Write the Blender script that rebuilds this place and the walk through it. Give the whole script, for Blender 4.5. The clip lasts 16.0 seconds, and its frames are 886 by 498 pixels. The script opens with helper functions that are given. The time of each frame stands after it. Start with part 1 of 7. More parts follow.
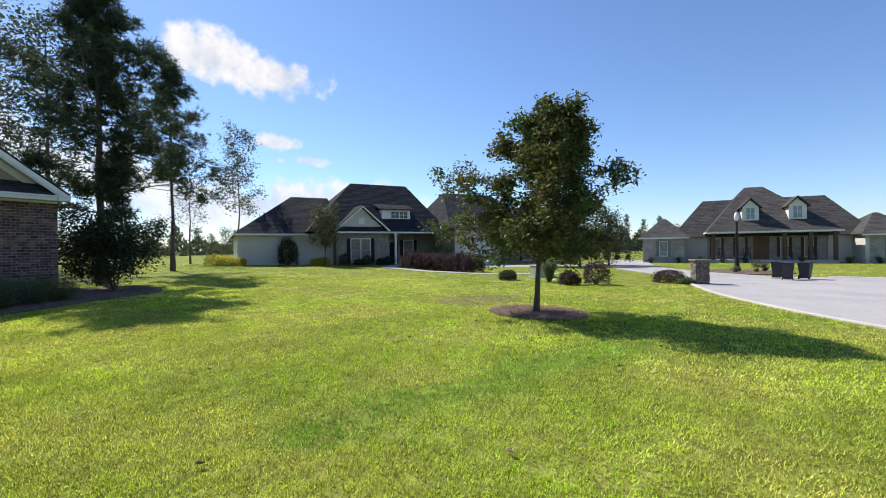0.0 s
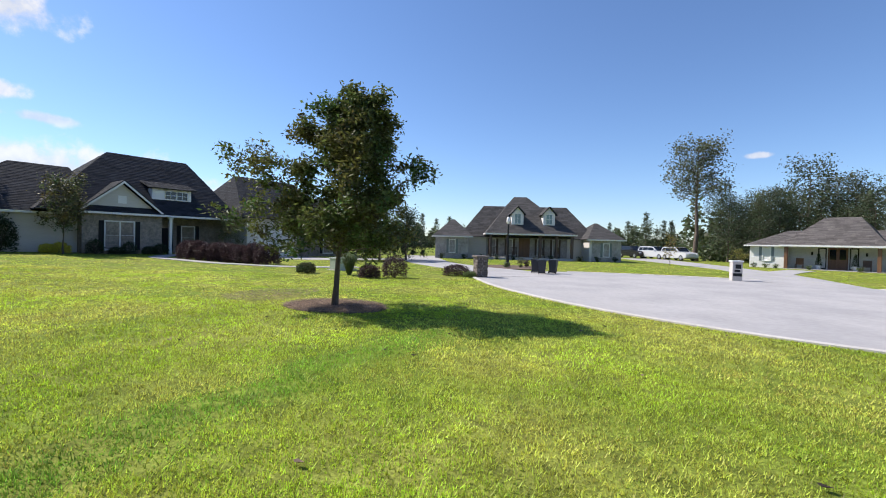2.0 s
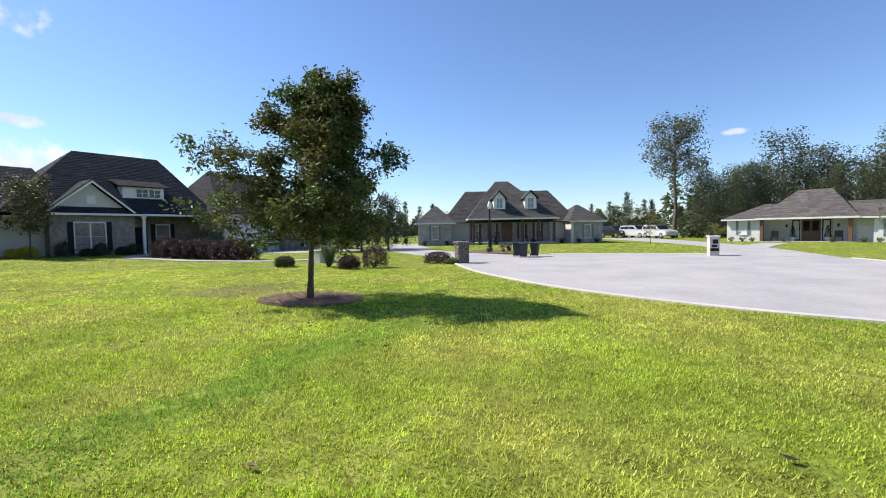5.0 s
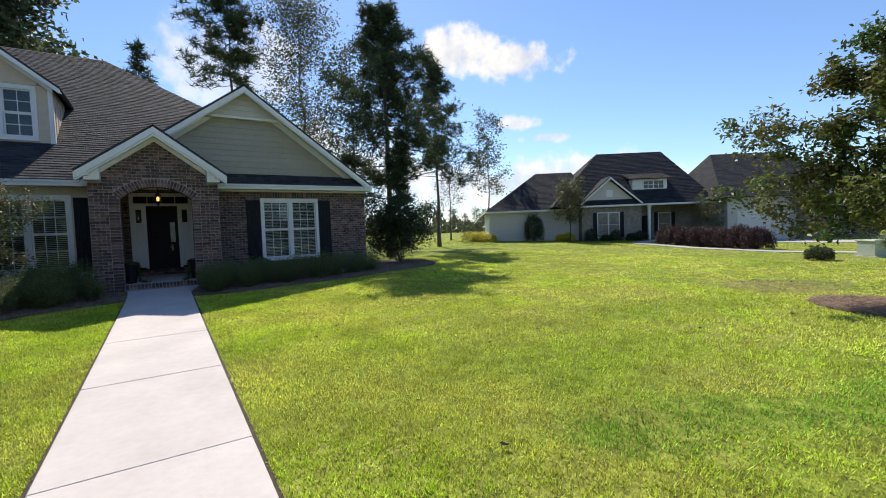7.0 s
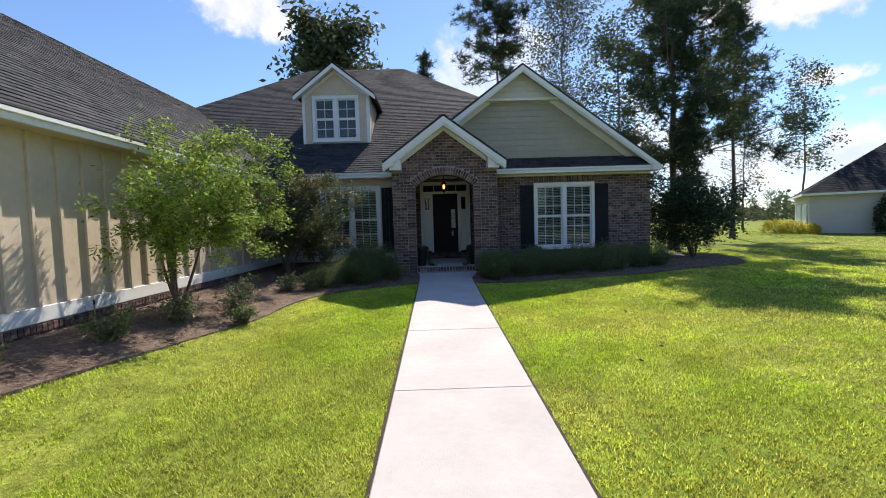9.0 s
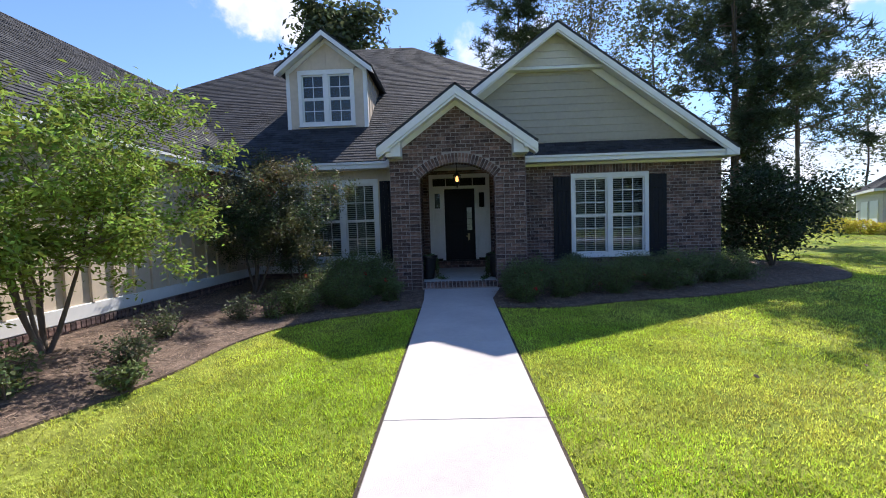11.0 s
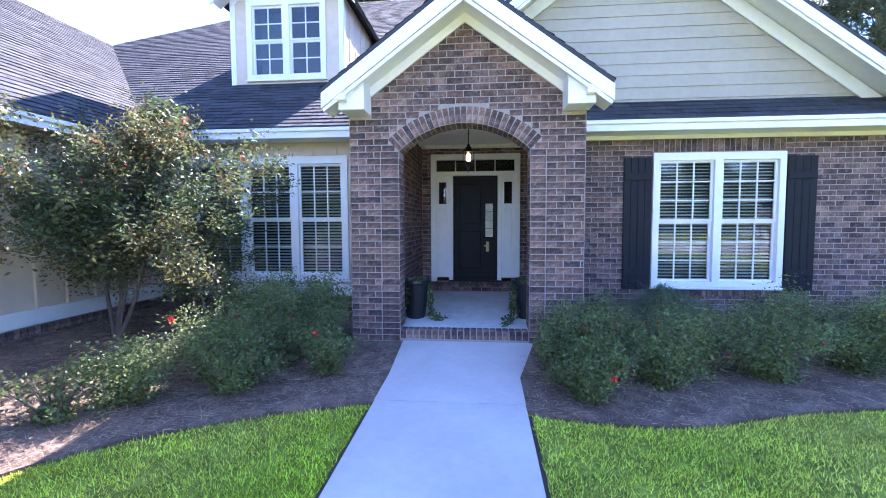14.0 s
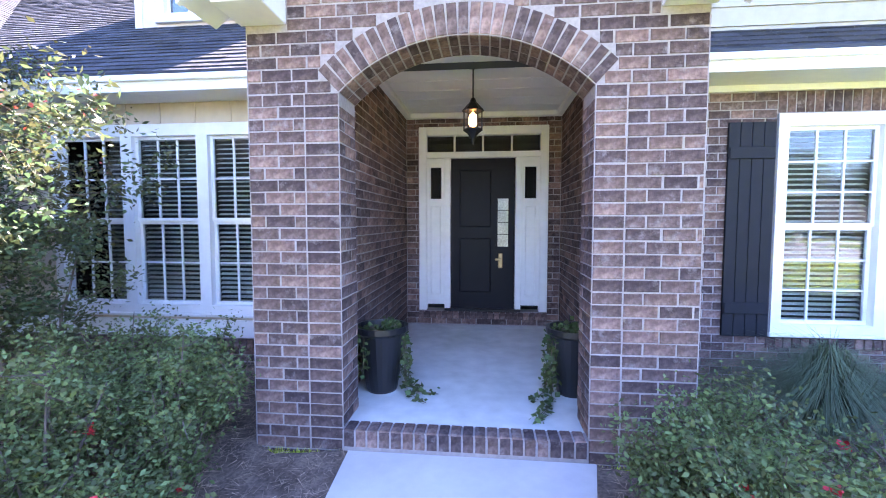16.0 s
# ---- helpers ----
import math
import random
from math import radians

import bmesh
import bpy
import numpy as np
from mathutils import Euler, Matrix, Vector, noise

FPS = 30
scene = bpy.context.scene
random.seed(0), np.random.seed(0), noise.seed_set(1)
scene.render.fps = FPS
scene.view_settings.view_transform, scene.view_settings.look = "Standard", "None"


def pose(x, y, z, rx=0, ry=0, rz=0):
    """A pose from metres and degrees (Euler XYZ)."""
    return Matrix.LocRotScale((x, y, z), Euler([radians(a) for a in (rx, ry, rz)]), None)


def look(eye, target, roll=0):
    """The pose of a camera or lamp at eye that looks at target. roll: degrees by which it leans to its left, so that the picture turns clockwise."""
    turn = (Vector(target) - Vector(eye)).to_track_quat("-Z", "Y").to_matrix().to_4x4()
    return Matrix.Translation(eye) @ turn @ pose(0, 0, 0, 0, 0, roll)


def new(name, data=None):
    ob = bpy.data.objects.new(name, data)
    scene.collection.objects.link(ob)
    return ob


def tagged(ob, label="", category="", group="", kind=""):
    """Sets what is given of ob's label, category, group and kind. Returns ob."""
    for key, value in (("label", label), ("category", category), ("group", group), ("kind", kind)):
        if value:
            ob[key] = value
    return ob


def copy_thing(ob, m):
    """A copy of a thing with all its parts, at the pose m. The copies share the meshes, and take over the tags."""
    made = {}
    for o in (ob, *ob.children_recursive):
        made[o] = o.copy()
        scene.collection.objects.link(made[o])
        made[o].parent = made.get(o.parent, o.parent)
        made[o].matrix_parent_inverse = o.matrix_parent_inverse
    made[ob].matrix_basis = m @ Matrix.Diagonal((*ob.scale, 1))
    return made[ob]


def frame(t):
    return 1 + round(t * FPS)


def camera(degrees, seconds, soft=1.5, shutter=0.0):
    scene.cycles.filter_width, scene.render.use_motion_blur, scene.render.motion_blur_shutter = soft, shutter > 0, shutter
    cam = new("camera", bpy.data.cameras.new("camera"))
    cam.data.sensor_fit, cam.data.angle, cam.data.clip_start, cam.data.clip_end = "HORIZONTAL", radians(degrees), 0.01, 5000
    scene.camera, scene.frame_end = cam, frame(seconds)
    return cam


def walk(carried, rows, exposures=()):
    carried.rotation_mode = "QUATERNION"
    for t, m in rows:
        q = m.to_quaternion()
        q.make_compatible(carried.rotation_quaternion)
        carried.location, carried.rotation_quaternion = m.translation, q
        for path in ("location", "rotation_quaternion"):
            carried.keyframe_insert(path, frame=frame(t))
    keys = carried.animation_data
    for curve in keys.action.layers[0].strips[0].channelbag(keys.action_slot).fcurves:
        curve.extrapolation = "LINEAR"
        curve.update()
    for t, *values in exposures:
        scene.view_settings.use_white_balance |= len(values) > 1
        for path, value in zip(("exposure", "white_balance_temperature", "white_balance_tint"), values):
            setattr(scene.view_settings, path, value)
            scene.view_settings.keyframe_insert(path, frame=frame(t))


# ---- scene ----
cam = camera(91.0, 16.0, soft=1.0)
PATH = [
    (0, (0.257, -14.46, 1.327), (2.045, -13.564, 1.319), -0.8),
    (0.5, (0.16, -14.477, 1.322), (2.046, -13.811, 1.314), 0.4),
    (1, (0.242, -14.441, 1.325), (2.192, -13.998, 1.313), 1.3),
    (1.5, (0.396, -14.429, 1.292), (2.382, -14.197, 1.275), 1.6),
    (2, (0.528, -14.408, 1.278), (2.528, -14.377, 1.246), 1.4),
    (2.5, (0.774, -14.385, 1.246), (2.767, -14.541, 1.191), 0.9),
    (3, (0.832, -14.448, 1.224), (2.807, -14.755, 1.143), 0.0),
    (3.2, (0.878, -14.458, 1.225), (2.846, -14.806, 1.137), -0.2),
    (4.0, (0.86, -14.52, 1.235), (2.797, -15.0, 1.14), -0.6),
    (4.7, (0.74, -14.6, 1.25), (2.722, -14.84, 1.16), -0.9),
    (5.3, (0.624, -14.639, 1.262), (2.613, -14.445, 1.177), -1.1),
    (5.5, (0.585, -14.627, 1.262), (2.551, -14.268, 1.183), -1.2),
    (6, (0.565, -14.519, 1.271), (2.364, -13.65, 1.194), -1.5),
    (6.5, (0.51, -14.13, 1.295), (2.005, -12.805, 1.213), -1.8),
    (7, (0.313, -13.804, 1.337), (1.388, -12.119, 1.245), -2.1),
    (7.5, (0.264, -13.528, 1.368), (0.863, -11.623, 1.267), -2.0),
    (8, (0.131, -13.181, 1.336), (0.409, -11.202, 1.248), -1.9),
    (8.5, (0.027, -12.671, 1.337), (0.134, -10.676, 1.248), -1.9),
    (9, (-0.066, -12.054, 1.357), (-0.035, -10.058, 1.245), -1.7),
    (11.5, (0.194, -8.666, 1.416), (0.128, -6.67, 1.305), -1.9),
    (12, (0.273, -8.012, 1.414), (0.194, -6.016, 1.315), -1.8),
    (12.5, (0.344, -7.357, 1.415), (0.261, -5.361, 1.323), -1.6),
    (13, (0.403, -6.732, 1.502), (0.293, -4.737, 1.396), -1.3),
    (13.5, (0.433, -6.077, 1.585), (0.293, -4.086, 1.459), -1.0),
    (14, (0.439, -5.38, 1.522), (0.257, -3.392, 1.4), -0.2),
    (14.5, (0.391, -4.697, 1.548), (0.175, -2.712, 1.418), -0.1),
    (15, (0.401, -4.039, 1.539), (0.157, -2.058, 1.409), 0.1),
    (15.5, (0.406, -3.416, 1.528), (0.151, -1.436, 1.412), 0.0),
    (16, (0.368, -2.78, 1.566), (0.161, -0.794, 1.443), -0.0),
]
walk(cam, [(t, look(e, g, r)) for t, e, g, r in PATH],
     exposures=[(0.0, 0.5, 6600, 11), (1.0, 0.46, 6550, 11), (2.4, 0.58, 6500, 12), (3.0, 0.7, 6550, 11), (5.4, 0.59, 6650, 11), (6.0, 0.56, 6700, 11), (7.5, 0.6, 6900, 10), (9.0, 0.72, 6850, 11), (11.5, 1.06, 6000, 16), (12.5, 1.68, 5200, 22),
                (13.5, 2.72, 5550, 25), (14.5, 3.4, 6200, 28), (15.2, 3.8, 6450, 29), (16.0, 4.05, 6500, 30)])

# ---------------------------------------------------------------- light
SUN_AZ, SUN_EL = 20.6, 45.7          # from +y towards +x; above the horizon
sun_way = Vector((math.sin(radians(SUN_AZ)) * math.cos(radians(SUN_EL)),
                  math.cos(radians(SUN_AZ)) * math.cos(radians(SUN_EL)), math.sin(radians(SUN_EL))))
sun_data = bpy.data.lights.new("sun", "SUN")
sun_data.energy, sun_data.angle, sun_data.color = 4.8, radians(0.53), (1.0, 0.95, 0.86)
sun = new("sun", sun_data)
sun.matrix_world = look(sun_way * 60, (0, 0, 0))

world = bpy.data.worlds.new("sky")
scene.world = world
world.use_nodes = True
wn, wl = world.node_tree.nodes, world.node_tree.links
wn.clear()


sky = wn.new("ShaderNodeTexSky")
sky.sky_type, sky.sun_disc = "NISHITA", False
sky.sun_elevation, sky.sun_rotation = radians(SUN_EL), radians(SUN_AZ)
sky.air_density, sky.dust_density, sky.ozone_density = 1.0, 0.12, 4.5
geo = wn.new("ShaderNodeTexCoord")


def wmath(op, a, b=None, c=None):
    n = wn.new("ShaderNodeMath")
    n.operation = op
    for i, v in enumerate((a, b, c)):
        if v is None:
            continue
        if isinstance(v, (int, float)):
            n.inputs[i].default_value = v
        else:
            wl.new(v, n.inputs[i])
    return n.outputs[0]


def wramp(v, lo, hi):
    n = wn.new("ShaderNodeMapRange")
    n.interpolation_type = "SMOOTHSTEP"
    n.inputs["From Min"].default_value, n.inputs["From Max"].default_value = lo, hi
    wl.new(v, n.inputs["Value"])
    return n.outputs[0]


split = wn.new("ShaderNodeSeparateXYZ")
wl.new(geo.outputs["Generated"], split.inputs[0])
azim = wmath("ARCTAN2", split.outputs[0], split.outputs[1])
elev = wmath("ARCSINE", split.outputs[2])
cnoise = wn.new("ShaderNodeTexNoise")
cnoise.inputs["Scale"].default_value, cnoise.inputs["Detail"].default_value = 13.0, 9.0
cnoise.inputs["Roughness"].default_value = 0.58
wl.new(geo.outputs["Generated"], cnoise.inputs["Vector"])
cn = cnoise.outputs["Fac"]
# cumulus clouds: azimuth, elevation, half width, half height in degrees, density
cover = None
for ca, ce, cw, ch, dens in ((35, 21.6, 7.0, 2.7, 1.0), (42.5, 20.2, 6.0, 2.4, 1.0), (42, 12.9, 3.6, 1.0, .9), (46.5, 10.9, 3.4, .7, .7),
                       (40, 5.5, 22, 3.4, .85), (14, 9.0, 16, 6.0, .75), (8, 19.0, 9, 5.0, .6), (-22, 24.5, 8, 3.2, .85), (-15, 29, 9, 3, .6),
                       (124.8, 9.95, 1.7, .42, .8), (-70, 12, 14, 4, .8), (-120, 20, 16, 4, .8), (170, 14, 15, 3, .7),
                       (-160, 30, 10, 4, .8), (60, 40, 9, 3, .5)):
    da = wmath("DIVIDE", wmath("SUBTRACT", azim, radians(ca)), radians(cw))
    de = wmath("DIVIDE", wmath("SUBTRACT", elev, radians(ce)), radians(ch))
    r = wmath("SQRT", wmath("ADD", wmath("MULTIPLY", da, da), wmath("MULTIPLY", de, de)))
    r = wmath("ADD", r, wmath("MULTIPLY", wmath("SUBTRACT", cn, 0.5), 2.6))
    m = wmath("MULTIPLY", wmath("SUBTRACT", 1.0, wramp(r, 0.45, 1.05)), dens)
    cover = m if cover is None else wmath("MAXIMUM", cover, m)
cmix = wn.new("ShaderNodeMix")
cmix.data_type = "RGBA"
wl.new(cover, cmix.inputs[0])
tint = wn.new("ShaderNodeMix")
tint.data_type, tint.blend_type = "RGBA", "MULTIPLY"
tint.inputs[0].default_value, tint.inputs[7].default_value = 1.0, (0.88, 0.95, 1.07, 1)
wl.new(sky.outputs[0], tint.inputs[6])
wl.new(tint.outputs[2], cmix.inputs[6])
shade = wn.new("ShaderNodeMix")
shade.data_type = "RGBA"
wl.new(wramp(cn, 0.35, 0.62), shade.inputs[0])
shade.inputs[6].default_value, shade.inputs[7].default_value = (6.4, 6.4, 6.5, 1), (4.4, 4.8, 5.6, 1)
wl.new(shade.outputs[2], cmix.inputs[7])
back = wn.new("ShaderNodeBackground")
back.inputs["Strength"].default_value = 0.110
wl.new(cmix.outputs[2], back.inputs["Color"])
wout = wn.new("ShaderNodeOutputWorld")
wl.new(back.outputs[0], wout.inputs[0])

# ---------------------------------------------------------------- materials


def mat(name, col, rough=0.6, metal=0.0, var=0.12, scale=8.0, bump=0.0, bscale=60.0, spec=0.5, island=0.0,
        col2=None, obj_random=0.0, translucent=0.0, detail=6.0, stretch=None, big=None, hue=0.0):
    """Principled surface with two scales of variation, optional bump and a second colour."""
    m = bpy.data.materials.new(name)
    m.use_nodes = True
    n, l = m.node_tree.nodes, m.node_tree.links
    p = n["Principled BSDF"]
    p.inputs["Roughness"].default_value, p.inputs["Metallic"].default_value = rough, metal
    p.inputs["Specular IOR Level"].default_value = spec
    tc = n.new("ShaderNodeTexCoord")
    vec = tc.outputs["Object"]
    if stretch:
        mp = n.new("ShaderNodeMapping")
        mp.inputs["Scale"].default_value = stretch
        l.new(vec, mp.inputs["Vector"])
        vec = mp.outputs[0]

    def noise_tex(s, d=detail):
        t = n.new("ShaderNodeTexNoise")
        t.inputs["Scale"].default_value, t.inputs["Detail"].default_value = s, d
        l.new(vec, t.inputs["Vector"])
        return t.outputs["Fac"]

    def mix(f, a, b, kind="MIX"):
        x = n.new("ShaderNodeMix")
        x.data_type, x.blend_type = "RGBA", kind
        for v, k in ((f, 0), (a, 6), (b, 7)):
            if isinstance(v, (int, float)):
                x.inputs[k].default_value = v
            elif isinstance(v, tuple):
                x.inputs[k].default_value = (*v, 1)
            else:
                l.new(v, x.inputs[k])
        return x.outputs[2]

    def rng(v, lo, hi, a, b):
        x = n.new("ShaderNodeMapRange")
        x.inputs[1].default_value, x.inputs[2].default_value, x.inputs[3].default_value, x.inputs[4].default_value = lo, hi, a, b
        l.new(v, x.inputs[0])
        return x.outputs[0]

    c = col
    if col2:
        c = mix(rng(noise_tex(big or scale * 0.25, 4), 0.38, 0.62, 0, 1), col, col2)
    fine = rng(noise_tex(scale), 0.3, 0.7, 1 - var, 1 + var)
    hsv = n.new("ShaderNodeHueSaturation")
    if isinstance(c, tuple):
        hsv.inputs["Color"].default_value = (*c, 1)
    else:
        l.new(c, hsv.inputs["Color"])
    val = fine
    coarse = rng(noise_tex(scale * 0.13, 3), 0.3, 0.7, 1 - var * 0.8, 1 + var * 0.8)
    mu = n.new("ShaderNodeMath")
    mu.operation = "MULTIPLY"
    l.new(val, mu.inputs[0])
    l.new(coarse, mu.inputs[1])
    val = mu.outputs[0]
    for amount, node, sock in ((island, "ShaderNodeNewGeometry", "Random Per Island"), (obj_random, "ShaderNodeObjectInfo", "Random")):
        if amount:
            g_ = n.new(node)
            mm = n.new("ShaderNodeMath")
            mm.operation = "MULTIPLY"
            l.new(val, mm.inputs[0])
            l.new(rng(g_.outputs[sock], 0, 1, 1 - amount, 1 + amount), mm.inputs[1])
            val = mm.outputs[0]
            if hue:
                l.new(rng(g_.outputs[sock], 0, 1, 0.5 - hue, 0.5 + hue), hsv.inputs["Hue"])
    l.new(val, hsv.inputs["Value"])
    l.new(hsv.outputs[0], p.inputs["Base Color"])
    if bump:
        b = n.new("ShaderNodeBump")
        b.inputs["Strength"].default_value, b.inputs["Distance"].default_value = bump, 0.01
        l.new(noise_tex(bscale), b.inputs["Height"])
        l.new(b.outputs[0], p.inputs["Normal"])
    if translucent:
        tr = n.new("ShaderNodeBsdfTranslucent")
        l.new(hsv.outputs[0], tr.inputs["Color"])
        ms = n.new("ShaderNodeMixShader")
        ms.inputs[0].default_value = translucent
        l.new(p.outputs[0], ms.inputs[1])
        l.new(tr.outputs[0], ms.inputs[2])
        l.new(ms.outputs[0], n["Material Output"].inputs[0])
    return m


M_LAWN = mat("lawn_soil", (0.145, 0.200, 0.024), 0.95, var=0.45, scale=34, bump=1.0, bscale=90, spec=0.1, col2=(0.21, 0.225, 0.045), big=0.35)
M_BLADE = mat("grass_blade", (0.45, 0.565, 0.045), 0.48, var=0.26, scale=1.3, spec=0.38, island=0.65, hue=0.022, translucent=0.5,
              col2=(0.60, 0.58, 0.11), big=0.45)
M_LUSH = mat("lush_blade", (0.27, 0.44, 0.045), 0.48, var=0.26, scale=1.3, spec=0.38, island=0.6, hue=0.02, translucent=0.5)
M_PATH = mat("broom_concrete", (0.455, 0.415, 0.40), 0.85, var=0.04, scale=14, bump=0.25, bscale=180, spec=0.3, obj_random=0.04,
             col2=(0.515, 0.472, 0.45), big=1.1)
M_STREET = mat("street_concrete", (0.39, 0.37, 0.365), 0.9, var=0.07, scale=6, bump=0.2, bscale=120, col2=(0.34, 0.325, 0.325), big=0.5)
M_KERB = mat("kerb_concrete", (0.46, 0.43, 0.41), 0.85, var=0.08, scale=8, bump=0.2)
M_MULCH = mat("pine_straw", (0.105, 0.069, 0.050), 0.95, var=0.45, scale=45, bump=1.0, bscale=90, col2=(0.145, 0.10, 0.074), big=3)
M_BARK_CHIP = mat("straw_pieces", (0.31, 0.215, 0.155), 0.9, var=0.2, scale=10, island=0.5)


def brick_mat(name, node, sock):
    """Tumbled dark brick: each piece its own tone, a few pale or nearly black, with lime smears and a rough face."""
    m = mat(name, (0.098, 0.062, 0.056), 0.88, var=0.34, scale=34, bump=0.7, bscale=110, spec=0.22, col2=(0.158, 0.110, 0.096), big=7)
    n, l = m.node_tree.nodes, m.node_tree.links
    p = n["Principled BSDF"]
    old = p.inputs["Base Color"].links[0].from_socket
    pick = n.new(node).outputs[sock]
    ramp = n.new("ShaderNodeValToRGB")
    el = ramp.color_ramp.elements
    el[0].position, el[0].color = 0.0, (0.50, 0.50, 0.56, 1)
    el[1].position, el[1].color = 1.0, (1.75, 1.62, 1.56, 1)
    for pos, c in ((0.22, (0.72, 0.70, 0.74, 1)), (0.5, (1.0, 0.97, 0.97, 1)), (0.78, (1.22, 1.12, 1.05, 1))):
        e = el.new(pos)
        e.color = c
    l.new(pick, ramp.inputs[0])
    tone = n.new("ShaderNodeMix")
    tone.data_type, tone.blend_type = "RGBA", "MULTIPLY"
    tone.inputs[0].default_value = 1.0
    l.new(old, tone.inputs[6])
    l.new(ramp.outputs[0], tone.inputs[7])
    tc = n.new("ShaderNodeTexCoord")
    add = n.new("ShaderNodeVectorMath")
    add.operation = "ADD"
    l.new(tc.outputs["Object"], add.inputs[0])
    far = n.new("ShaderNodeMath")
    far.operation = "MULTIPLY"
    far.inputs[1].default_value = 40.0
    l.new(pick, far.inputs[0])
    l.new(far.outputs[0], add.inputs[1])
    smear = n.new("ShaderNodeTexNoise")
    smear.inputs["Scale"].default_value, smear.inputs["Detail"].default_value, smear.inputs["Roughness"].default_value = 11.0, 8.0, 0.66
    l.new(add.outputs[0], smear.inputs["Vector"])
    cut = n.new("ShaderNodeMapRange")
    cut.inputs[1].default_value, cut.inputs[2].default_value, cut.inputs[3].default_value, cut.inputs[4].default_value = 0.55, 0.74, 0.0, 0.62
    l.new(smear.outputs["Fac"], cut.inputs[0])
    lime = n.new("ShaderNodeMix")
    lime.data_type = "RGBA"
    lime.inputs[7].default_value = (0.33, 0.28, 0.27, 1)
    l.new(cut.outputs[0], lime.inputs[0])
    l.new(tone.outputs[2], lime.inputs[6])
    l.new(lime.outputs[2], p.inputs["Base Color"])
    return m


M_BRICK = brick_mat("house_brick", "ShaderNodeObjectInfo", "Random")
M_BRICK_J = brick_mat("house_brick_rest", "ShaderNodeNewGeometry", "Random Per Island")
M_MORTAR = mat("mortar", (0.31, 0.27, 0.26), 0.95, var=0.12, scale=40, bump=0.4, bscale=200, spec=0.1)
M_WHITE = mat("white_trim_paint", (0.74, 0.735, 0.72), 0.45, var=0.03, scale=12, bump=0.05)
M_SIDING = mat("sage_siding", (0.35, 0.318, 0.258), 0.65, var=0.05, scale=14, bump=0.15, bscale=80, obj_random=0.03)
M_BB = mat("tan_board", (0.56, 0.465, 0.36), 0.65, var=0.06, scale=9, bump=0.12, bscale=60)
M_PALE = mat("pale_shake", (0.55, 0.52, 0.47), 0.65, var=0.06, scale=10, bump=0.1)
M_SHINGLE = mat("roof_shingle", (0.046, 0.047, 0.053), 0.92, var=0.22, scale=60, bump=0.6, bscale=220, spec=0.25, island=0.35)
M_SHINGLE_D = mat("charcoal_shingle", (0.030, 0.032, 0.039), 0.95, var=0.2, scale=20, bump=0.5, bscale=80, spec=0.15, island=0.25)
M_EDGE = mat("drip_edge", (0.02, 0.02, 0.022), 0.6)
M_SHUTTER = mat("black_shutter", (0.013, 0.014, 0.018), 0.65, var=0.12, scale=10, bump=0.1, bscale=40, spec=0.2)
M_DOOR = mat("black_door", (0.006, 0.0062, 0.010), 0.5, var=0.08, scale=6, spec=0.15)
M_BLACK = mat("black_metal", (0.012, 0.012, 0.013), 0.45, metal=0.4)
M_BRASS = mat("aged_metal", (0.20, 0.16, 0.10), 0.35, metal=1.0)
M_BLIND = mat("blind_slat", (0.62, 0.60, 0.54), 0.5, var=0.03)
# near-black: the dimness indoors is put into this colour
M_ROOM = mat("room_shade", (0.05, 0.048, 0.045), 0.9)
M_FLOOR = mat("porch_concrete", (0.62, 0.62, 0.61), 0.8, var=0.10, scale=7, bump=0.15, bscale=120, col2=(0.53, 0.54, 0.52), big=1.2)
M_CEIL = mat("porch_ceiling_paint", (0.72, 0.71, 0.68), 0.6, var=0.02)
M_POT = mat("dark_glazed_pot", (0.011, 0.011, 0.013), 0.35, var=0.1, scale=12)
M_SOIL = mat("potting_soil", (0.04, 0.028, 0.02), 0.95, var=0.3, scale=40, bump=0.6)
M_BARK = mat("bark", (0.12, 0.09, 0.07), 0.95, var=0.3, scale=18, bump=1.0, bscale=30, stretch=(1, 1, 0.25))
M_CREPE_BARK = mat("crepe_bark", (0.24, 0.18, 0.14), 0.8, var=0.25, scale=14, bump=0.4, bscale=20)


def leaf_mat(name, col, isl=0.4, tr=0.45, hue=0.03, rough=0.55, col2=None):
    return mat(name, col, rough, var=0.06, scale=3, spec=0.35, island=isl, hue=hue, translucent=tr, col2=col2, big=0.9)


M_OAK = leaf_mat("oak_leaf", (0.072, 0.118, 0.030), 0.55, col2=(0.135, 0.125, 0.036))
M_CREPE = leaf_mat("young_crepe_leaf", (0.21, 0.285, 0.052), 0.55, 0.5)
M_CREPE_D = leaf_mat("dark_crepe_leaf", (0.066, 0.100, 0.042), 0.5, 0.4, 0.04, col2=(0.125, 0.10, 0.04))
M_ROSE = leaf_mat("rose_leaf", (0.135, 0.172, 0.062), 0.55, 0.4)
M_HOLLY = leaf_mat("holly_leaf", (0.035, 0.055, 0.022), 0.4, 0.3)
M_PINE = leaf_mat("pine_needle", (0.056, 0.078, 0.038), 0.4, 0.3)
M_FAR = leaf_mat("wood_leaf", (0.070, 0.094, 0.045), 0.5, 0.4, col2=(0.09, 0.104, 0.052))
M_FARLIGHT = leaf_mat("pale_leaf", (0.125, 0.135, 0.075), 0.35, 0.35)
M_PURPLE = leaf_mat("loropetalum_leaf", (0.058, 0.030, 0.033), 0.4, 0.3)
M_YELLOW = leaf_mat("gold_leaf", (0.58, 0.50, 0.06), 0.3, 0.4)
M_IVY = leaf_mat("ivy_leaf", (0.08, 0.12, 0.04), 0.35, 0.3)
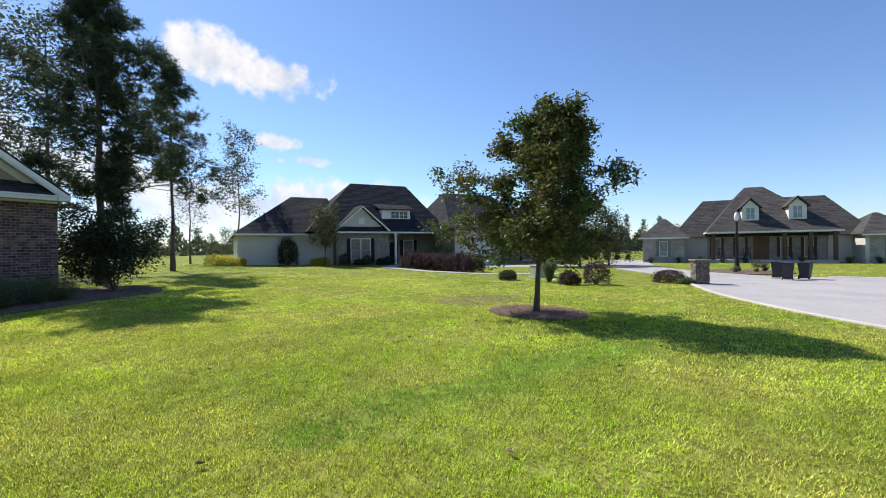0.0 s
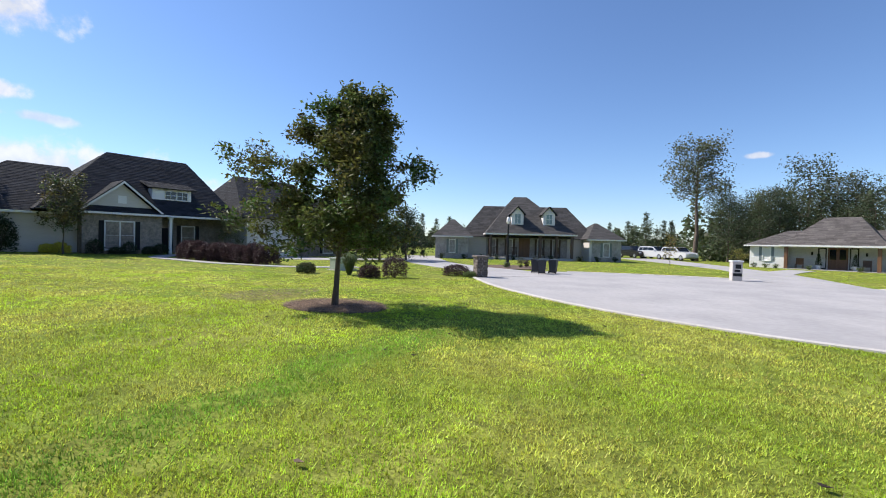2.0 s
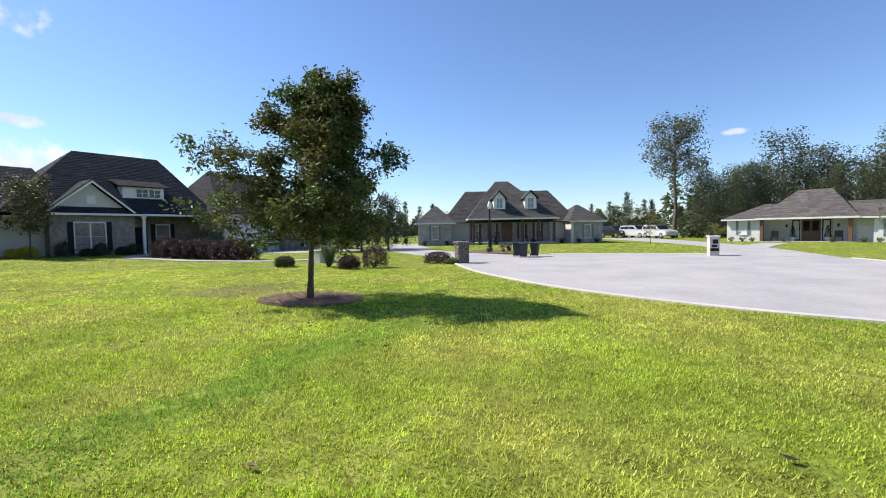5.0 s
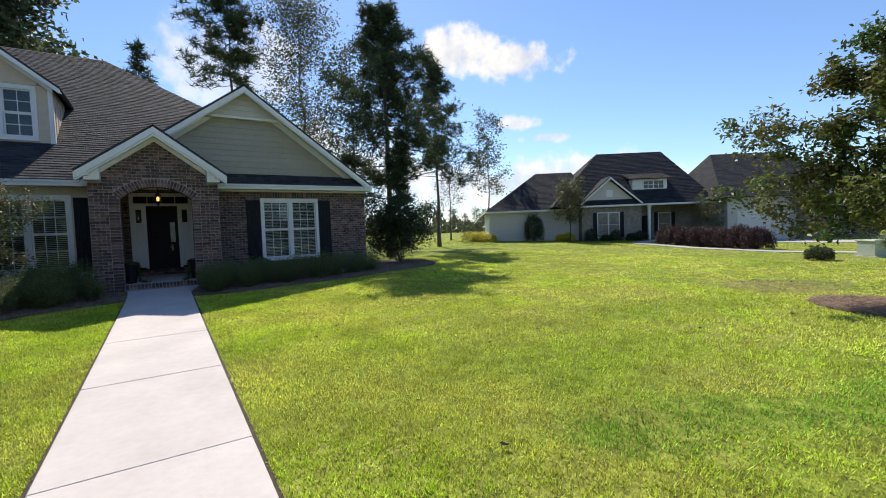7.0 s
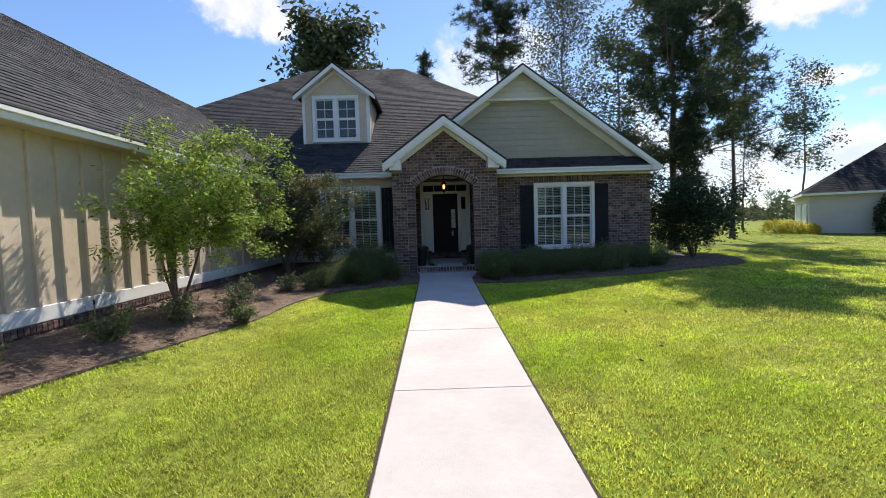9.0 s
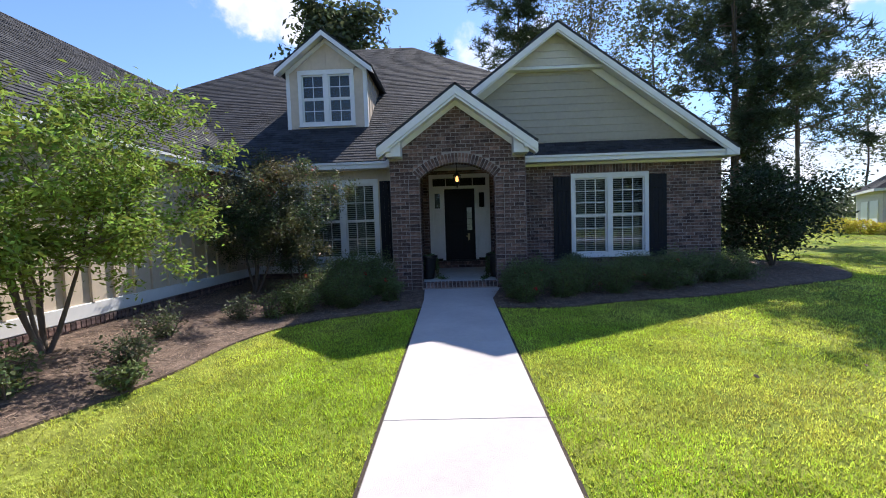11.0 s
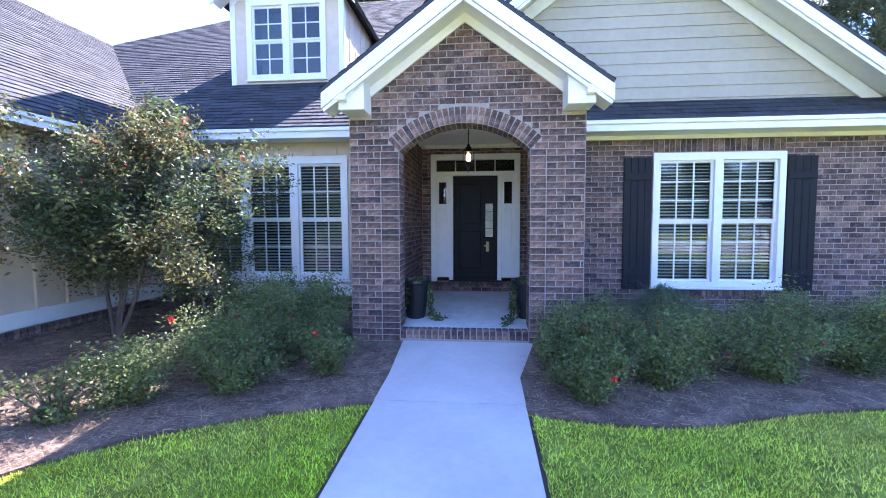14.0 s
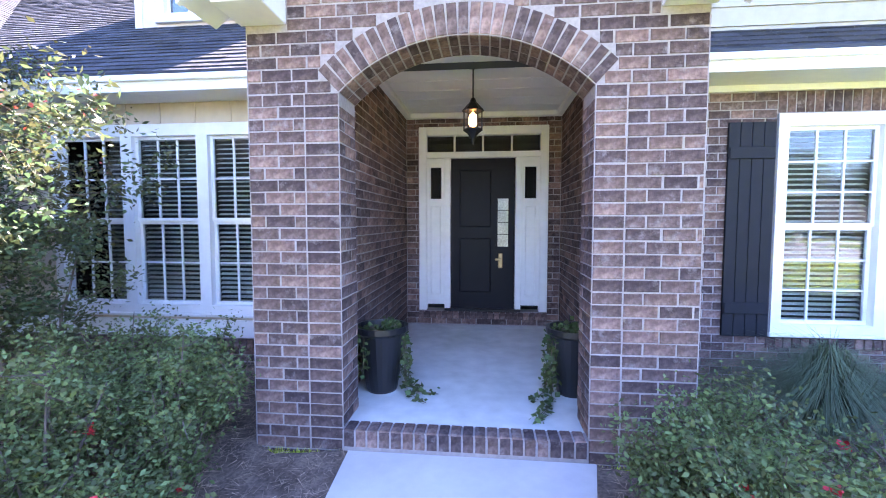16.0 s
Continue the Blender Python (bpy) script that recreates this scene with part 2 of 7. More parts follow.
M_GRASSPLANT = leaf_mat("strap_leaf", (0.11, 0.15, 0.085), 0.4, 0.35)
M_RED = mat("red_bloom", (0.55, 0.012, 0.02), 0.5, island=0.3)
M_PINKRED = mat("crepe_bloom", (0.5, 0.09, 0.06), 0.5, island=0.4, translucent=0.3)


def glass_mat(name, tint=(0.9, 0.95, 0.95), rough=0.0):
    m = bpy.data.materials.new(name)
    m.use_nodes = True
    n, l = m.node_tree.nodes, m.node_tree.links
    n.remove(n["Principled BSDF"])
    t, g_, f, x = (n.new(k) for k in ("ShaderNodeBsdfTransparent", "ShaderNodeBsdfGlossy", "ShaderNodeFresnel", "ShaderNodeMixShader"))
    t.inputs[0].default_value = (*tint, 1)
    g_.inputs["Roughness"].default_value = rough
    f.inputs[0].default_value = 1.45
    l.new(f.outputs[0], x.inputs[0])
    l.new(t.outputs[0], x.inputs[1])
    l.new(g_.outputs[0], x.inputs[2])
    l.new(x.outputs[0], n["Material Output"].inputs[0])
    return m


M_GLASS = glass_mat("window_glass")


def glow_mat(name, col, strength):
    m = bpy.data.materials.new(name)
    m.use_nodes = True
    p = m.node_tree.nodes["Principled BSDF"]
    p.inputs["Base Color"].default_value = (*col, 1)
    p.inputs["Emission Color"].default_value = (*col, 1)
    p.inputs["Emission Strength"].default_value = strength
    return m


M_BULB = glow_mat("warm_bulb", (1.0, 0.45, 0.12), 1.6)

# ---------------------------------------------------------------- building helpers


def part(name, bm, material, parent=None, label="", smooth=False):
    me = bpy.data.meshes.new(name)
    bm.to_mesh(me)
    bm.free()
    me.materials.append(material)
    if smooth:
        me.polygons.foreach_set("use_smooth", [True] * len(me.polygons))
    ob = new(name, me)
    if parent is not None:
        ob.parent = parent
    if label:
        ob["label"] = label
    return ob


def mesh_part(name, verts, faces, material, parent=None, label="", smooth=False):
    me = bpy.data.meshes.new(name)
    me.from_pydata(verts, [], faces)
    me.materials.append(material)
    if smooth:
        me.polygons.foreach_set("use_smooth", [True] * len(me.polygons))
    ob = new(name, me)
    if parent is not None:
        ob.parent = parent
    if label:
        ob["label"] = label
    return ob


def soup(name, verts, n_corner, material, parent=None, label=""):
    """Loose faces from an array of shape (faces, corners, 3), each face an island of its own."""
    verts = np.asarray(verts, dtype=np.float32)
    k = len(verts)
    me = bpy.data.meshes.new(name)
    me.vertices.add(k * n_corner)
    me.vertices.foreach_set("co", verts.reshape(-1))
    me.loops.add(k * n_corner)
    me.loops.foreach_set("vertex_index", np.arange(k * n_corner, dtype=np.int32))
    me.polygons.add(k)
    me.polygons.foreach_set("loop_start", np.arange(0, k * n_corner, n_corner, dtype=np.int32))
    me.update(calc_edges=True)
    me.materials.append(material)
    ob = new(name, me)
    if parent is not None:
        ob.parent = parent
    if label:
        ob["label"] = label
    return ob


def thing(name, m=None, label="", category="", group="", kind=""):
    ob = new(name)
    ob.empty_display_size = 0.2
    if m is not None:
        ob.matrix_world = m
    return tagged(ob, label, category, group, kind)


def box(bm, x0, x1, y0, y1, z0, z1, bevel=0.0, m=None):
    r = bmesh.ops.create_cube(bm, size=1.0)
    vs = r["verts"]
    for v in vs:
        v.co = Vector(((x0 + x1) / 2 + v.co.x * (x1 - x0), (y0 + y1) / 2 + v.co.y * (y1 - y0), (z0 + z1) / 2 + v.co.z * (z1 - z0)))
        if m is not None:
            v.co = m @ v.co
    if bevel:
        es = list({e for v in vs for e in v.link_edges})
        bmesh.ops.bevel(bm, geom=es, offset=bevel, segments=1, affect="EDGES")
    return bm


def boxes(*bs, bevel=0.0):
    bm = bmesh.new()
    for b in bs:
        box(bm, *b, bevel=bevel)
    if not bevel and len(bs) > 1:
        bmesh.ops.remove_doubles(bm, verts=bm.verts, dist=1e-5)
    return bm


def prism(bm, pts, axis, a0, a1):
    """Extrude a polygon in the plane across an axis ('x' or 'y'): pts are (other, z)."""
    f = (lambda a, p: (a, p[0], p[1])) if axis == "x" else (lambda a, p: (p[0], a, p[1]))
    n = len(pts)
    va = [bm.verts.new(f(a0, p)) for p in pts]
    vb = [bm.verts.new(f(a1, p)) for p in pts]
    bm.faces.new(va)
    bm.faces.new(vb[::-1])
    for i in range(n):
        bm.faces.new((va[i], vb[i], vb[(i + 1) % n], va[(i + 1) % n]))
    bmesh.ops.recalc_face_normals(bm, faces=bm.faces)
    return bm


def lathe(bm, profile, seg=20, cx=0.0, cy=0.0, z=0.0):
    rings = []
    for r, h in profile:
        rings.append([bm.verts.new((cx + r * math.cos(a * math.tau / seg), cy + r * math.sin(a * math.tau / seg), z + h)) for a in range(seg)])
    for a, b in zip(rings, rings[1:]):
        for i in range(seg):
            bm.faces.new((a[i], a[(i + 1) % seg], b[(i + 1) % seg], b[i]))
    bm.faces.new(rings[0][::-1])
    bm.faces.new(rings[-1])
    return bm


def ground_z(x, y):
    """The lawn falls gently from the house towards the street and rises again behind."""
    dx, dy = np.maximum(np.asarray(x, float) - 7.0, 0), np.maximum(-np.asarray(y, float), 0)
    z = -0.4 * np.tanh(np.hypot(dx, dy) / 14.0)
    rise = np.clip(np.asarray(y, float), 0, 18) * 0.03 * np.clip((np.asarray(x, float) - 7) / 8, 0, 1)
    z = z + rise
    bank = np.clip((-2.7 - np.asarray(x, float)) / 1.7, 0, 1)       # the bed banks up against the garage wall
    bank = bank * bank * (3 - 2 * bank)
    return z * (1 - bank) + 0.13 * bank


def gz(x, y):
    return float(ground_z(x, y))


def inside(poly, x, y):
    """Which of the points x, y lie in the polygon."""
    x, y = np.asarray(x), np.asarray(y)
    res = np.zeros(x.shape, bool)
    n = len(poly)
    for i in range(n):
        (x1, y1), (x2, y2) = poly[i], poly[(i + 1) % n]
        c = ((y1 > y) != (y2 > y)) & (x < (x2 - x1) * (y - y1) / ((y2 - y1) or 1e-9) + x1)
        res ^= c
    return res


def smooth_outline(pts, sub=5):
    """A closed outline rounded through its points."""
    out, n = [], len(pts)
    for i in range(n):
        p0, p1, p2, p3 = (Vector(pts[(i + k) % n]) for k in (-1, 0, 1, 2))
        for s in range(sub):
            t = s / sub
            out.append(tuple(0.5 * (2 * p1 + (p2 - p0) * t + (2 * p0 - 5 * p1 + 4 * p2 - p3) * t * t + (3 * p1 - p0 - 3 * p2 + p3) * t ** 3)))
    return out


def draped(name, outline, material, lift, edge=0.12, label="", category="", step=0.5):
    """A thin layer that follows the lawn inside an outline."""
    bm = bmesh.new()
    vs = [bm.verts.new((x, y, 0)) for x, y in outline]
    f = bm.faces.new(vs)
    if f.normal.z < 0:
        f.normal_flip()
    xs, ys = [p[0] for p in outline], [p[1] for p in outline]
    for ax, lo, hi in ((0, min(xs), max(xs)), (1, min(ys), max(ys))):
        k = lo + step
        while k < hi:
            co, no = ((k, 0, 0), (1, 0, 0)) if ax == 0 else ((0, k, 0), (0, 1, 0))
            bmesh.ops.bisect_plane(bm, geom=bm.verts[:] + bm.edges[:] + bm.faces[:], plane_co=co, plane_no=no)
            k += step
    bmesh.ops.triangulate(bm, faces=bm.faces)
    for v in bm.verts:
        v.co.z = gz(v.co.x, v.co.y) + lift
    bm.normal_update()
    for fc in bm.faces:
        if fc.normal.z < 0:
            fc.normal_flip()
    rim = [e for e in bm.edges if e.is_boundary]
    ex = bmesh.ops.extrude_edge_only(bm, edges=rim)
    for v in ex["geom"]:
        if isinstance(v, bmesh.types.BMVert):
            v.co.z -= edge
    return tagged(part(name, bm, material), label, category, kind="structure")

# ---------------------------------------------------------------- ground, path, street


def lawn():
    def axis(lo, hi, step, far):
        mid = np.arange(lo, hi + 1e-6, step)
        out = [hi + 1.5 * 1.45 ** k for k in range(1, 20)]
        out = [v for v in out if v < far] + [far]
        neg = [lo - 1.5 * 1.45 ** k for k in range(1, 20)]
        neg = [v for v in neg if v > -far] + [-far]
        return np.array(sorted(neg) + list(mid) + out)
    xs, ys = axis(-8, 44, 0.5, 2500), axis(-46, 24, 0.5, 2500)
    X, Y = np.meshgrid(xs, ys)
    Z = ground_z(X, Y)
    v = np.stack([X, Y, Z], -1).reshape(-1, 3)
    nx = len(xs)
    i = (np.arange(len(ys) - 1)[:, None] * nx + np.arange(nx - 1)[None]).reshape(-1)
    f = np.stack([i, i + 1, i + nx + 1, i + nx], 1)
    ob = mesh_part("ground", v.tolist(), f.tolist(), M_LAWN, smooth=True)
    return tagged(ob, "sunlit green mown lawn falling gently to the street", "lawn", kind="structure")


ground = lawn()

BED_L = smooth_outline([(-0.45, -0.05), (-0.45, -1.0), (-0.47, -1.7), (-0.75, -1.85), (-1.5, -2.15), (-2.4, -2.75), (-2.85, -3.6), (-3.0, -4.9), (-3.35, -6.4),
                        (-3.75, -8.4), (-4.0, -10.5), (-4.93, -11.2), (-4.93, -6), (-4.93, -1.0), (-4.9, 1.6), (-1.2, 1.6), (-1.2, 0.0)], 4)
BED_R = smooth_outline([(0.75, -0.05), (0.75, -1.0), (0.77, -1.75), (1.1, -1.95), (2.0, -2.0), (3.2, -1.65), (4.7, -1.4), (6.4, -0.75), (8.4, 0.1), (9.6, 1.4),
                        (10.2, 3.2), (9.2, 4.6), (7.6, 4.4), (6.8, 3.0), (6.72, 1.7), (1.7, 1.6), (1.68, 0.0)], 4)
BED_T = smooth_outline([(9.75, -11.3), (9.72, -12.5), (10.4, -12.98), (11.3, -12.65), (11.7, -11.7), (11.4, -10.85), (10.5, -10.6)], 4)
PATCH = smooth_outline([(11.6, -8.6), (13.2, -9.0), (13.7, -10.4), (12.4, -10.6), (11.2, -10.2), (10.8, -9.3)], 3)
draped("mulch_bed", BED_L, M_MULCH, 0.03, label="brown pine-straw bed along the tan garage wall", category="flower bed")
draped("mulch_bed", BED_R, M_MULCH, 0.03, label="brown pine-straw bed below the brick front", category="flower bed")
draped("mulch_bed", BED_T, M_MULCH, 0.015, label="round pine-straw mulch ring under the young tree", category="flower bed")

# the front walk, cast in slabs
walkway = thing("front_walk", label="pale broom-finished concrete walk with cut joints", category="walkway", kind="structure")
y_hi = -0.02
for y_lo in [-1.75 - 2.11 * k for k in range(9)]:
    bm = bmesh.new()
    a, b = y_lo + 0.003, y_hi - 0.003
    if y_hi > -0.1:
        box(bm, -0.56, 1.06, -1.15, b, -0.1, 0.0)
        bm.verts.ensure_lookup_table()
        for v in bm.verts:
            if v.co.y < -1.1:
                v.co.x = -0.5 if v.co.x < 0 else 0.805
        box(bm, -0.5, 0.805, a, -1.151, -0.1, 0.0)
    else:
        box(bm, -0.5, 0.805, a, b, -0.1, 0.0, bevel=0.008)
    for v in bm.verts:
        v.co.z += gz(0.1, v.co.y) + 0.035
    part("slab", bm, M_PATH, walkway)
    y_hi = y_lo
bm = bmesh.new()
box(bm, -0.49, 0.795, -20.0, -0.03, -0.12, -0.0045)
bmesh.ops.subdivide_edges(bm, edges=[e for e in bm.edges if abs(e.verts[0].co.y - e.verts[1].co.y) > 1], cuts=40)
for v in bm.verts:
    v.co.z += gz(0.1, v.co.y) + 0.035
part("joint_bed", bm, M_PATH, walkway)

for ex in (-0.535, 0.808):
    bm = bmesh.new()
    box(bm, ex, ex + 0.032, -20.0, -1.9, -0.05, 0.006)
    bmesh.ops.subdivide_edges(bm, edges=[e for e in bm.edges if abs(e.verts[0].co.y - e.verts[1].co.y) > 1], cuts=36)
    for v in bm.verts:
        v.co.z += gz(0.1, v.co.y) + 0.004 * math.sin(v.co.y * 9)
    part("trimmed_edge", bm, M_SOIL, walkway, "dark trimmed soil edge")

# cul-de-sac with a low rolled kerb: near edge, then the far side back to the start
NEAR = [(22.6, -15.75), (20.05, -15.8), (16.7, -16.35), (13.2, -17.55), (10.75, -18.9), (8.8, -20.5), (7.6, -21.9), (6.8, -22.9), (3.6, -27.2), (-14, -52)]
FAR = [(-5, -58), (6.5, -40.5), (9.6, -34.6), (13.6, -32.4), (18.0, -33.3), (22.3, -33.7), (24.3, -31.2), (26.1, -27.2), (26.9, -24.2), (27.4, -20.8), (25.6, -17.2)]
STREET = smooth_outline(NEAR + FAR, 4)
NK = 4 * (len(NEAR) - 2) + 1


def beside(line, d):
    """The same line moved sideways by d."""
    out = []
    for i, p in enumerate(line):
        t = (Vector(line[min(i + 1, len(line) - 1)]) - Vector(line[max(i - 1, 0)])).normalized()
        out.append((p[0] + t.y * d, p[1] - t.x * d))
    return out


STREET_RIM = beside(STREET, 0.17)
if not inside(STREET_RIM, STREET[6][0], STREET[6][1]):
    STREET_RIM = beside(STREET, -0.17)


def strip(name, line, half, material, lift, label, category, sub=8, wid=6):
    """A paved ribbon along a line; half: its half width at each point."""
    pts = []
    n = len(line)
    for i in range(n - 1):
        p0, p1, p2, p3 = (Vector(line[min(max(i + k, 0), n - 1)]) for k in (-1, 0, 1, 2))
        for s in range(sub):
            t = s / sub
            pts.append((0.5 * (2 * p1 + (p2 - p0) * t + (2 * p0 - 5 * p1 + 4 * p2 - p3) * t * t + (3 * p1 - p0 - 3 * p2 + p3) * t ** 3), half[i] * (1 - t) + half[i + 1] * t))
    pts.append((Vector(line[-1]), half[-1]))
    vs, fs = [], []
    for i, (p, h) in enumerate(pts):
        d = (pts[min(i + 1, len(pts) - 1)][0] - pts[max(i - 1, 0)][0]).normalized()
        nrm = Vector((-d.y, d.x))
        for k in range(-1, wid + 2):
            kk = min(max(k, 0), wid)
            q = p + nrm * h * (1 - 2 * kk / wid)
            vs.append((q.x, q.y, gz(q.x, q.y) + (lift if 0 <= k <= wid else -0.1)))
    w = wid + 3
    for i in range(len(pts) - 1):
        for k in range(w - 1):
            fs.append((i * w + k, i * w + k + 1, (i + 1) * w + k + 1, (i + 1) * w + k))
    ob = mesh_part(name, vs, fs, material)
    bm = bmesh.new()
    bm.from_mesh(ob.data)
    bmesh.ops.recalc_face_normals(bm, faces=bm.faces)
    up = sum(f.normal.z for f in bm.faces)
    if up < 0:
        bmesh.ops.reverse_faces(bm, faces=bm.faces)
    bm.to_mesh(ob.data)
    bm.free()
    return tagged(ob, label, category, kind="structure")


draped("road", STREET, M_STREET, 0.02, label="pale grey concrete turning circle of the street", category="street", step=1.2)
strip("driveway", [(22.5, -18.6), (26.5, -17.2), (31, -14.6), (38, -12.4), (52, -11)], [2.6, 2.1, 1.8, 1.8, 1.8], M_STREET, 0.026,
      "long pale concrete driveway to the far house", "driveway")
strip("driveway", [(22.2, -31.6), (29, -35.4), (36, -37.6), (46, -39.2), (62, -41)], [2.6, 1.7, 1.6, 2.2, 3.0], M_STREET, 0.026,
      "pale concrete driveway with parked white cars", "driveway")
strip("driveway", [(30.5, -36.2), (34, -40), (37.5, -44)], [1.2, 0.9, 0.9], M_STREET, 0.03, "pale concrete walk to the white house", "walkway")


def kerb(line):
    """A low rolled kerb along a line, its face towards the street."""
    side = 1 if inside(STREET_RIM, *beside(line, 0.05)[len(line) // 2]) and not inside(STREET, *beside(line, 0.05)[len(line) // 2]) else -1
    prof = [(-0.02, -0.1), (-0.02, 0.03), (0.06, 0.05), (0.14, 0.055), (0.18, 0.035), (0.19, -0.1)]
    runs = [beside(line, side * o) for o, _ in prof]
    bm = bmesh.new()
    rows = [[bm.verts.new((r[i][0], r[i][1], gz(*r[i]) + h)) for r, (_, h) in zip(runs, prof)] for i in range(len(line))]
    for p, q in zip(rows, rows[1:]):
        for k in range(len(prof) - 1):
            bm.faces.new((p[k], p[k + 1], q[k + 1], q[k]))
    bmesh.ops.recalc_face_normals(bm, faces=bm.faces)
    return tagged(part("kerb", bm, M_KERB), "low rolled concrete kerb round the turning circle", "kerb", kind="structure")


kerb(STREET[2:NK])
kerb(STREET[4 * len(NEAR):4 * (len(NEAR) + 5) - 1])
kerb(STREET[4 * (len(NEAR) + 6):4 * (len(NEAR) + 9)])
bm = boxes((16.9, 17.75, -24.55, -24.2, -0.385, -0.366))
tagged(part("storm_drain", bm, M_EDGE), "dark iron storm drain in the street", "drain", kind="structure")

# ---------------------------------------------------------------- brickwork
COURSE, BR_L, JOINT = 0.0794, 0.2032, 0.010
brick_cache = {}


def brick_faces(w, h):
    a, b = w / 2, h / 2
    c = 0.004
    v = []
    for d, e in ((0.02, 0.0), (-0.0005, 0.0), (-0.0045, c)):
        v += [(-a + e, d, -b + e), (a - e, d, -b + e), (a - e, d, b - e), (-a + e, d, b - e)]
    f = [(8, 9, 10, 11)]
    for s in (0, 4):
        for i in range(4):
            j = (i + 1) % 4
            f.append((s + i, s + j, s + 4 + j, s + 4 + i))
    return v, f


def brick_mesh(w, h):
    key = (round(w * 200), round(h * 200))
    if key not in brick_cache:
        me = bpy.data.meshes.new("brick")
        v, f = brick_faces(key[0] / 200, key[1] / 200)
        me.from_pydata(v, [], f)
        me.materials.append(M_BRICK)
        brick_cache[key] = me
    return brick_cache[key]


pending_bricks = []          # the single bricks, linked last


def lay(parent, places, singles=300, rest="brickwork"):
    """places: (matrix, width, height). The first ones become bricks of their own, the rest one mesh."""
    for m, w, h in places[:singles]:
        pending_bricks.append((parent, m, w, h))
    if len(places) > singles:
        vs, fs = [], []
        for m, w, h in places[singles:]:
            v, f = brick_faces(w, h)
            o = len(vs)
            vs += [tuple(m @ Vector(p)) for p in v]
            fs += [tuple(i + o for i in q) for q in f]
        tagged(mesh_part(rest, vs, fs, M_BRICK_J, parent), kind="stuff")


def wall_matrix(origin, u):
    u = Vector((u[0], u[1], 0)).normalized()
    inward = Vector((-u.y, u.x, 0))
    return Matrix(((u.x, inward.x, 0, origin[0]), (u.y, inward.y, 0, origin[1]), (0, 0, 1, origin[2]), (0, 0, 0, 1)))


def courses(frame_m, z0, z1, spans, seed=0, jamb=()):
    """Running bond; spans(z) gives the (u0, u1) stretches of a course; jamb stretches take one brick each."""
    rng = random.Random(seed)
    out = []
    n = int((z1 - z0) / COURSE)
    for i in range(n):
        z = z0 + (i + 0.5) * COURSE
        off = (i % 2) * BR_L / 2 + rng.uniform(-0.006, 0.006)
        for a, b in spans(z):
            if any(abs(a - ja) < 0.004 and abs(b - jb) < 0.004 for ja, jb in jamb):
                cuts = [a, b]
            else:
                k = math.floor((a - off) / BR_L)
                cuts = [a] + [off + j * BR_L for j in range(k, k + 200) if a + 0.035 < off + j * BR_L < b - 0.035] + [b]
            for p, q in zip(cuts, cuts[1:]):
                w = q - p - JOINT
                if w > 0.02:
                    out.append((frame_m @ Matrix.Translation(((p + q) / 2 + rng.uniform(-.002, .002), rng.uniform(-.003, .002), z + rng.uniform(-.0015, .0015)))
                                @ Matrix.Rotation(rng.uniform(-.010, .010), 4, "Y"), w - rng.uniform(-.001, .003), COURSE - JOINT - rng.uniform(-.001, .002)))
    return out


def rowlocks(frame_m, u0, u1, z0, h, proud=0.0, gap=JOINT):
    out = []
    n = max(1, round((u1 - u0) / 0.079))
    w = (u1 - u0) / n
    for i in range(n):
        m = frame_m @ Matrix.Translation((u0 + (i + 0.5) * w, -proud, z0 + h / 2))
        out.append((m, w - gap, h - 0.006))
    return out


# ---------------------------------------------------------------- roofs


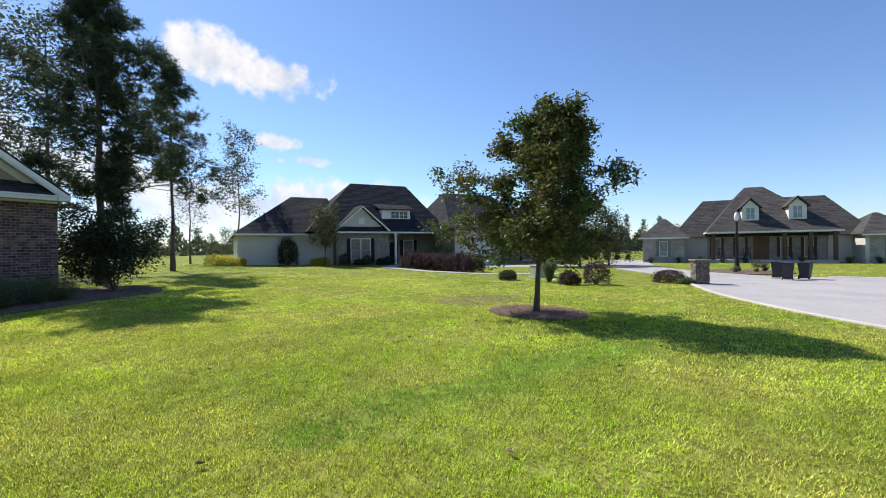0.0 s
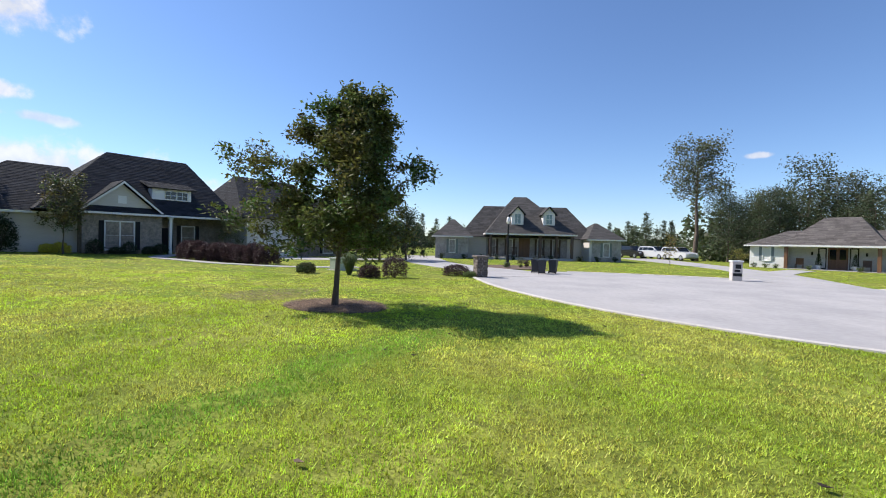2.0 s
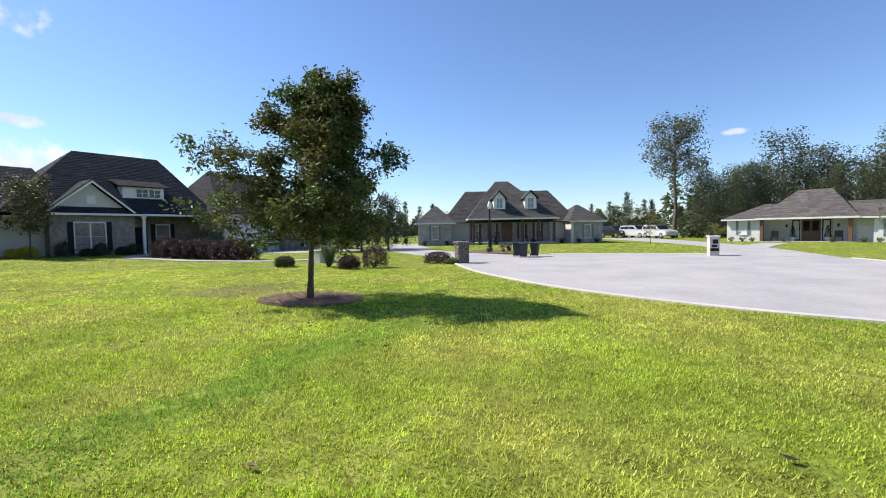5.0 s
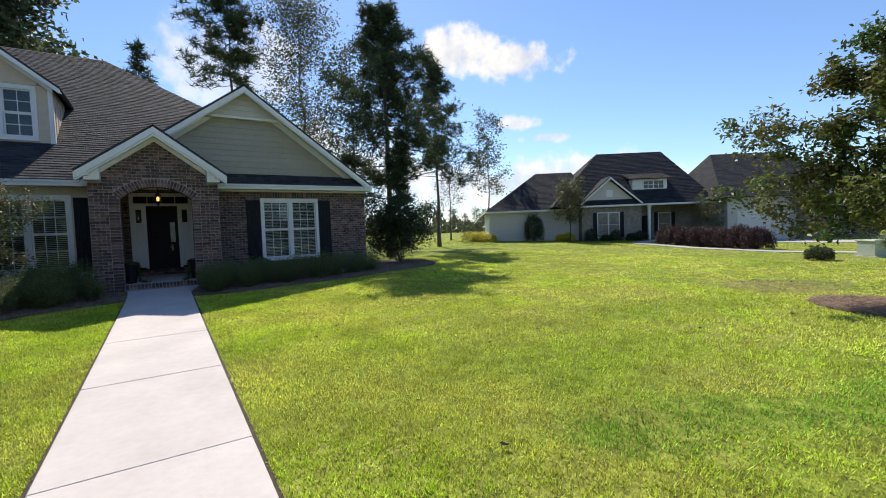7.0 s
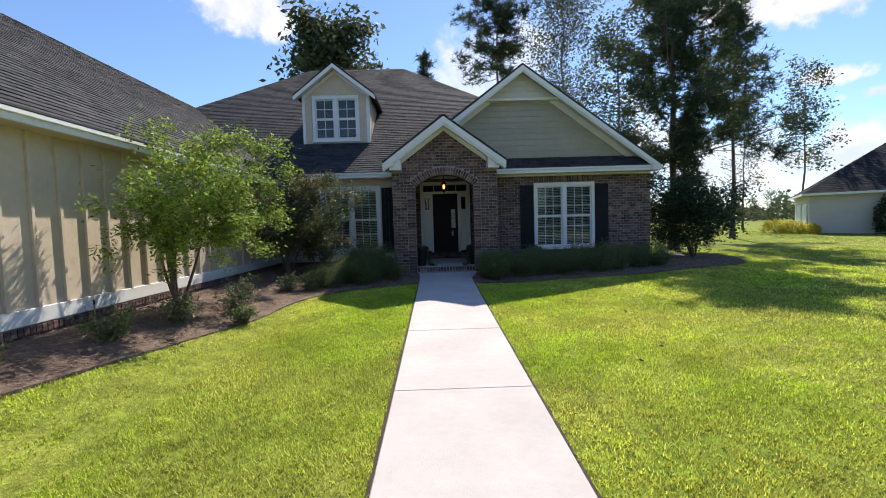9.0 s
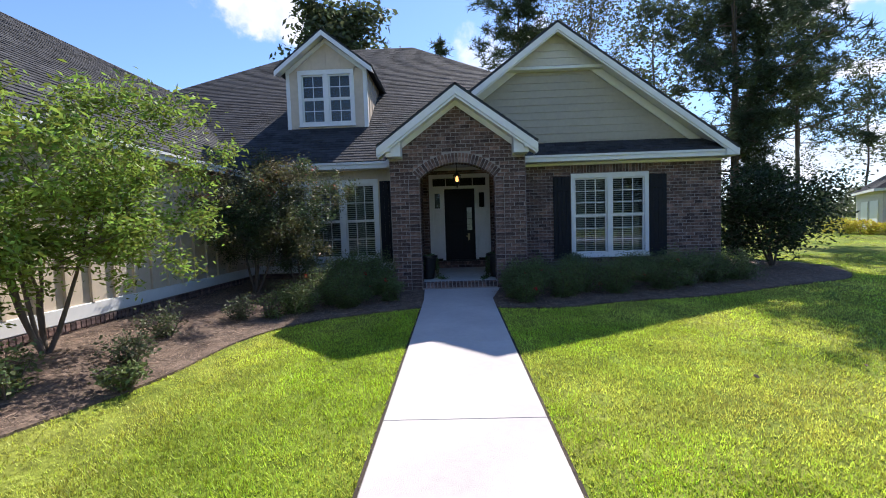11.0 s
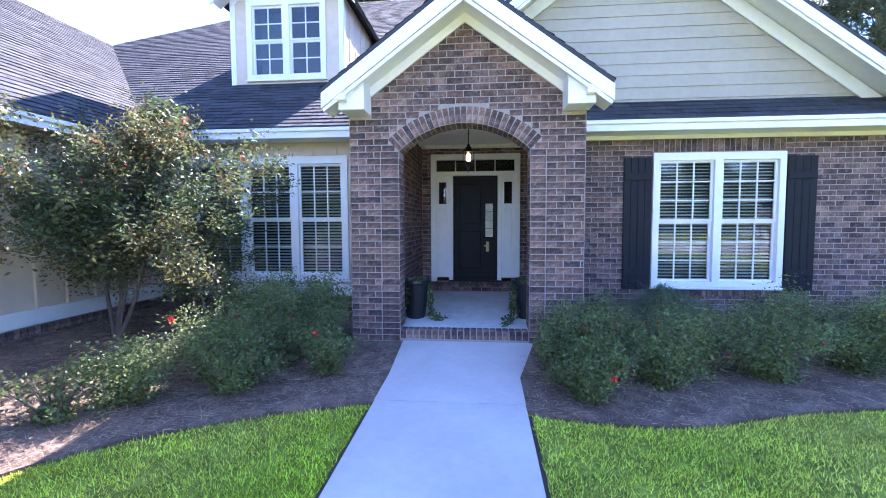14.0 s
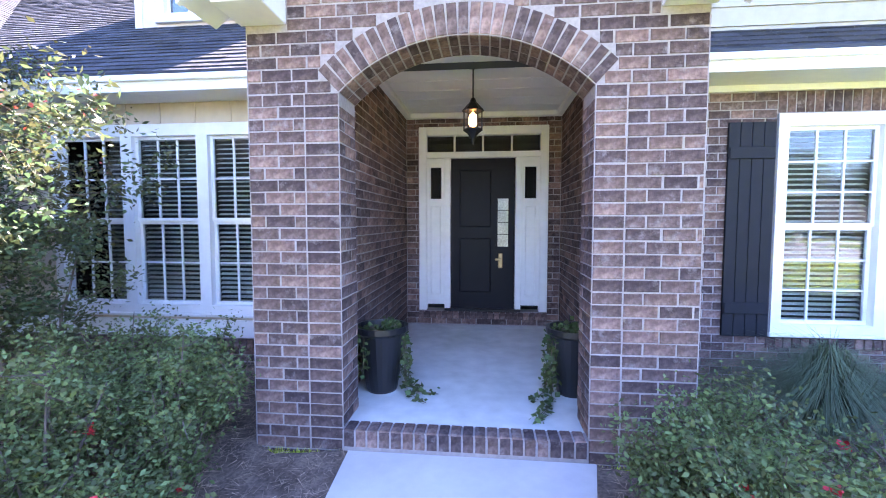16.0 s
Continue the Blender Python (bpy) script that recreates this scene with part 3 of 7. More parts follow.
def shingles(name, polys, parent, material=None, seed=0, exposure=0.14, tab=0.30, deck=0.07, deck_mat=None):
    """Lapped shingle tabs over planar convex polygons; a solid deck lies under them."""
    rng = random.Random(seed)
    quads, dv, df = [], [], []
    for poly in polys:
        P = [Vector(p) for p in poly]
        nrm = Vector((0, 0, 0))
        for i in range(len(P)):
            a, b = P[i], P[(i + 1) % len(P)]
            nrm += a.cross(b)
        nrm.normalize()
        if nrm.z < 0:
            nrm = -nrm
            P.reverse()
        up = (Vector((0, 0, 1)) - nrm * nrm.z).normalized()
        along = up.cross(nrm)
        q = [((p - P[0]).dot(along), (p - P[0]).dot(up)) for p in P]

        def reach(h):
            xs = []
            for i in range(len(q)):
                (x1, y1), (x2, y2) = q[i], q[(i + 1) % len(q)]
                if (y1 - h) * (y2 - h) <= 0 and abs(y1 - y2) > 1e-6:
                    xs.append(x1 + (x2 - x1) * (h - y1) / (y2 - y1))
                elif abs(y1 - y2) <= 1e-6 and abs(y1 - h) < 1e-6:
                    xs += [x1, x2]
            return (min(xs), max(xs)) if len(xs) > 1 else None
        lo, hi = min(p[1] for p in q), max(p[1] for p in q)
        n = max(1, int(round((hi - lo) / exposure)))
        for r in range(n):
            h0, h1 = lo + (hi - lo) * r / n, lo + (hi - lo) * (r + 1) / n
            A, B = reach(h0 + 1e-4), reach(h1 - 1e-4)
            if not A or not B:
                continue
            l, rr = min(A[0], B[0]), max(A[1], B[1])
            x = l - rng.uniform(0, tab)
            while x < rr:
                x2 = x + tab * rng.uniform(0.55, 1.35)
                c = [min(max(x, A[0]), A[1]), min(max(x2 - 0.004, A[0]), A[1]), min(max(x2 - 0.004, B[0]), B[1]), min(max(x, B[0]), B[1])]
                if c[1] - c[0] > 0.01 or c[2] - c[3] > 0.01:
                    lift = rng.uniform(0.010, 0.017)
                    f0 = P[0] + along * c[0] + up * h0
                    f1 = P[0] + along * c[1] + up * h0
                    t1 = P[0] + along * c[2] + up * (h1 + 0.0) + nrm * 0.002
                    t0 = P[0] + along * c[3] + up * (h1 + 0.0) + nrm * 0.002
                    quads.append((f0 + nrm * lift, f1 + nrm * lift, t1, t0))
                    quads.append((f0, f1, f1 + nrm * lift, f0 + nrm * lift))
                x = x2
        o, k = len(dv), len(P)
        dv += [tuple(p) for p in P] + [tuple(p - nrm * deck) for p in P]
        df += [tuple(range(o, o + k)), tuple(range(o + 2 * k - 1, o + k - 1, -1))]
        df += [(o + i, o + k + i, o + k + (i + 1) % k, o + (i + 1) % k) for i in range(k)]
    # weld each tab with its front edge, so that a tab is one island
    vv, ff = [], []
    for i in range(0, len(quads), 2):
        o = len(vv)
        t, e = quads[i], quads[i + 1]
        vv += [tuple(t[0]), tuple(t[1]), tuple(t[2]), tuple(t[3]), tuple(e[0]), tuple(e[1])]
        ff += [(o, o + 1, o + 2, o + 3), (o + 4, o + 5, o + 1, o)]
    ob = mesh_part(name, vv, ff, material or M_SHINGLE, parent)
    mesh_part("roof_deck", dv, df, deck_mat or M_EDGE, parent)
    return ob


# ---------------------------------------------------------------- windows


def window(parent, x0, x1, z0, z1, y, units=2, cols=3, rows=(3, 3), casing=0.09, blinds=True, label="", sill=True, name="window", room=True,
           glass=None, trim=None, deep=0.10):
    """Hung sash windows side by side, facing -y, with muntins, glass, slatted blinds and a near-black box that stands
    in for the unlit room behind.
    """
    trim = trim or M_WHITE
    w = thing(name)
    w.parent = parent
    if label:
        w["label"] = label
    bm = boxes((x0, x1, y - 0.035, y + deep, z1 - casing * 1.25, z1), (x0, x1, y - 0.035, y + deep, z0, z0 + casing * 0.9),
               (x0, x0 + casing, y - 0.035, y + deep, z0 + casing * 0.9, z1 - casing * 1.25),
               (x1 - casing, x1, y - 0.035, y + deep, z0 + casing * 0.9, z1 - casing * 1.25))
    mull = casing * 1.3
    a, b = x0 + casing, x1 - casing
    each = (b - a - mull * (units - 1)) / units
    for k in range(units - 1):
        s = a + (k + 1) * each + k * mull
        box(bm, s, s + mull, y - 0.034, y + deep, z0 + casing * 0.9, z1 - casing * 1.25)
    part("window_frame", bm, trim, w)
    if sill:
        part("window_sill", boxes((x0 - 0.02, x1 + 0.02, y - 0.06, y + 0.05, z0 - 0.035, z0 - 0.002), bevel=0.006), trim, w)
    lo, hi = z0 + casing * 0.9, z1 - casing * 1.25
    mid = lo + (hi - lo) * rows[-1] / sum(rows) if len(rows) > 1 else None
    for k in range(units):
        s = a + k * (each + mull)
        e = s + each
        bm = bmesh.new()
        st = 0.035
        spans_ = [(mid, hi, y + 0.02, rows[0]), (lo, mid, y + 0.045, rows[1])] if mid else [(lo, hi, y + 0.03, rows[0])]
        for (p, q, yy, nr) in spans_:
            box(bm, s, s + st, yy, yy + 0.03, p, q)
            box(bm, e - st, e, yy, yy + 0.03, p, q)
            box(bm, s + st, e - st, yy, yy + 0.03, p, p + st)
            box(bm, s + st, e - st, yy, yy + 0.03, q - st, q)
            for c in range(1, cols):
                cx = s + st + (e - s - 2 * st) * c / cols
                box(bm, cx - 0.009, cx + 0.009, yy + 0.004, yy + 0.026, p + st, q - st)
            for r in range(1, nr):
                cz = p + st + (q - p - 2 * st) * r / nr
                box(bm, s + st, e - st, yy + 0.005, yy + 0.025, cz - 0.009, cz + 0.009)
        part("sash", bm, trim, w)
        bm = bmesh.new()
        for (p, q, yy, nr) in spans_:
            box(bm, s + st, e - st, yy + 0.014, yy + 0.017, p + st, q - st)
        g_ = part("pane", bm, glass or M_GLASS, w)
        g_.visible_shadow = False
        if blinds:
            bm = bmesh.new()
            n = int((hi - lo) / 0.05)
            for i in range(n):
                cz = lo + (i + 0.5) * (hi - lo) / n
                r = pose((s + e) / 2, y + 0.13, cz, 24)
                box(bm, -(e - s) / 2 + 0.01, (e - s) / 2 - 0.01, -0.024, 0.024, -0.0015, 0.0015, m=r)
            part("blind", bm, M_BLIND, w, "white slatted blind")
    # shallow box behind the glass, coloured as the unlit room
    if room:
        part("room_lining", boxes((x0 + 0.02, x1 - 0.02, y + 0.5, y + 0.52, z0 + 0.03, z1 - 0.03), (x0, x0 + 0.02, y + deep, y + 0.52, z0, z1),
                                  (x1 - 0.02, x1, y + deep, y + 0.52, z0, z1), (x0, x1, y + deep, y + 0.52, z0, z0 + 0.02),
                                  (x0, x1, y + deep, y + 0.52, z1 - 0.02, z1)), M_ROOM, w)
    return w


def shutter(parent, x0, x1, z0, z1, y):
    """A board-and-batten shutter of three planks with two ledges."""
    s = thing("shutter")
    s.parent = parent
    n, g_ = 4, 0.004
    w = (x1 - x0) / n
    for i in range(n):
        part("plank", boxes((x0 + i * w + g_ / 2, x0 + (i + 1) * w - g_ / 2, y - 0.034, y - 0.008, z0, z1), bevel=0.003), M_SHUTTER, s)
    for zz in (z0 + 0.22, z1 - 0.34):
        part("ledge", boxes((x0 + 0.01, x1 - 0.01, y - 0.052, y - 0.036, zz, zz + 0.11), bevel=0.004), M_SHUTTER, s)
    return s

# ---------------------------------------------------------------- the brick house
house = thing("house", label="dark brick and tan board house with grey shingle roof", category="house")
SL = 0.72                                  # main roof slope
WY, EY, EZ = 1.66, 1.2, 3.0                # front wall, eave line, eave height


def rz(y):
    return EZ + SL * (y - EY)


RID_Y = 9.4
RID_Z = rz(RID_Y)
VX, VY = -9.5, EY + (2.78 + SL * 4.9 - EZ) / SL
WR_Z = 2.78 + SL * 4.9
roof = shingles("roof", [
    [(-4.906, 1.2, EZ), (6.8, 1.2, EZ), (-1.4, RID_Y, RID_Z), (-5.8, RID_Y, RID_Z), (VX, VY, rz(VY))],
    [(6.8, 1.2, EZ), (6.8, 17.6, EZ), (-1.4, RID_Y, RID_Z)],
    [(6.8, 17.6, EZ), (-14, 17.6, EZ), (-5.8, RID_Y, RID_Z), (-1.4, RID_Y, RID_Z)],
    [(-14, 17.6, EZ), (-14, 1.2, EZ), (-5.8, RID_Y, RID_Z)]], house, seed=1)
shingles("wing_roof", [
    [(-4.6, -11.9, 2.78), (-4.6, 1.2, 2.78), (-4.906, 1.2, EZ), (VX, VY, WR_Z), (VX, -11.9, WR_Z)],
    [(VX, -11.9, WR_Z), (VX, 5.9, WR_Z), (-14.4, 5.9, 2.78), (-14.4, -11.9, 2.78)]], house, seed=2)
GX, GZ, GY = 2.67, 6.09, 1.13
shingles("gable_roof", [
    [(GX, GY, GZ), (GX, 5.5, GZ), (6.84, 5.5, 3.03), (6.84, GY, 3.03)],
    [(GX, GY, GZ), (GX, 5.5, GZ), (-1.5, GY, 3.03)]], house, seed=3, deck=0.05)
PX, PZ, PY = 0.22, 4.27, -0.42
shingles("porch_roof", [
    [(PX, PY, PZ), (-1.43, PY, 3.06), (-1.43, 1.28, 3.06), (PX, 2.96, PZ)],
    [(PX, PY, PZ), (1.87, PY, 3.06), (1.87, 1.65, 3.06), (PX, 2.96, PZ)]], house, seed=4, deck=0.05)
DX, DZ = -3.28, 6.77
shingles("dormer_roof", [
    [(DX, 2.5, DZ), (-4.60, 2.5, 5.73), (-4.60, 5.0, 5.73), (DX, 6.6, DZ)],
    [(DX, 2.5, DZ), (-1.96, 2.5, 5.73), (-1.96, 5.0, 5.73), (DX, 6.6, DZ)]], house, seed=5, deck=0.05)

# gable wall above the low pent roof, in lapped siding
gable = part("gable_wall", prism(bmesh.new(), [(-1.0, 3.05), (6.3, 3.05), (GX, 5.98)], "y", 1.70, 1.80), M_SIDING, house)
zz = 3.22
while zz < 5.15:
    half = (GZ - zz - 0.13) / 0.737 - 0.02
    hi_half = (GZ - zz - 0.13 - 0.178) / 0.737 - 0.02
    bm = bmesh.new()
    vs = [bm.verts.new(p) for p in ((GX - half, 1.674, zz), (GX + half, 1.674, zz), (GX + hi_half, 1.69, zz + 0.182), (GX - hi_half, 1.69, zz + 0.182),
                                    (GX - half, 1.70, zz), (GX + half, 1.70, zz))]
    bm.faces.new((vs[0], vs[1], vs[2], vs[3]))
    bm.faces.new((vs[4], vs[5], vs[1], vs[0]))
    part("lap_board", bm, M_SIDING, gable)
    zz += 0.178
# pale boarded peak that stands a little proud
peak = part("peak_panel", prism(bmesh.new(), [(GX - 1.08, 5.16), (GX + 1.08, 5.16), (GX, 5.96)], "y", 1.52, 1.68), M_PALE, house, "pale boarded gable peak")
for zz in (5.18, 5.35, 5.52, 5.69):
    half = (GZ - zz - 0.14) / 0.737
    hh = (GZ - zz - 0.14 - 0.165) / 0.737
    bm = bmesh.new()
    prism(bm, [(GX - half, zz), (GX + half, zz), (GX + max(hh, 0.02), zz + 0.163), (GX - max(hh, 0.02), zz + 0.163)], "y", 1.495, 1.515)
    part("lap_board", bm, M_PALE, peak)
part("peak_base", boxes((GX - 1.16, GX + 1.16, 1.48, 1.70, 5.09, 5.165), bevel=0.006), M_WHITE, house)


def rake(x_top, z_top, x_end, z_end, y0, y1, depth, name="rake_board"):
    """A sloping white board under a gable's edge."""
    bm = bmesh.new()
    prism(bm, [(x_top, z_top), (x_end, z_end), (x_end, z_end - depth), (x_top, z_top - depth)], "y", y0, y1)
    return part(name, bm, M_WHITE, house)


for sx in (-1, 1):
    xe = GX + sx * 4.15
    rake(GX, GZ - 0.07, xe, 3.03 - 0.05, GY - 0.01, GY + 0.02, 0.15)
    rake(GX, GZ - 0.20, xe - sx * 0.1, 3.03 - 0.12, GY + 0.02, GY + 0.05, 0.06, "rake_moulding")
    rake(GX, GZ - 0.08, xe, 3.03 - 0.07, GY + 0.05, 1.72, 0.03, "rake_soffit")
    rake(GX, GZ - 0.12, xe - sx * 0.5, 3.03 - 0.12 + 0.36, 1.64, 1.67, 0.22, "frieze_board")
    # porch gable trim
    xp = PX + sx * 1.64
    rake(PX, PZ - 0.06, xp, 3.06 - 0.05, PY - 0.01, PY + 0.03, 0.17)
    rake(PX, PZ - 0.24, xp - sx * 0.02, 3.06 - 0.21, PY + 0.012, PY + 0.05, 0.05, "rake_moulding")
    rake(PX, PZ - 0.22, xp, 3.06 - 0.20, PY + 0.05, -0.004, 0.03, "rake_soffit")
    rake(PX, PZ - 0.20, xp - sx * 0.45, PZ - 0.20 - 0.733 * 1.19, -0.035, -0.004, 0.16, "frieze_board")
    # boxed cornice return
    a, b = sorted((PX + sx * 1.64, PX + sx * 1.36))
    part("cornice_return", boxes((a, b, PY, 0.0, 2.93, 3.02), bevel=0.008), M_WHITE, house)
    a, b = sorted((PX + sx * 1.47, PX + sx * 1.16))
    part("cornice_return", boxes((a, b, PY + 0.09, -0.002, 2.84, 3.20), bevel=0.006), M_WHITE, house)
    # dormer trim
    xd = DX + sx * 1.32
    rake(DX, DZ - 0.06, xd, 5.73 - 0.05, 2.49, 2.52, 0.13)
    rake(DX, DZ - 0.08, xd, 5.73 - 0.07, 2.52, 2.86, 0.03, "rake_soffit")
    rake(DX, DZ - 0.14, xd - sx * 0.2, 5.73 + 0.03, 2.82, 2.845, 0.13, "frieze_board")

# eaves along the front
for x0, x1 in ((-4.6, -1.22), (1.66, 6.8)):
    part("fascia", boxes((x0, x1, 1.2, 1.225, 2.83, 2.99), bevel=0.004), M_WHITE, house)
    part("gutter_lip", boxes((x0, x1, 1.165, 1.2, 2.925, 2.985), bevel=0.008), M_WHITE, house)
    part("drip_edge", boxes((x0, x1, 1.17, 1.23, 2.988, 3.012)), M_EDGE, house)
    part("soffit", boxes((x0, x1, 1.225, WY - 0.03, 2.84, 2.86)), M_WHITE, house)
    part("frieze_board", boxes((x0 if x0 > 0 else -4.9, x1 if x1 < 2 else 6.74, WY - 0.03, WY, 2.785 if x0 > 0 else 2.86, 2.84 if x0 > 0 else 2.90)), M_WHITE if x0 > 0 else M_BB, house)
part("eave_end", boxes((6.55, 6.86, 1.13, 1.66, 2.83, 2.99), bevel=0.008), M_WHITE, house)

# right front wall with one double window
wr = part("wall", boxes((1.66, 3.05, WY, WY + 0.24, -0.45, 2.86), (4.96, 6.74, WY, WY + 0.24, -0.45, 2.86), (3.05, 4.96, WY, WY + 0.24, -0.45, 0.5),
                        (3.05, 4.96, WY, WY + 0.24, 2.58, 2.86)), M_MORTAR, house,
          "dark brown brick wall with pale mortar")
part("side_wall", boxes((6.5, 6.74, WY + 0.24, 17.0, -0.45, 2.95)), M_MORTAR, house)
part("back_wall", boxes((-13.6, 6.5, 16.8, 17.0, -0.45, 2.95)), M_MORTAR, house)
FR = wall_matrix((0, WY, 0), (1, 0))


def spans_right(z):
    out = []
    if 0.36 < z < 2.58:
        out = [(1.665, 3.05), (4.96, 6.74)]
    elif 2.58 <= z < 2.80:
        out = [(1.665, 3.05), (4.96, 6.74)]
    else:
        out = [(1.665, 6.74)]
    return out


right_bricks = courses(FR, -0.16, 2.79, spans_right, 11)
right_bricks.sort(key=lambda p: abs(p[0].translation.x - 2.2) + 0.3 * abs(p[0].translation.z - 1.2))
lay(wr, right_bricks + rowlocks(FR, 3.05, 4.96, 2.585, 0.20) + rowlocks(FR, 3.02, 4.99, 0.36, 0.105, proud=0.02), 300)
side = wall_matrix((6.74, WY, 0), (0, 1))
lay(wr, courses(side, -0.16, 2.7, lambda z: [(0, 6.0)], 12), 0, "brickwork")
window(house, 3.05, 4.96, 0.51, 2.57, WY, 2, 3, (3, 3), label="white double sash window with slatted blinds", sill=True)
shutter(house, 2.61, 3.03, 0.47, 2.50, WY)
shutter(house, 4.98, 5.40, 0.47, 2.50, WY)

# left front wall in board and batten with a triple window, on a brick base
wl_ = part("wall", boxes((-4.95, -4.47, WY, WY + 0.2, 0.3, 2.98), (-1.77, -1.2, WY, WY + 0.2, 0.3, 2.98), (-4.47, -1.77, WY, WY + 0.2, 0.3, 0.56),
                         (-4.47, -1.77, WY, WY + 0.2, 2.62, 2.98)), M_BB, house, "tan board and batten wall")
for k in range(10):
    x = -4.8 + 0.405 * k
    if x < -1.25:
        part("batten", boxes((x - 0.022, x + 0.022, WY - 0.018, WY - 0.001, 2.63, 2.86), bevel=0.003), M_BB, wl_)
window(house, -4.47, -1.77, 0.57, 2.62, WY, 3, 3, (2, 2), casing=0.10, label="white triple sash window with slatted blinds")
shutter(house, -1.73, -1.30, 0.52, 2.56, WY)
part("band_board", boxes((-4.95, -1.2, WY - 0.03, WY - 0.002, 0.31, 0.50), bevel=0.004), M_WHITE, house, "white band board")
bl = part("base_wall", boxes((-4.95, -1.2, WY + 0.0, WY + 0.2, -0.4, 0.30)), M_MORTAR, house)
lay(bl, rowlocks(FR, -4.9, -1.22, 0.195, 0.10, proud=0.03) + courses(FR, -0.12, 0.20, lambda z: [(-4.9, -1.22)], 13), 60)

# garage wing: board and batten wall that runs along the walk
WX = -4.95
wing = part("wall", boxes((WX - 0.2, WX, -11.4, WY, 0.3, 2.85), (-13.9, -13.7, -11.4, 6, -0.4, 2.85)), M_BB, house, "tan board and batten garage wall")
part("wing_gable", prism(bmesh.new(), [(-13.7, -0.4), (WX, -0.4), (WX, 2.75), (VX, WR_Z - 0.1), (-13.7, 2.75)], "y", -11.5, -11.4), M_BB, house)
for k in range(33):
    y = 1.4 - 0.405 * k
    if y > -11.4:
        part("batten", boxes((WX + 0.001, WX + 0.042, y - 0.026, y + 0.022, 0.50, 2.74), bevel=0.003), M_BB, wing)
part("band_board", boxes((WX + 0.002, WX + 0.035, -11.4, WY - 0.03, 0.31, 0.50), bevel=0.004), M_WHITE, house, "white band board")
part("frieze_board", boxes((WX + 0.001, WX + 0.022, -11.4, WY - 0.03, 2.66, 2.80)), M_BB, house)
part("fascia", boxes((-4.625, -4.6, -11.9, 1.2, 2.62, 2.77), bevel=0.004), M_WHITE, house)
part("gutter_lip", boxes((-4.6, -4.565, -11.9, 1.2, 2.70, 2.76), bevel=0.008), M_WHITE, house)
part("drip_edge", boxes((-4.63, -4.56, -11.9, 1.2, 2.765, 2.79)), M_EDGE, house)
part("soffit", boxes((WX, -4.625, -11.9, 1.2, 2.63, 2.65)), M_BB, house)
bw = part("base_wall", boxes((WX - 0.2, WX, -11.4, WY, -0.5, 0.30)), M_MORTAR, house)
WF = wall_matrix((WX, 0, 0), (0, 1))
lay(bw, rowlocks(WF, -9.0, 1.6, 0.195, 0.10, proud=0.035) + courses(WF, -0.36, 0.20, lambda z: [(-9.0, 1.6)], 14), 240)

# dormer
dm = part("dormer_wall", boxes((-4.40, -4.10, 2.85, 2.95, 3.9, 5.85), (-2.52, -2.18, 2.85, 2.95, 3.9, 5.85), (-4.10, -2.52, 2.85, 2.95, 3.9, 4.27),
                               (-4.4, -4.32, 2.95, 5.2, 3.9, 5.8), (-2.26, -2.18, 2.95, 5.2, 3.9, 5.8)), M_BB, house, "tan boarded dormer")
prism_bm = prism(bmesh.new(), [(-4.40, 5.80), (-2.18, 5.80), (DX, 6.62)], "y", 2.85, 2.95)
part("dormer_wall", prism_bm, M_BB, house)
for x in (-4.41, -2.27):
    part("corner_board", boxes((x, x + 0.10, 2.83, 2.849, 4.16, 5.86), bevel=0.003), M_WHITE, house)
part("corner_board", boxes((-2.179, -2.16, 2.83, 2.93, 4.16, 5.75)), M_WHITE, house)
for k in range(5):
    x = -4.1 + 0.4 * k
    part("batten", boxes((x - 0.02, x + 0.02, 2.835, 2.849, 5.82 if k in (1, 2, 3) else 5.82, min(6.52, 5.80 + (1.1 - abs(x - DX)) * 0.79)), bevel=0.002), M_BB, house)
for y in (3.2, 3.6, 4.0, 4.4):
    part("batten", boxes((-2.179, -2.165, y - 0.02, y + 0.02, rz(y) + 0.02, 5.74)), M_BB, house)
window(house, -4.08, -2.52, 4.27, 5.78, 2.85, 2, 2, (2, 2), casing=0.10, blinds=False, label="white dormer sash window")

# entry porch: brick arch
AC, AHW, AZ, ARISE = 0.205, 0.805, 2.40, 0.33
AR = (AHW ** 2 + ARISE ** 2) / (2 * ARISE)
ACZ = AZ + ARISE - AR
AO = AR + 0.20
AANG = math.asin(AHW / AR)
PX0, PX1 = -1.22, 1.66


def porch_outline():
    """The front face with its arched opening, as a closed outline in (x, z)."""
    pts = [(PX0, -0.45), (PX0, 3.05), (PX, 4.12), (PX1, 3.05), (PX1, -0.45), (AC + AHW, -0.45), (AC + AHW, AZ)]
    for i in range(1, 24):
        a = AANG - 2 * AANG * i / 24
        pts.append((AC + AR * math.sin(a), ACZ + AR * math.cos(a)))
    pts += [(AC - AHW, AZ), (AC - AHW, -0.45)]
    return pts


bm = bmesh.new()
prism(bm, porch_outline(), "y", 0.0, 0.34)
bmesh.ops.triangulate(bm, faces=[f for f in bm.faces if len(f.verts) > 4])
pw = part("porch_wall", bm, M_MORTAR, house, "dark brick porch front with an arched opening")
PF = wall_matrix((0, 0, 0), (1, 0))
JL, JR = (-0.83, AC - AHW), (AC + AHW, 1.20)


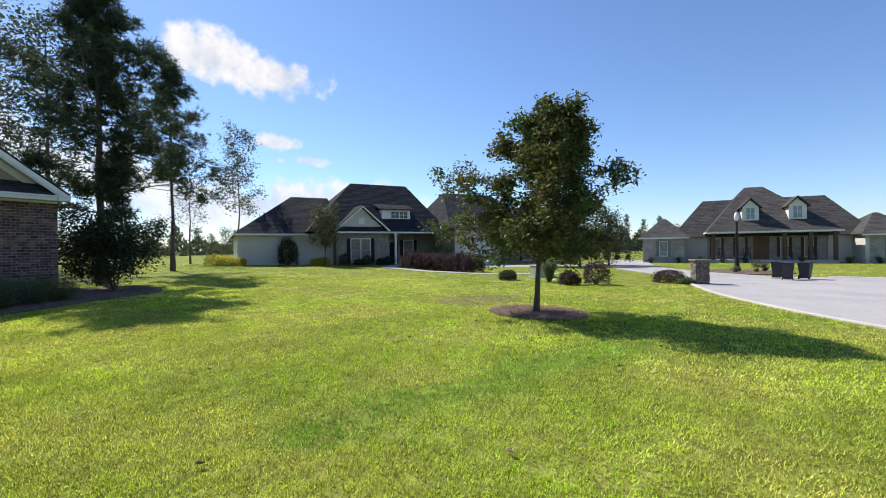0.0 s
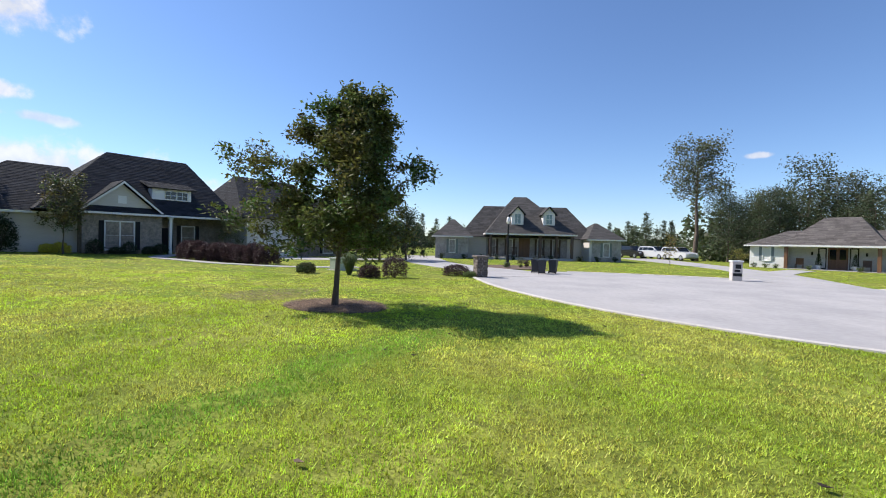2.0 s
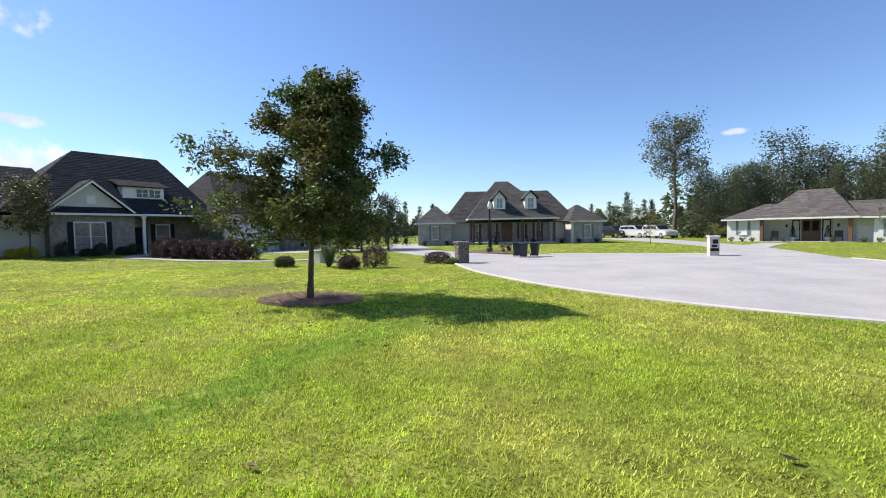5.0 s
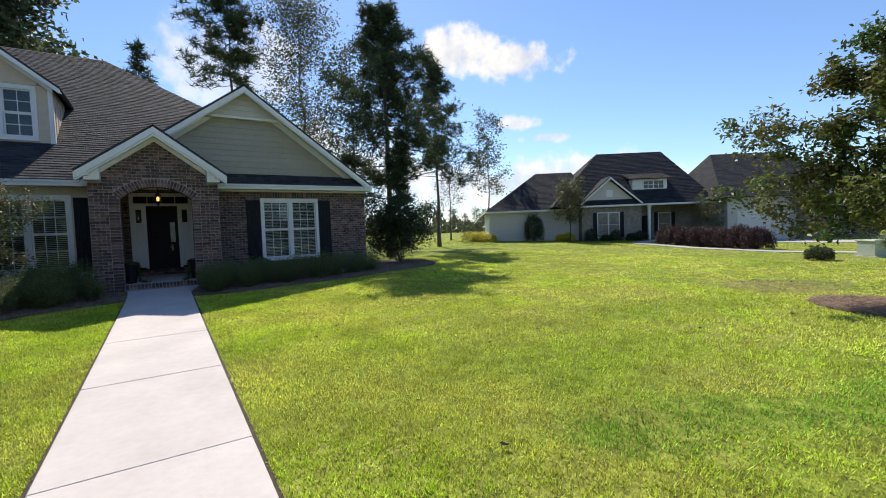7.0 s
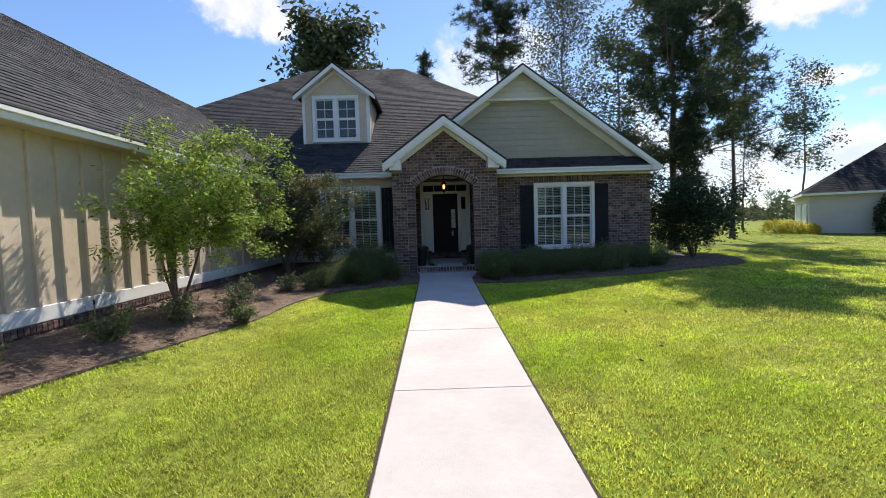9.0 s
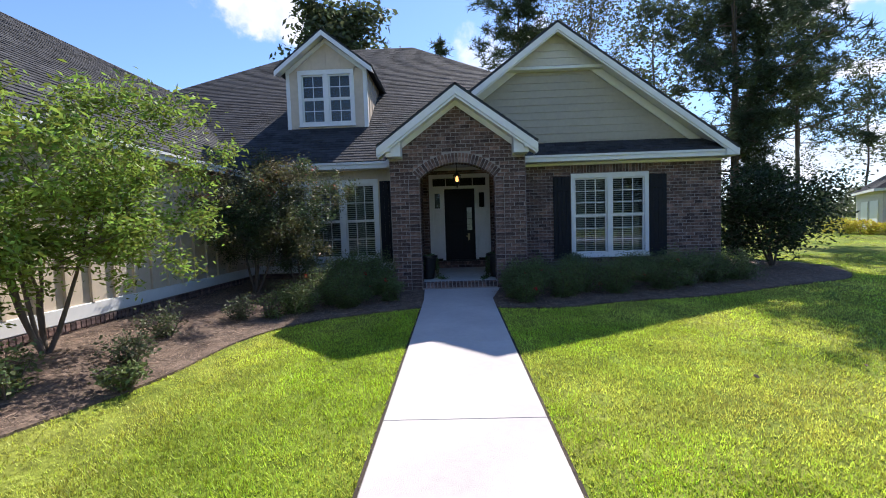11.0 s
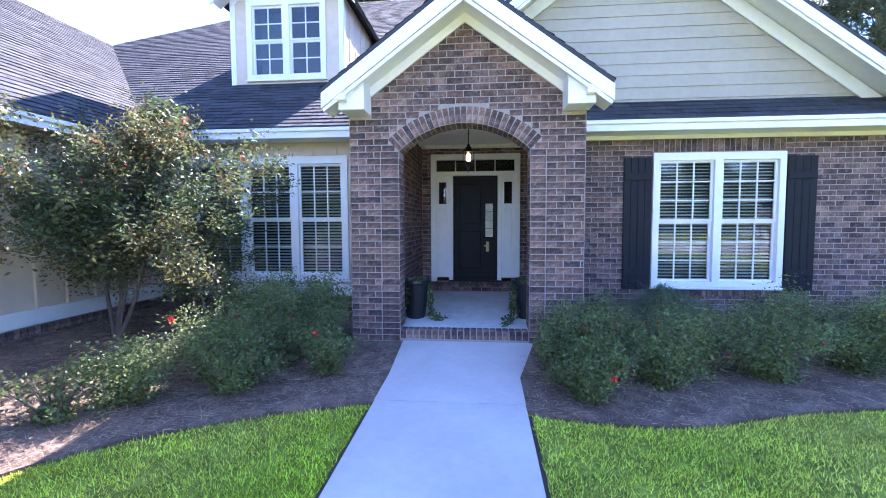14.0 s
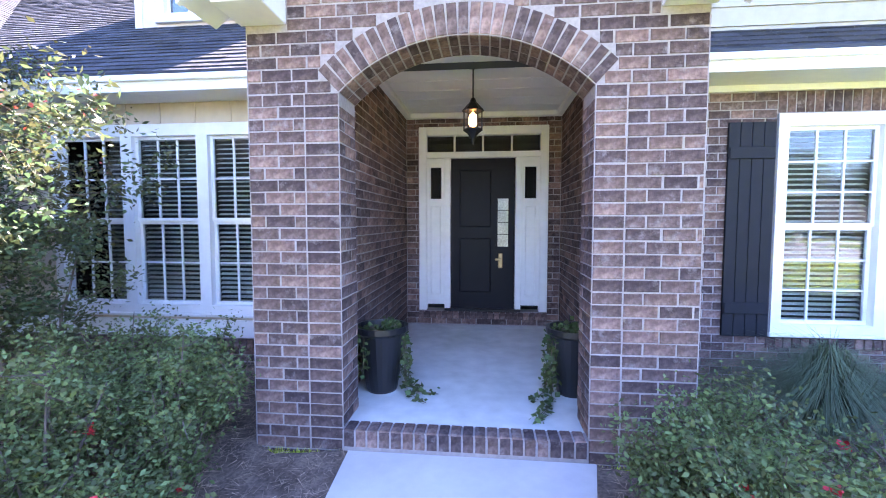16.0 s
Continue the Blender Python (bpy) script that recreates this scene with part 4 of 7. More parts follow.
def spans_porch(z):
    lim = 1.44 if z < 2.82 else (1.16 if z < 3.22 else max(0.0, (4.02 - z) / 0.733))
    lo, hi = PX - lim, PX + lim
    lo, hi = max(lo, PX0 + 0.002), min(hi, PX1 - 0.002)
    if hi - lo < 0.06:
        return []
    if z < AZ:
        return [(lo, JL[0]), JL, JR, (JR[1], hi)]
    if z < ACZ + AO * math.cos(AANG):
        h = (z - ACZ) * math.tan(AANG)
    elif z < ACZ + AO + 0.02:
        h = math.sqrt(max(AO * AO - (z - 0.02 - ACZ) ** 2, 0))
    else:
        return [(lo, hi)]
    return [(lo, AC - h - 0.008), (AC + h + 0.008, hi)] if h > 0.02 else [(lo, hi)]


porch_bricks = courses(PF, -0.14, 4.0, spans_porch, 15, jamb=(JL, JR))
arch = []
n = 27
for i in range(n):
    a = -AANG + (i + 0.5) * 2 * AANG / n
    rr = (AR + AO) / 2
    m = PF @ Matrix.Translation((AC + rr * math.sin(a), -0.004, ACZ + rr * math.cos(a))) @ Matrix.Rotation(a, 4, "Y")
    arch.append((m, 2 * AANG * rr / n - 0.012, AO - AR - 0.008))
porch_bricks.sort(key=lambda p: abs(p[0].translation.z - 1.5))
lay(pw, arch + porch_bricks, 300)
# underside of the arch and the jambs
soff = []
for i in range(n):
    a = -AANG + (i + 0.5) * 2 * AANG / n
    for k, (d0, d1) in enumerate(((0.0, 0.165), (0.17, 0.335))):
        m = Matrix.Translation((AC + AR * math.sin(a), (d0 + d1) / 2, ACZ + AR * math.cos(a))) @ Matrix.Rotation(a, 4, "Y") @ Matrix.Rotation(radians(90), 4, "X")
        soff.append((m, 2 * AANG * AR / n - 0.012, d1 - d0 - 0.008))
lay(pw, soff, 0, "arch_soffit")
jl = courses(wall_matrix((AC - AHW, 0.0, 0), (0, 1)), 0.18, AZ, lambda z: [(0.004, 0.115), (0.115, 0.336)] if int(z / COURSE) % 2 else [(0.004, 0.22), (0.22, 0.336)], 16)
jr = courses(wall_matrix((AC + AHW, 0.34, 0), (0, -1)), 0.18, AZ, lambda z: [(0.004, 0.225), (0.225, 0.336)] if int(z / COURSE) % 2 else [(0.004, 0.12), (0.12, 0.336)], 17)
lay(pw, jl + jr, 140, "brickwork")
# porch flanks in front of the main wall
fl = part("porch_wall", boxes((PX0, PX0 + 0.24, 0.34, 3.1, -0.45, 3.05), (PX1 - 0.24, PX1, 0.34, 3.1, -0.45, 3.05)), M_MORTAR, house)
lay(fl, courses(wall_matrix((PX1, 0, 0), (0, 1)), -0.14, 2.86, lambda z: [(0.004, 1.65)], 18) +
    courses(wall_matrix((PX0, 1.66, 0), (0, -1)), -0.14, 2.86, lambda z: [(0.01, 1.656)], 19), 200)
# vestibule walls
VX0, VX1, VYB = -0.74, 1.31, 3.08
vw = part("entry_wall", boxes((VX0 - 0.24, VX0, 0.34, 3.3, -0.1, 3.05), (VX1, VX1 + 0.11, 0.34, 3.3, -0.1, 3.05),
                              (VX0, -0.565, VYB, VYB + 0.2, 0.1, 3.05), (1.14, VX1, VYB, VYB + 0.2, 0.1, 3.05), (-0.565, 1.14, VYB, VYB + 0.2, 2.83, 3.05),
                              (-0.565, 1.14, VYB, VYB + 0.2, 0.1, 0.36)), M_MORTAR, house)
ve = courses(wall_matrix((VX0, 0, 0), (0, 1)), 0.18, 2.98, lambda z: [(0.345, 3.078)], 20)
ve += courses(wall_matrix((VX1, 3.08, 0), (0, -1)), 0.18, 2.98, lambda z: [(0.002, 2.735)], 21)
lay(vw, ve, 300)
vb = courses(wall_matrix((0, VYB, 0), (1, 0)), 0.18, 2.98, lambda z: ([(VX0 + .004, -0.57), (1.145, VX1 - .004)] if z < 2.83 else [(VX0 + .004, VX1 - .004)]) if z > 0.37 else [(VX0 + .004, VX1 - .004)], 22)
lay(vw, vb, 0, "brickwork")
lay(vw, rowlocks(wall_matrix((0, VYB, 0), (1, 0)), -0.57, 1.145, 0.265, 0.10, proud=0.06), 40)
part("porch_ceiling", boxes((VX0 - 0.1, VX1 + 0.1, 0.3, 3.2, 3.0, 3.03)), M_CEIL, house, "white boarded porch ceiling")
for b in ((VX0, VX1, 2.98, 3.06, 2.93, 2.999), (VX0, VX0 + 0.08, 0.34, 2.98, 2.93, 2.999), (VX1 - 0.08, VX1, 0.34, 2.98, 2.93, 2.999), (VX0, VX1, 0.345, 0.42, 2.93, 2.999)):
    part("ceiling_moulding", boxes(b, bevel=0.01), M_CEIL, house)
for k in range(1, 8):
    y = 0.42 + k * 0.32
    part("ceiling_board", boxes((VX0 + 0.08, VX1 - 0.08, y, y + 0.305, 2.993, 2.9995)), M_CEIL, house)
part("porch_floor", boxes((AC - AHW, AC + AHW, 0.11, 0.36, -0.2, 0.172), (VX0, VX1, 0.36, VYB, -0.2, 0.172)), M_FLOOR, house, "grey concrete porch floor")
# brick nosing of the step
st = part("step", boxes((AC - AHW, AC + AHW, -0.017, 0.11, -0.2, 0.171)), M_MORTAR, house, "rowlock brick step edge")
lay(st, rowlocks(PF, AC - AHW + 0.005, AC + AHW - 0.005, 0.058, 0.112, proud=0.022, gap=0.017), 40)
topm = PF @ Matrix.Rotation(radians(-90), 4, "X")
lay(st, [(Matrix.Translation((AC - AHW + 0.005 + (i + 0.5) * 0.0797, 0.045, 0.176)) @ Matrix.Rotation(radians(-90), 4, "X"), 0.0630, 0.130) for i in range(20)], 40)

# front door with sidelights and transom
door = thing("door", label="black front door with a narrow glass light, white sidelights", category="door")
door.parent = house
dy = VYB - 0.02
part("door_frame", boxes((-0.565, -0.46, dy, dy + 0.12, 0.37, 2.83), (1.04, 1.145, dy, dy + 0.12, 0.37, 2.83), (-0.46, 1.04, dy, dy + 0.12, 2.72, 2.83),
                         (-0.22, -0.14, dy, dy + 0.12, 0.37, 2.42), (0.72, 0.80, dy, dy + 0.12, 0.37, 2.42), (-0.46, 1.04, dy, dy + 0.12, 2.42, 2.50), bevel=0.005), M_WHITE, door, "white painted frame")
for a, b in ((-0.46, -0.22), (0.80, 1.04)):
    part("sidelight", boxes((a, b, dy + 0.03, dy + 0.08, 0.45, 1.88), (a, b, dy + 0.03, dy + 0.08, 2.30, 2.42), (a, a + 0.045, dy + 0.03, dy + 0.08, 1.88, 2.30),
                            (b - 0.045, b, dy + 0.03, dy + 0.08, 1.88, 2.30)), M_WHITE, door)
    part("raised_panel", boxes((a + 0.05, b - 0.05, dy + 0.018, dy + 0.032, 0.58, 1.78), bevel=0.01), M_WHITE, door)
    g_ = part("pane", boxes((a + 0.04, b - 0.04, dy + 0.055, dy + 0.06, 1.87, 2.31)), M_GLASS, door)
    g_.visible_shadow = False
for x in (-0.09, 0.29, 0.67):
    part("transom_bar", boxes((x - 0.012, x + 0.012, dy + 0.03, dy + 0.07, 2.50, 2.72)), M_WHITE, door)
g_ = part("pane", boxes((-0.46, 1.04, dy + 0.05, dy + 0.055, 2.50, 2.72)), M_GLASS, door)
g_.visible_shadow = False
bm = boxes((-0.135, 0.715, dy + 0.05, dy + 0.095, 0.40, 2.415))
leaf = part("door_leaf", bm, M_DOOR, door)
for b in ((-0.02, 0.40, 0.62, 1.35), (-0.02, 0.40, 1.50, 2.26)):
    part("raised_panel", boxes((b[0], b[1], dy + 0.036, dy + 0.049, b[2], b[3]), bevel=0.012), M_DOOR, door)
part("door_light", boxes((0.49, 0.63, dy + 0.04, dy + 0.049, 1.24, 1.88)), mat("leaded_glass", (0.42, 0.45, 0.40), 0.12, var=0.25, scale=40), door, "textured narrow glass light")
part("light_frame", boxes((0.47, 0.49, dy + 0.03, dy + 0.049, 1.22, 1.90), (0.63, 0.65, dy + 0.03, dy + 0.049, 1.22, 1.90), (0.49, 0.63, dy + 0.03, dy + 0.049, 1.88, 1.90),
                          (0.49, 0.63, dy + 0.03, dy + 0.049, 1.22, 1.24), *[(0.49, 0.63, dy + 0.036, dy + 0.042, z, z + 0.008) for z in (1.4, 1.56, 1.72)]), M_DOOR, door)
bm = bmesh.new()
box(bm, 0.50, 0.56, dy + 0.03, dy + 0.048, 0.95, 1.15, bevel=0.008)
box(bm, 0.515, 0.535, dy - 0.01, dy + 0.03, 1.06, 1.08)
box(bm, 0.46, 0.54, dy - 0.02, dy - 0.005, 1.055, 1.085, bevel=0.005)
part("door_handle", bm, M_BRASS, door, "aged metal handle")
part("threshold", boxes((-0.22, 0.80, dy - 0.03, dy + 0.1, 0.365, 0.40), bevel=0.008), M_BLACK, door)
# near-black panels stand in for the unlit hall behind the door glass
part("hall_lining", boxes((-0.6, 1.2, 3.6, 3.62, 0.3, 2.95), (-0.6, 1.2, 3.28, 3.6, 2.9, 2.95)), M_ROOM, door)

# hanging lantern
lantern = thing("pendant_lantern", pose(0.22, 1.3, 2.999), "lit black iron lantern hanging from the porch ceiling", "lantern")
part("canopy", lathe(bmesh.new(), [(0.062, -0.02), (0.065, 0.0), (0.03, 0.0)], 20), M_BLACK, lantern)
part("stem", lathe(bmesh.new(), [(0.007, -0.30), (0.007, -0.01)], 8), M_BLACK, lantern)
part("cap", lathe(bmesh.new(), [(0.105, -0.415), (0.095, -0.40), (0.05, -0.35), (0.03, -0.33), (0.02, -0.30), (0.0, -0.29)], 6), M_BLACK, lantern)
bm = bmesh.new()
for k in range(6):
    a = k * math.tau / 6
    box(bm, -0.006, 0.006, -0.006, 0.006, 0, 0.165, m=Matrix.Translation((0.082 * math.cos(a), 0.082 * math.sin(a), -0.58)))
part("cage", bm, M_BLACK, lantern)
part("base", lathe(bmesh.new(), [(0.0, -0.72), (0.012, -0.70), (0.02, -0.66), (0.05, -0.62), (0.09, -0.59), (0.085, -0.575)], 6), M_BLACK, lantern)
part("bulb", lathe(bmesh.new(), [(0.004, -0.56), (0.035, -0.54), (0.045, -0.50), (0.03, -0.45), (0.004, -0.42)], 14), M_BULB, lantern, "glowing warm bulb", True)
lamp = bpy.data.lights.new("lantern_light", "POINT")
lamp.energy, lamp.color, lamp.shadow_soft_size = 1.3, (1.0, 0.62, 0.30), 0.05
lo_ = new("lantern_light", lamp)
lo_.location = (0.22, 1.3, 2.50)

# ---------------------------------------------------------------- plants


def tubes(segs, sides=6):
    vs, fs = [], []
    for p0, p1, r0, r1 in segs:
        d = (Vector(p1) - Vector(p0))
        if d.length < 1e-5:
            continue
        q = d.to_track_quat("Z", "Y")
        o = len(vs)
        for p, r in ((p0, r0), (p1, r1)):
            for k in range(sides):
                a = k * math.tau / sides
                vs.append(tuple(Vector(p) + q @ Vector((r * math.cos(a), r * math.sin(a), 0))))
        for k in range(sides):
            fs.append((o + k, o + (k + 1) % sides, o + sides + (k + 1) % sides, o + sides + k))
    return vs, fs


def leaves_at(rng, pts, size, aspect=0.5, droop=0.2, spread=0.0):
    """Pointed four-cornered leaves with random turns, folded a little along the rib."""
    pts = np.asarray(pts, float)
    n = len(pts)
    if spread:
        pts = pts + rng.normal(0, spread, (n, 3))
    d = rng.normal(0, 1, (n, 3))
    d[:, 2] = d[:, 2] * 0.6 - droop
    d /= np.linalg.norm(d, axis=1)[:, None]
    s = rng.normal(0, 1, (n, 3))
    s -= d * (s * d).sum(1)[:, None]
    s /= np.linalg.norm(s, axis=1)[:, None]
    L = (size * rng.uniform(0.6, 1.35, n))[:, None]
    nrm = np.cross(d, s)
    mid = pts + d * L * 0.45
    return np.stack([pts, mid + s * L * aspect / 2 + nrm * L * 0.06, pts + d * L, mid - s * L * aspect / 2 + nrm * L * 0.06], 1)


def grow(rng, base, height, lean=(0, 0), first=0.25, limbs=22, reach=None, rise=0.5, r0=0.07, twigs=5, wob=0.05, stems=1, boughs=()):
    """A skeleton: leader(s), limbs and twigs. Returns segments and leaf places with weights."""
    segs, tips = [], []
    base = np.array(base, float)
    for s in range(stems):
        ang = rng.uniform(0, math.tau)
        out = 0.0 if stems == 1 else height * rng.uniform(0.14, 0.30)
        top = base + np.array([lean[0] + math.cos(ang) * out, lean[1] + math.sin(ang) * out, height * (1 if stems == 1 else rng.uniform(0.72, 0.95))])
        n = 8
        line = []
        for i in range(n + 1):
            t = i / n
            p = base + (top - base) * t
            if stems == 1:
                p[:2] = base[:2] + (top - base)[:2] * t ** 1.7
            else:
                p[:2] = base[:2] + (top - base)[:2] * t ** 0.8
            p = p + np.array([rng.normal(0, wob), rng.normal(0, wob), 0]) * height * 0.12 * math.sin(math.pi * t)
            line.append(p)
        rs = [r0 * (1 - 0.88 * (i / n) ** 0.9) / (1 if stems == 1 else 1.7) for i in range(n + 1)]
        if stems == 1:
            rs[0] *= 1.35
        for i in range(n):
            segs.append((line[i], line[i + 1], rs[i], rs[i + 1]))
        per = max(3, limbs // stems)
        for k in range(per + len(boughs)):
            t = first + (1 - first) * (k + rng.uniform(0, 0.9)) / per
            t = min(t, 0.98)
            i = min(int(t * n), n - 1)
            p = line[i] + (line[i + 1] - line[i]) * (t * n - i)
            a = k * 2.4 + rng.uniform(-0.5, 0.5) + s
            ln, up = reach(t) * rng.uniform(0.72, 1.12), rise * rng.uniform(0.5, 1.3)
            if k >= per:
                t, a, ln, up = boughs[k - per]
                i = int(t * n)
                p = line[i] + (line[i + 1] - line[i]) * (t * n - i)
            e = p + np.array([math.cos(a) * ln, math.sin(a) * ln, ln * up])
            m = (p + e) / 2 + np.array([0, 0, -ln * 0.06]) + rng.normal(0, ln * 0.05, 3)
            rr = max(0.25 * r0 * (1 - t * 0.6) * min(1, ln), 0.006)
            segs += [(p, m, rr, rr * 0.7), (m, e, rr * 0.7, rr * 0.25)]
            tips.append(e)
            for j in range(twigs):
                f = rng.uniform(0.3, 1.0)
                b = p + (m - p) * f * 2 if f < 0.5 else m + (e - m) * (f * 2 - 1)
                v = rng.normal(0, 1, 3)
                v[2] = v[2] * 0.5 + 0.25
                w = b + v / np.linalg.norm(v) * ln * rng.uniform(0.18, 0.42)
                segs.append((b, w, rr * 0.4, rr * 0.15))
                tips += [w, b + (w - b) * 0.55]
        tips.append(top)
    return segs, np.array(tips)


def tree(name, base, height, seed, reach, n_leaf, leaf, material, label, category="tree", bark=None, sides=6, group="", clump=0.22, aspect=0.5, wall_x=None, extra=None, **kw):
    rng = np.random.default_rng(seed)
    z = gz(base[0], base[1]) if len(base) == 2 else base[2]
    t = thing(name, pose(base[0], base[1], z), label, category, group)
    segs, tips = grow(rng, (0, 0, -0.05), height, reach=reach, **kw)
    if wall_x is not None:
        segs = [g for g in segs if g[2] > 0.014 or min(g[0][0], g[1][0]) + base[0] > wall_x - 0.05]
    vs, fs = tubes(segs, sides)
    mesh_part("trunk", vs, fs, bark or M_BARK, t, smooth=True)
    pick = tips[rng.integers(0, len(tips), n_leaf)]
    lv = leaves_at(rng, pick, leaf, aspect, spread=clump)
    if wall_x is not None:
        lv = lv[lv[:, :, 0].min(1) + base[0] > wall_x]
    soup("crown", lv, 4, material, t)
    if extra:
        m2, n2, sz = extra
        top = tips[tips[:, 2] > np.quantile(tips[:, 2], 0.6)]
        soup("blossom", leaves_at(rng, top[rng.integers(0, len(top), n2)], sz, 0.8, spread=clump * 0.6), 4, m2, t)
    return t


def pine(name, base, height, seed, radius, n_tuft, label, first=0.25, r0=0.16, group="", needle=0.22, limbs=60, mat_=None, per=9, clump=0.16):
    rng = np.random.default_rng(seed)
    z = gz(base[0], base[1]) if len(base) == 2 else base[2]
    t = thing(name, pose(base[0], base[1], z), label, "tree", group)
    segs, tips = grow(rng, (0, 0, -0.05), height, first=first, limbs=limbs, reach=lambda f: radius * (0.16 + 0.84 * min(1, 1.7 * max(0, 1 - (f - first) / (1 - first)))) * (0.42 + 0.8 * rng.random()),
                      rise=0.28, r0=r0, twigs=5, wob=0.03)
    vs, fs = tubes(segs)
    mesh_part("trunk", vs, fs, M_BARK, t, smooth=True)
    low = tips[rng.integers(0, len(tips), n_tuft)] + rng.normal(0, clump, (n_tuft, 3))
    # needle tufts: blades that fan out from one point
    c = np.repeat(low, per, 0)
    d = rng.normal(0, 1, c.shape)
    d[:, 2] = d[:, 2] * 0.7 + 0.25
    d /= np.linalg.norm(d, axis=1)[:, None]
    s = np.cross(d, rng.normal(0, 1, c.shape))
    s /= np.linalg.norm(s, axis=1)[:, None]
    L = needle * rng.uniform(0.7, 1.3, len(c))[:, None]
    soup("crown", np.stack([c - s * 0.055 * L, c + s * 0.055 * L, c + d * L], 1), 3, mat_ or M_PINE, t)
    return t


def bush(name, x, y, r, h, seed, n, leaf, material, label, category="shrub", group="", stems=9, blossoms=0, aspect=0.55, lift=0.03, open_=0.25, bark=None, sx=1.0):
    """A loose shrub: many stems from the ground, leaves in clusters on them, with an uneven outline."""
    rng = np.random.default_rng(seed)
    t = thing(name, pose(x, y, gz(x, y) + lift), label, category, group)
    segs, tips = [], []
    for k in range(stems):
        a = k * 2.4 + rng.uniform(-0.4, 0.4)
        rr = r * math.sqrt((k + 0.5) / stems) * rng.uniform(0.75, 1.1)
        hh = h * (1 - 0.42 * (rr / r) ** 2) * rng.uniform(0.72, 1.1)
        e = np.array([math.cos(a) * rr * sx, math.sin(a) * rr, hh])
        m = np.array([e[0] * 0.55, e[1] * 0.55, hh * 0.55])
        segs += [(np.array([0.04 * math.cos(a), 0.04 * math.sin(a), -0.05]), m, 0.010, 0.007), (m, e, 0.007, 0.003)]
        for j in range(7):
            v = rng.normal(0, 1, 3) * np.array([1, 1, 0.7])
            f = rng.uniform(0.15, 1.0)
            p = m * f * 2 * 0.5 + (e - m) * max(0, f * 2 - 1) if f < 0.5 else m + (e - m) * (f * 2 - 1)
            w = p + v / np.linalg.norm(v) * r * rng.uniform(0.12, 0.36)
            w[2] = max(w[2], 0.05)
            segs.append((p, w, 0.004, 0.002))
            tips += [p, w, (p + w) / 2]
    tips = np.array(tips)
    vs, fs = tubes(segs, 4)
    mesh_part("stem", vs, fs, bark or M_BARK, t)
    pts = tips[rng.integers(0, len(tips), n)] + rng.normal(0, r * open_ * 0.5, (n, 3))
    pts[:, 2] = np.abs(pts[:, 2]) + 0.02
    soup("foliage", leaves_at(rng, pts, leaf, aspect, 0.05), 4, material, t)
    if blossoms:
        for k in range(blossoms):
            p = tips[rng.integers(0, len(tips))] * 1.06
            b = leaves_at(rng, np.repeat(p[None], 14, 0), 0.035, 0.9, -0.2, 0.012)
            soup("rose_bloom", b, 4, M_RED, t)
    return t


def mound(name, x, y, r, h, seed, n, leaf, material, label, group="", category="shrub"):
    """A dense rounded shrub: leaves in an uneven shell over a fan of stems."""
    rng = np.random.default_rng(seed)
    t = thing(name, pose(x, y, gz(x, y)), label, category, group)
    segs = []
    for k in range(14):
        a, f = k * 2.4, 0.25 + 0.6 * rng.random()
        segs.append((np.array([0.03 * math.cos(a), 0.03 * math.sin(a), -0.05]), np.array([math.cos(a) * r * f, math.sin(a) * r * f, h * (1 - 0.5 * f)]), 0.014, 0.005))
    vs, fs = tubes(segs, 4)
    mesh_part("stem", vs, fs, M_BARK, t)
    a, c = rng.uniform(0, math.tau, n), rng.uniform(-0.72, 1, n)
    lobe = 1 + 0.09 * np.sin(a * 3 + seed) * (1 - c) + 0.07 * np.sin(a * 7 + c * 9 + seed) + 0.06 * np.sin(c * 13 + a * 4)
    k = lobe * np.maximum(rng.uniform(0.45, 1.0, n) ** 0.5, 0.6) + np.where(rng.random(n) < 0.04, rng.uniform(0, 0.14, n), 0)
    q = np.sqrt(1 - np.minimum(c * np.abs(c), 1) * (c > 0) - 0.45 * c * c * (c <= 0))
    p = np.stack([np.cos(a) * q * r * k, np.sin(a) * q * r * k, np.maximum(h * 0.42 + c * h * 0.58 * k, 0.03)], 1)
    soup("foliage", leaves_at(rng, p, leaf, 0.55, -0.2), 4, material, t)
    return t


# the young tree in the lawn
rough_ = np.random.default_rng(3)
tree("young_oak", (10.6, -11.76), 4.72, 41, lambda f: 2.35 * rough_.uniform(0.66, 0.90) * (1.0 - 0.70 * max(0, (f - 0.25) / 0.75) ** 1.3) * min(1, 0.75 + (f - 0.22) * 3), 42000, 0.105, M_OAK,
     "young leafy shade tree in a mulch ring on the lawn", lean=(0.0, -0.62), first=0.24, limbs=44, rise=0.42, r0=0.075, twigs=8, clump=0.095, aspect=0.42,
     boughs=((0.40, 1.75, 2.5, 0.62), (0.34, 1.45, 2.3, 0.36), (0.30, 1.95, 2.1, 0.24), (0.45, 1.55, 2.2, 0.72)))

# crepe myrtles by the house
tree("crepe_myrtle", (-4.4, -4.75), 2.65, 52, lambda f: 1.5, 46000, 0.072, M_CREPE, "bright green crepe myrtle with several bare stems",
     first=0.34, limbs=42, rise=0.36, r0=0.05, twigs=7, stems=6, clump=0.085, aspect=0.36, wall_x=-4.42, lean=(0.25, -0.1))
tree("crepe_myrtle", (-4.0, -0.55), 2.95, 53, lambda f: 1.35, 46000, 0.055, M_CREPE_D, "dark crepe myrtle with reddening leaf tips",
     first=0.30, limbs=46, rise=0.22, r0=0.05, twigs=7, stems=4, clump=0.085, aspect=0.42, extra=(M_PINKRED, 420, 0.035), wall_x=-4.9)
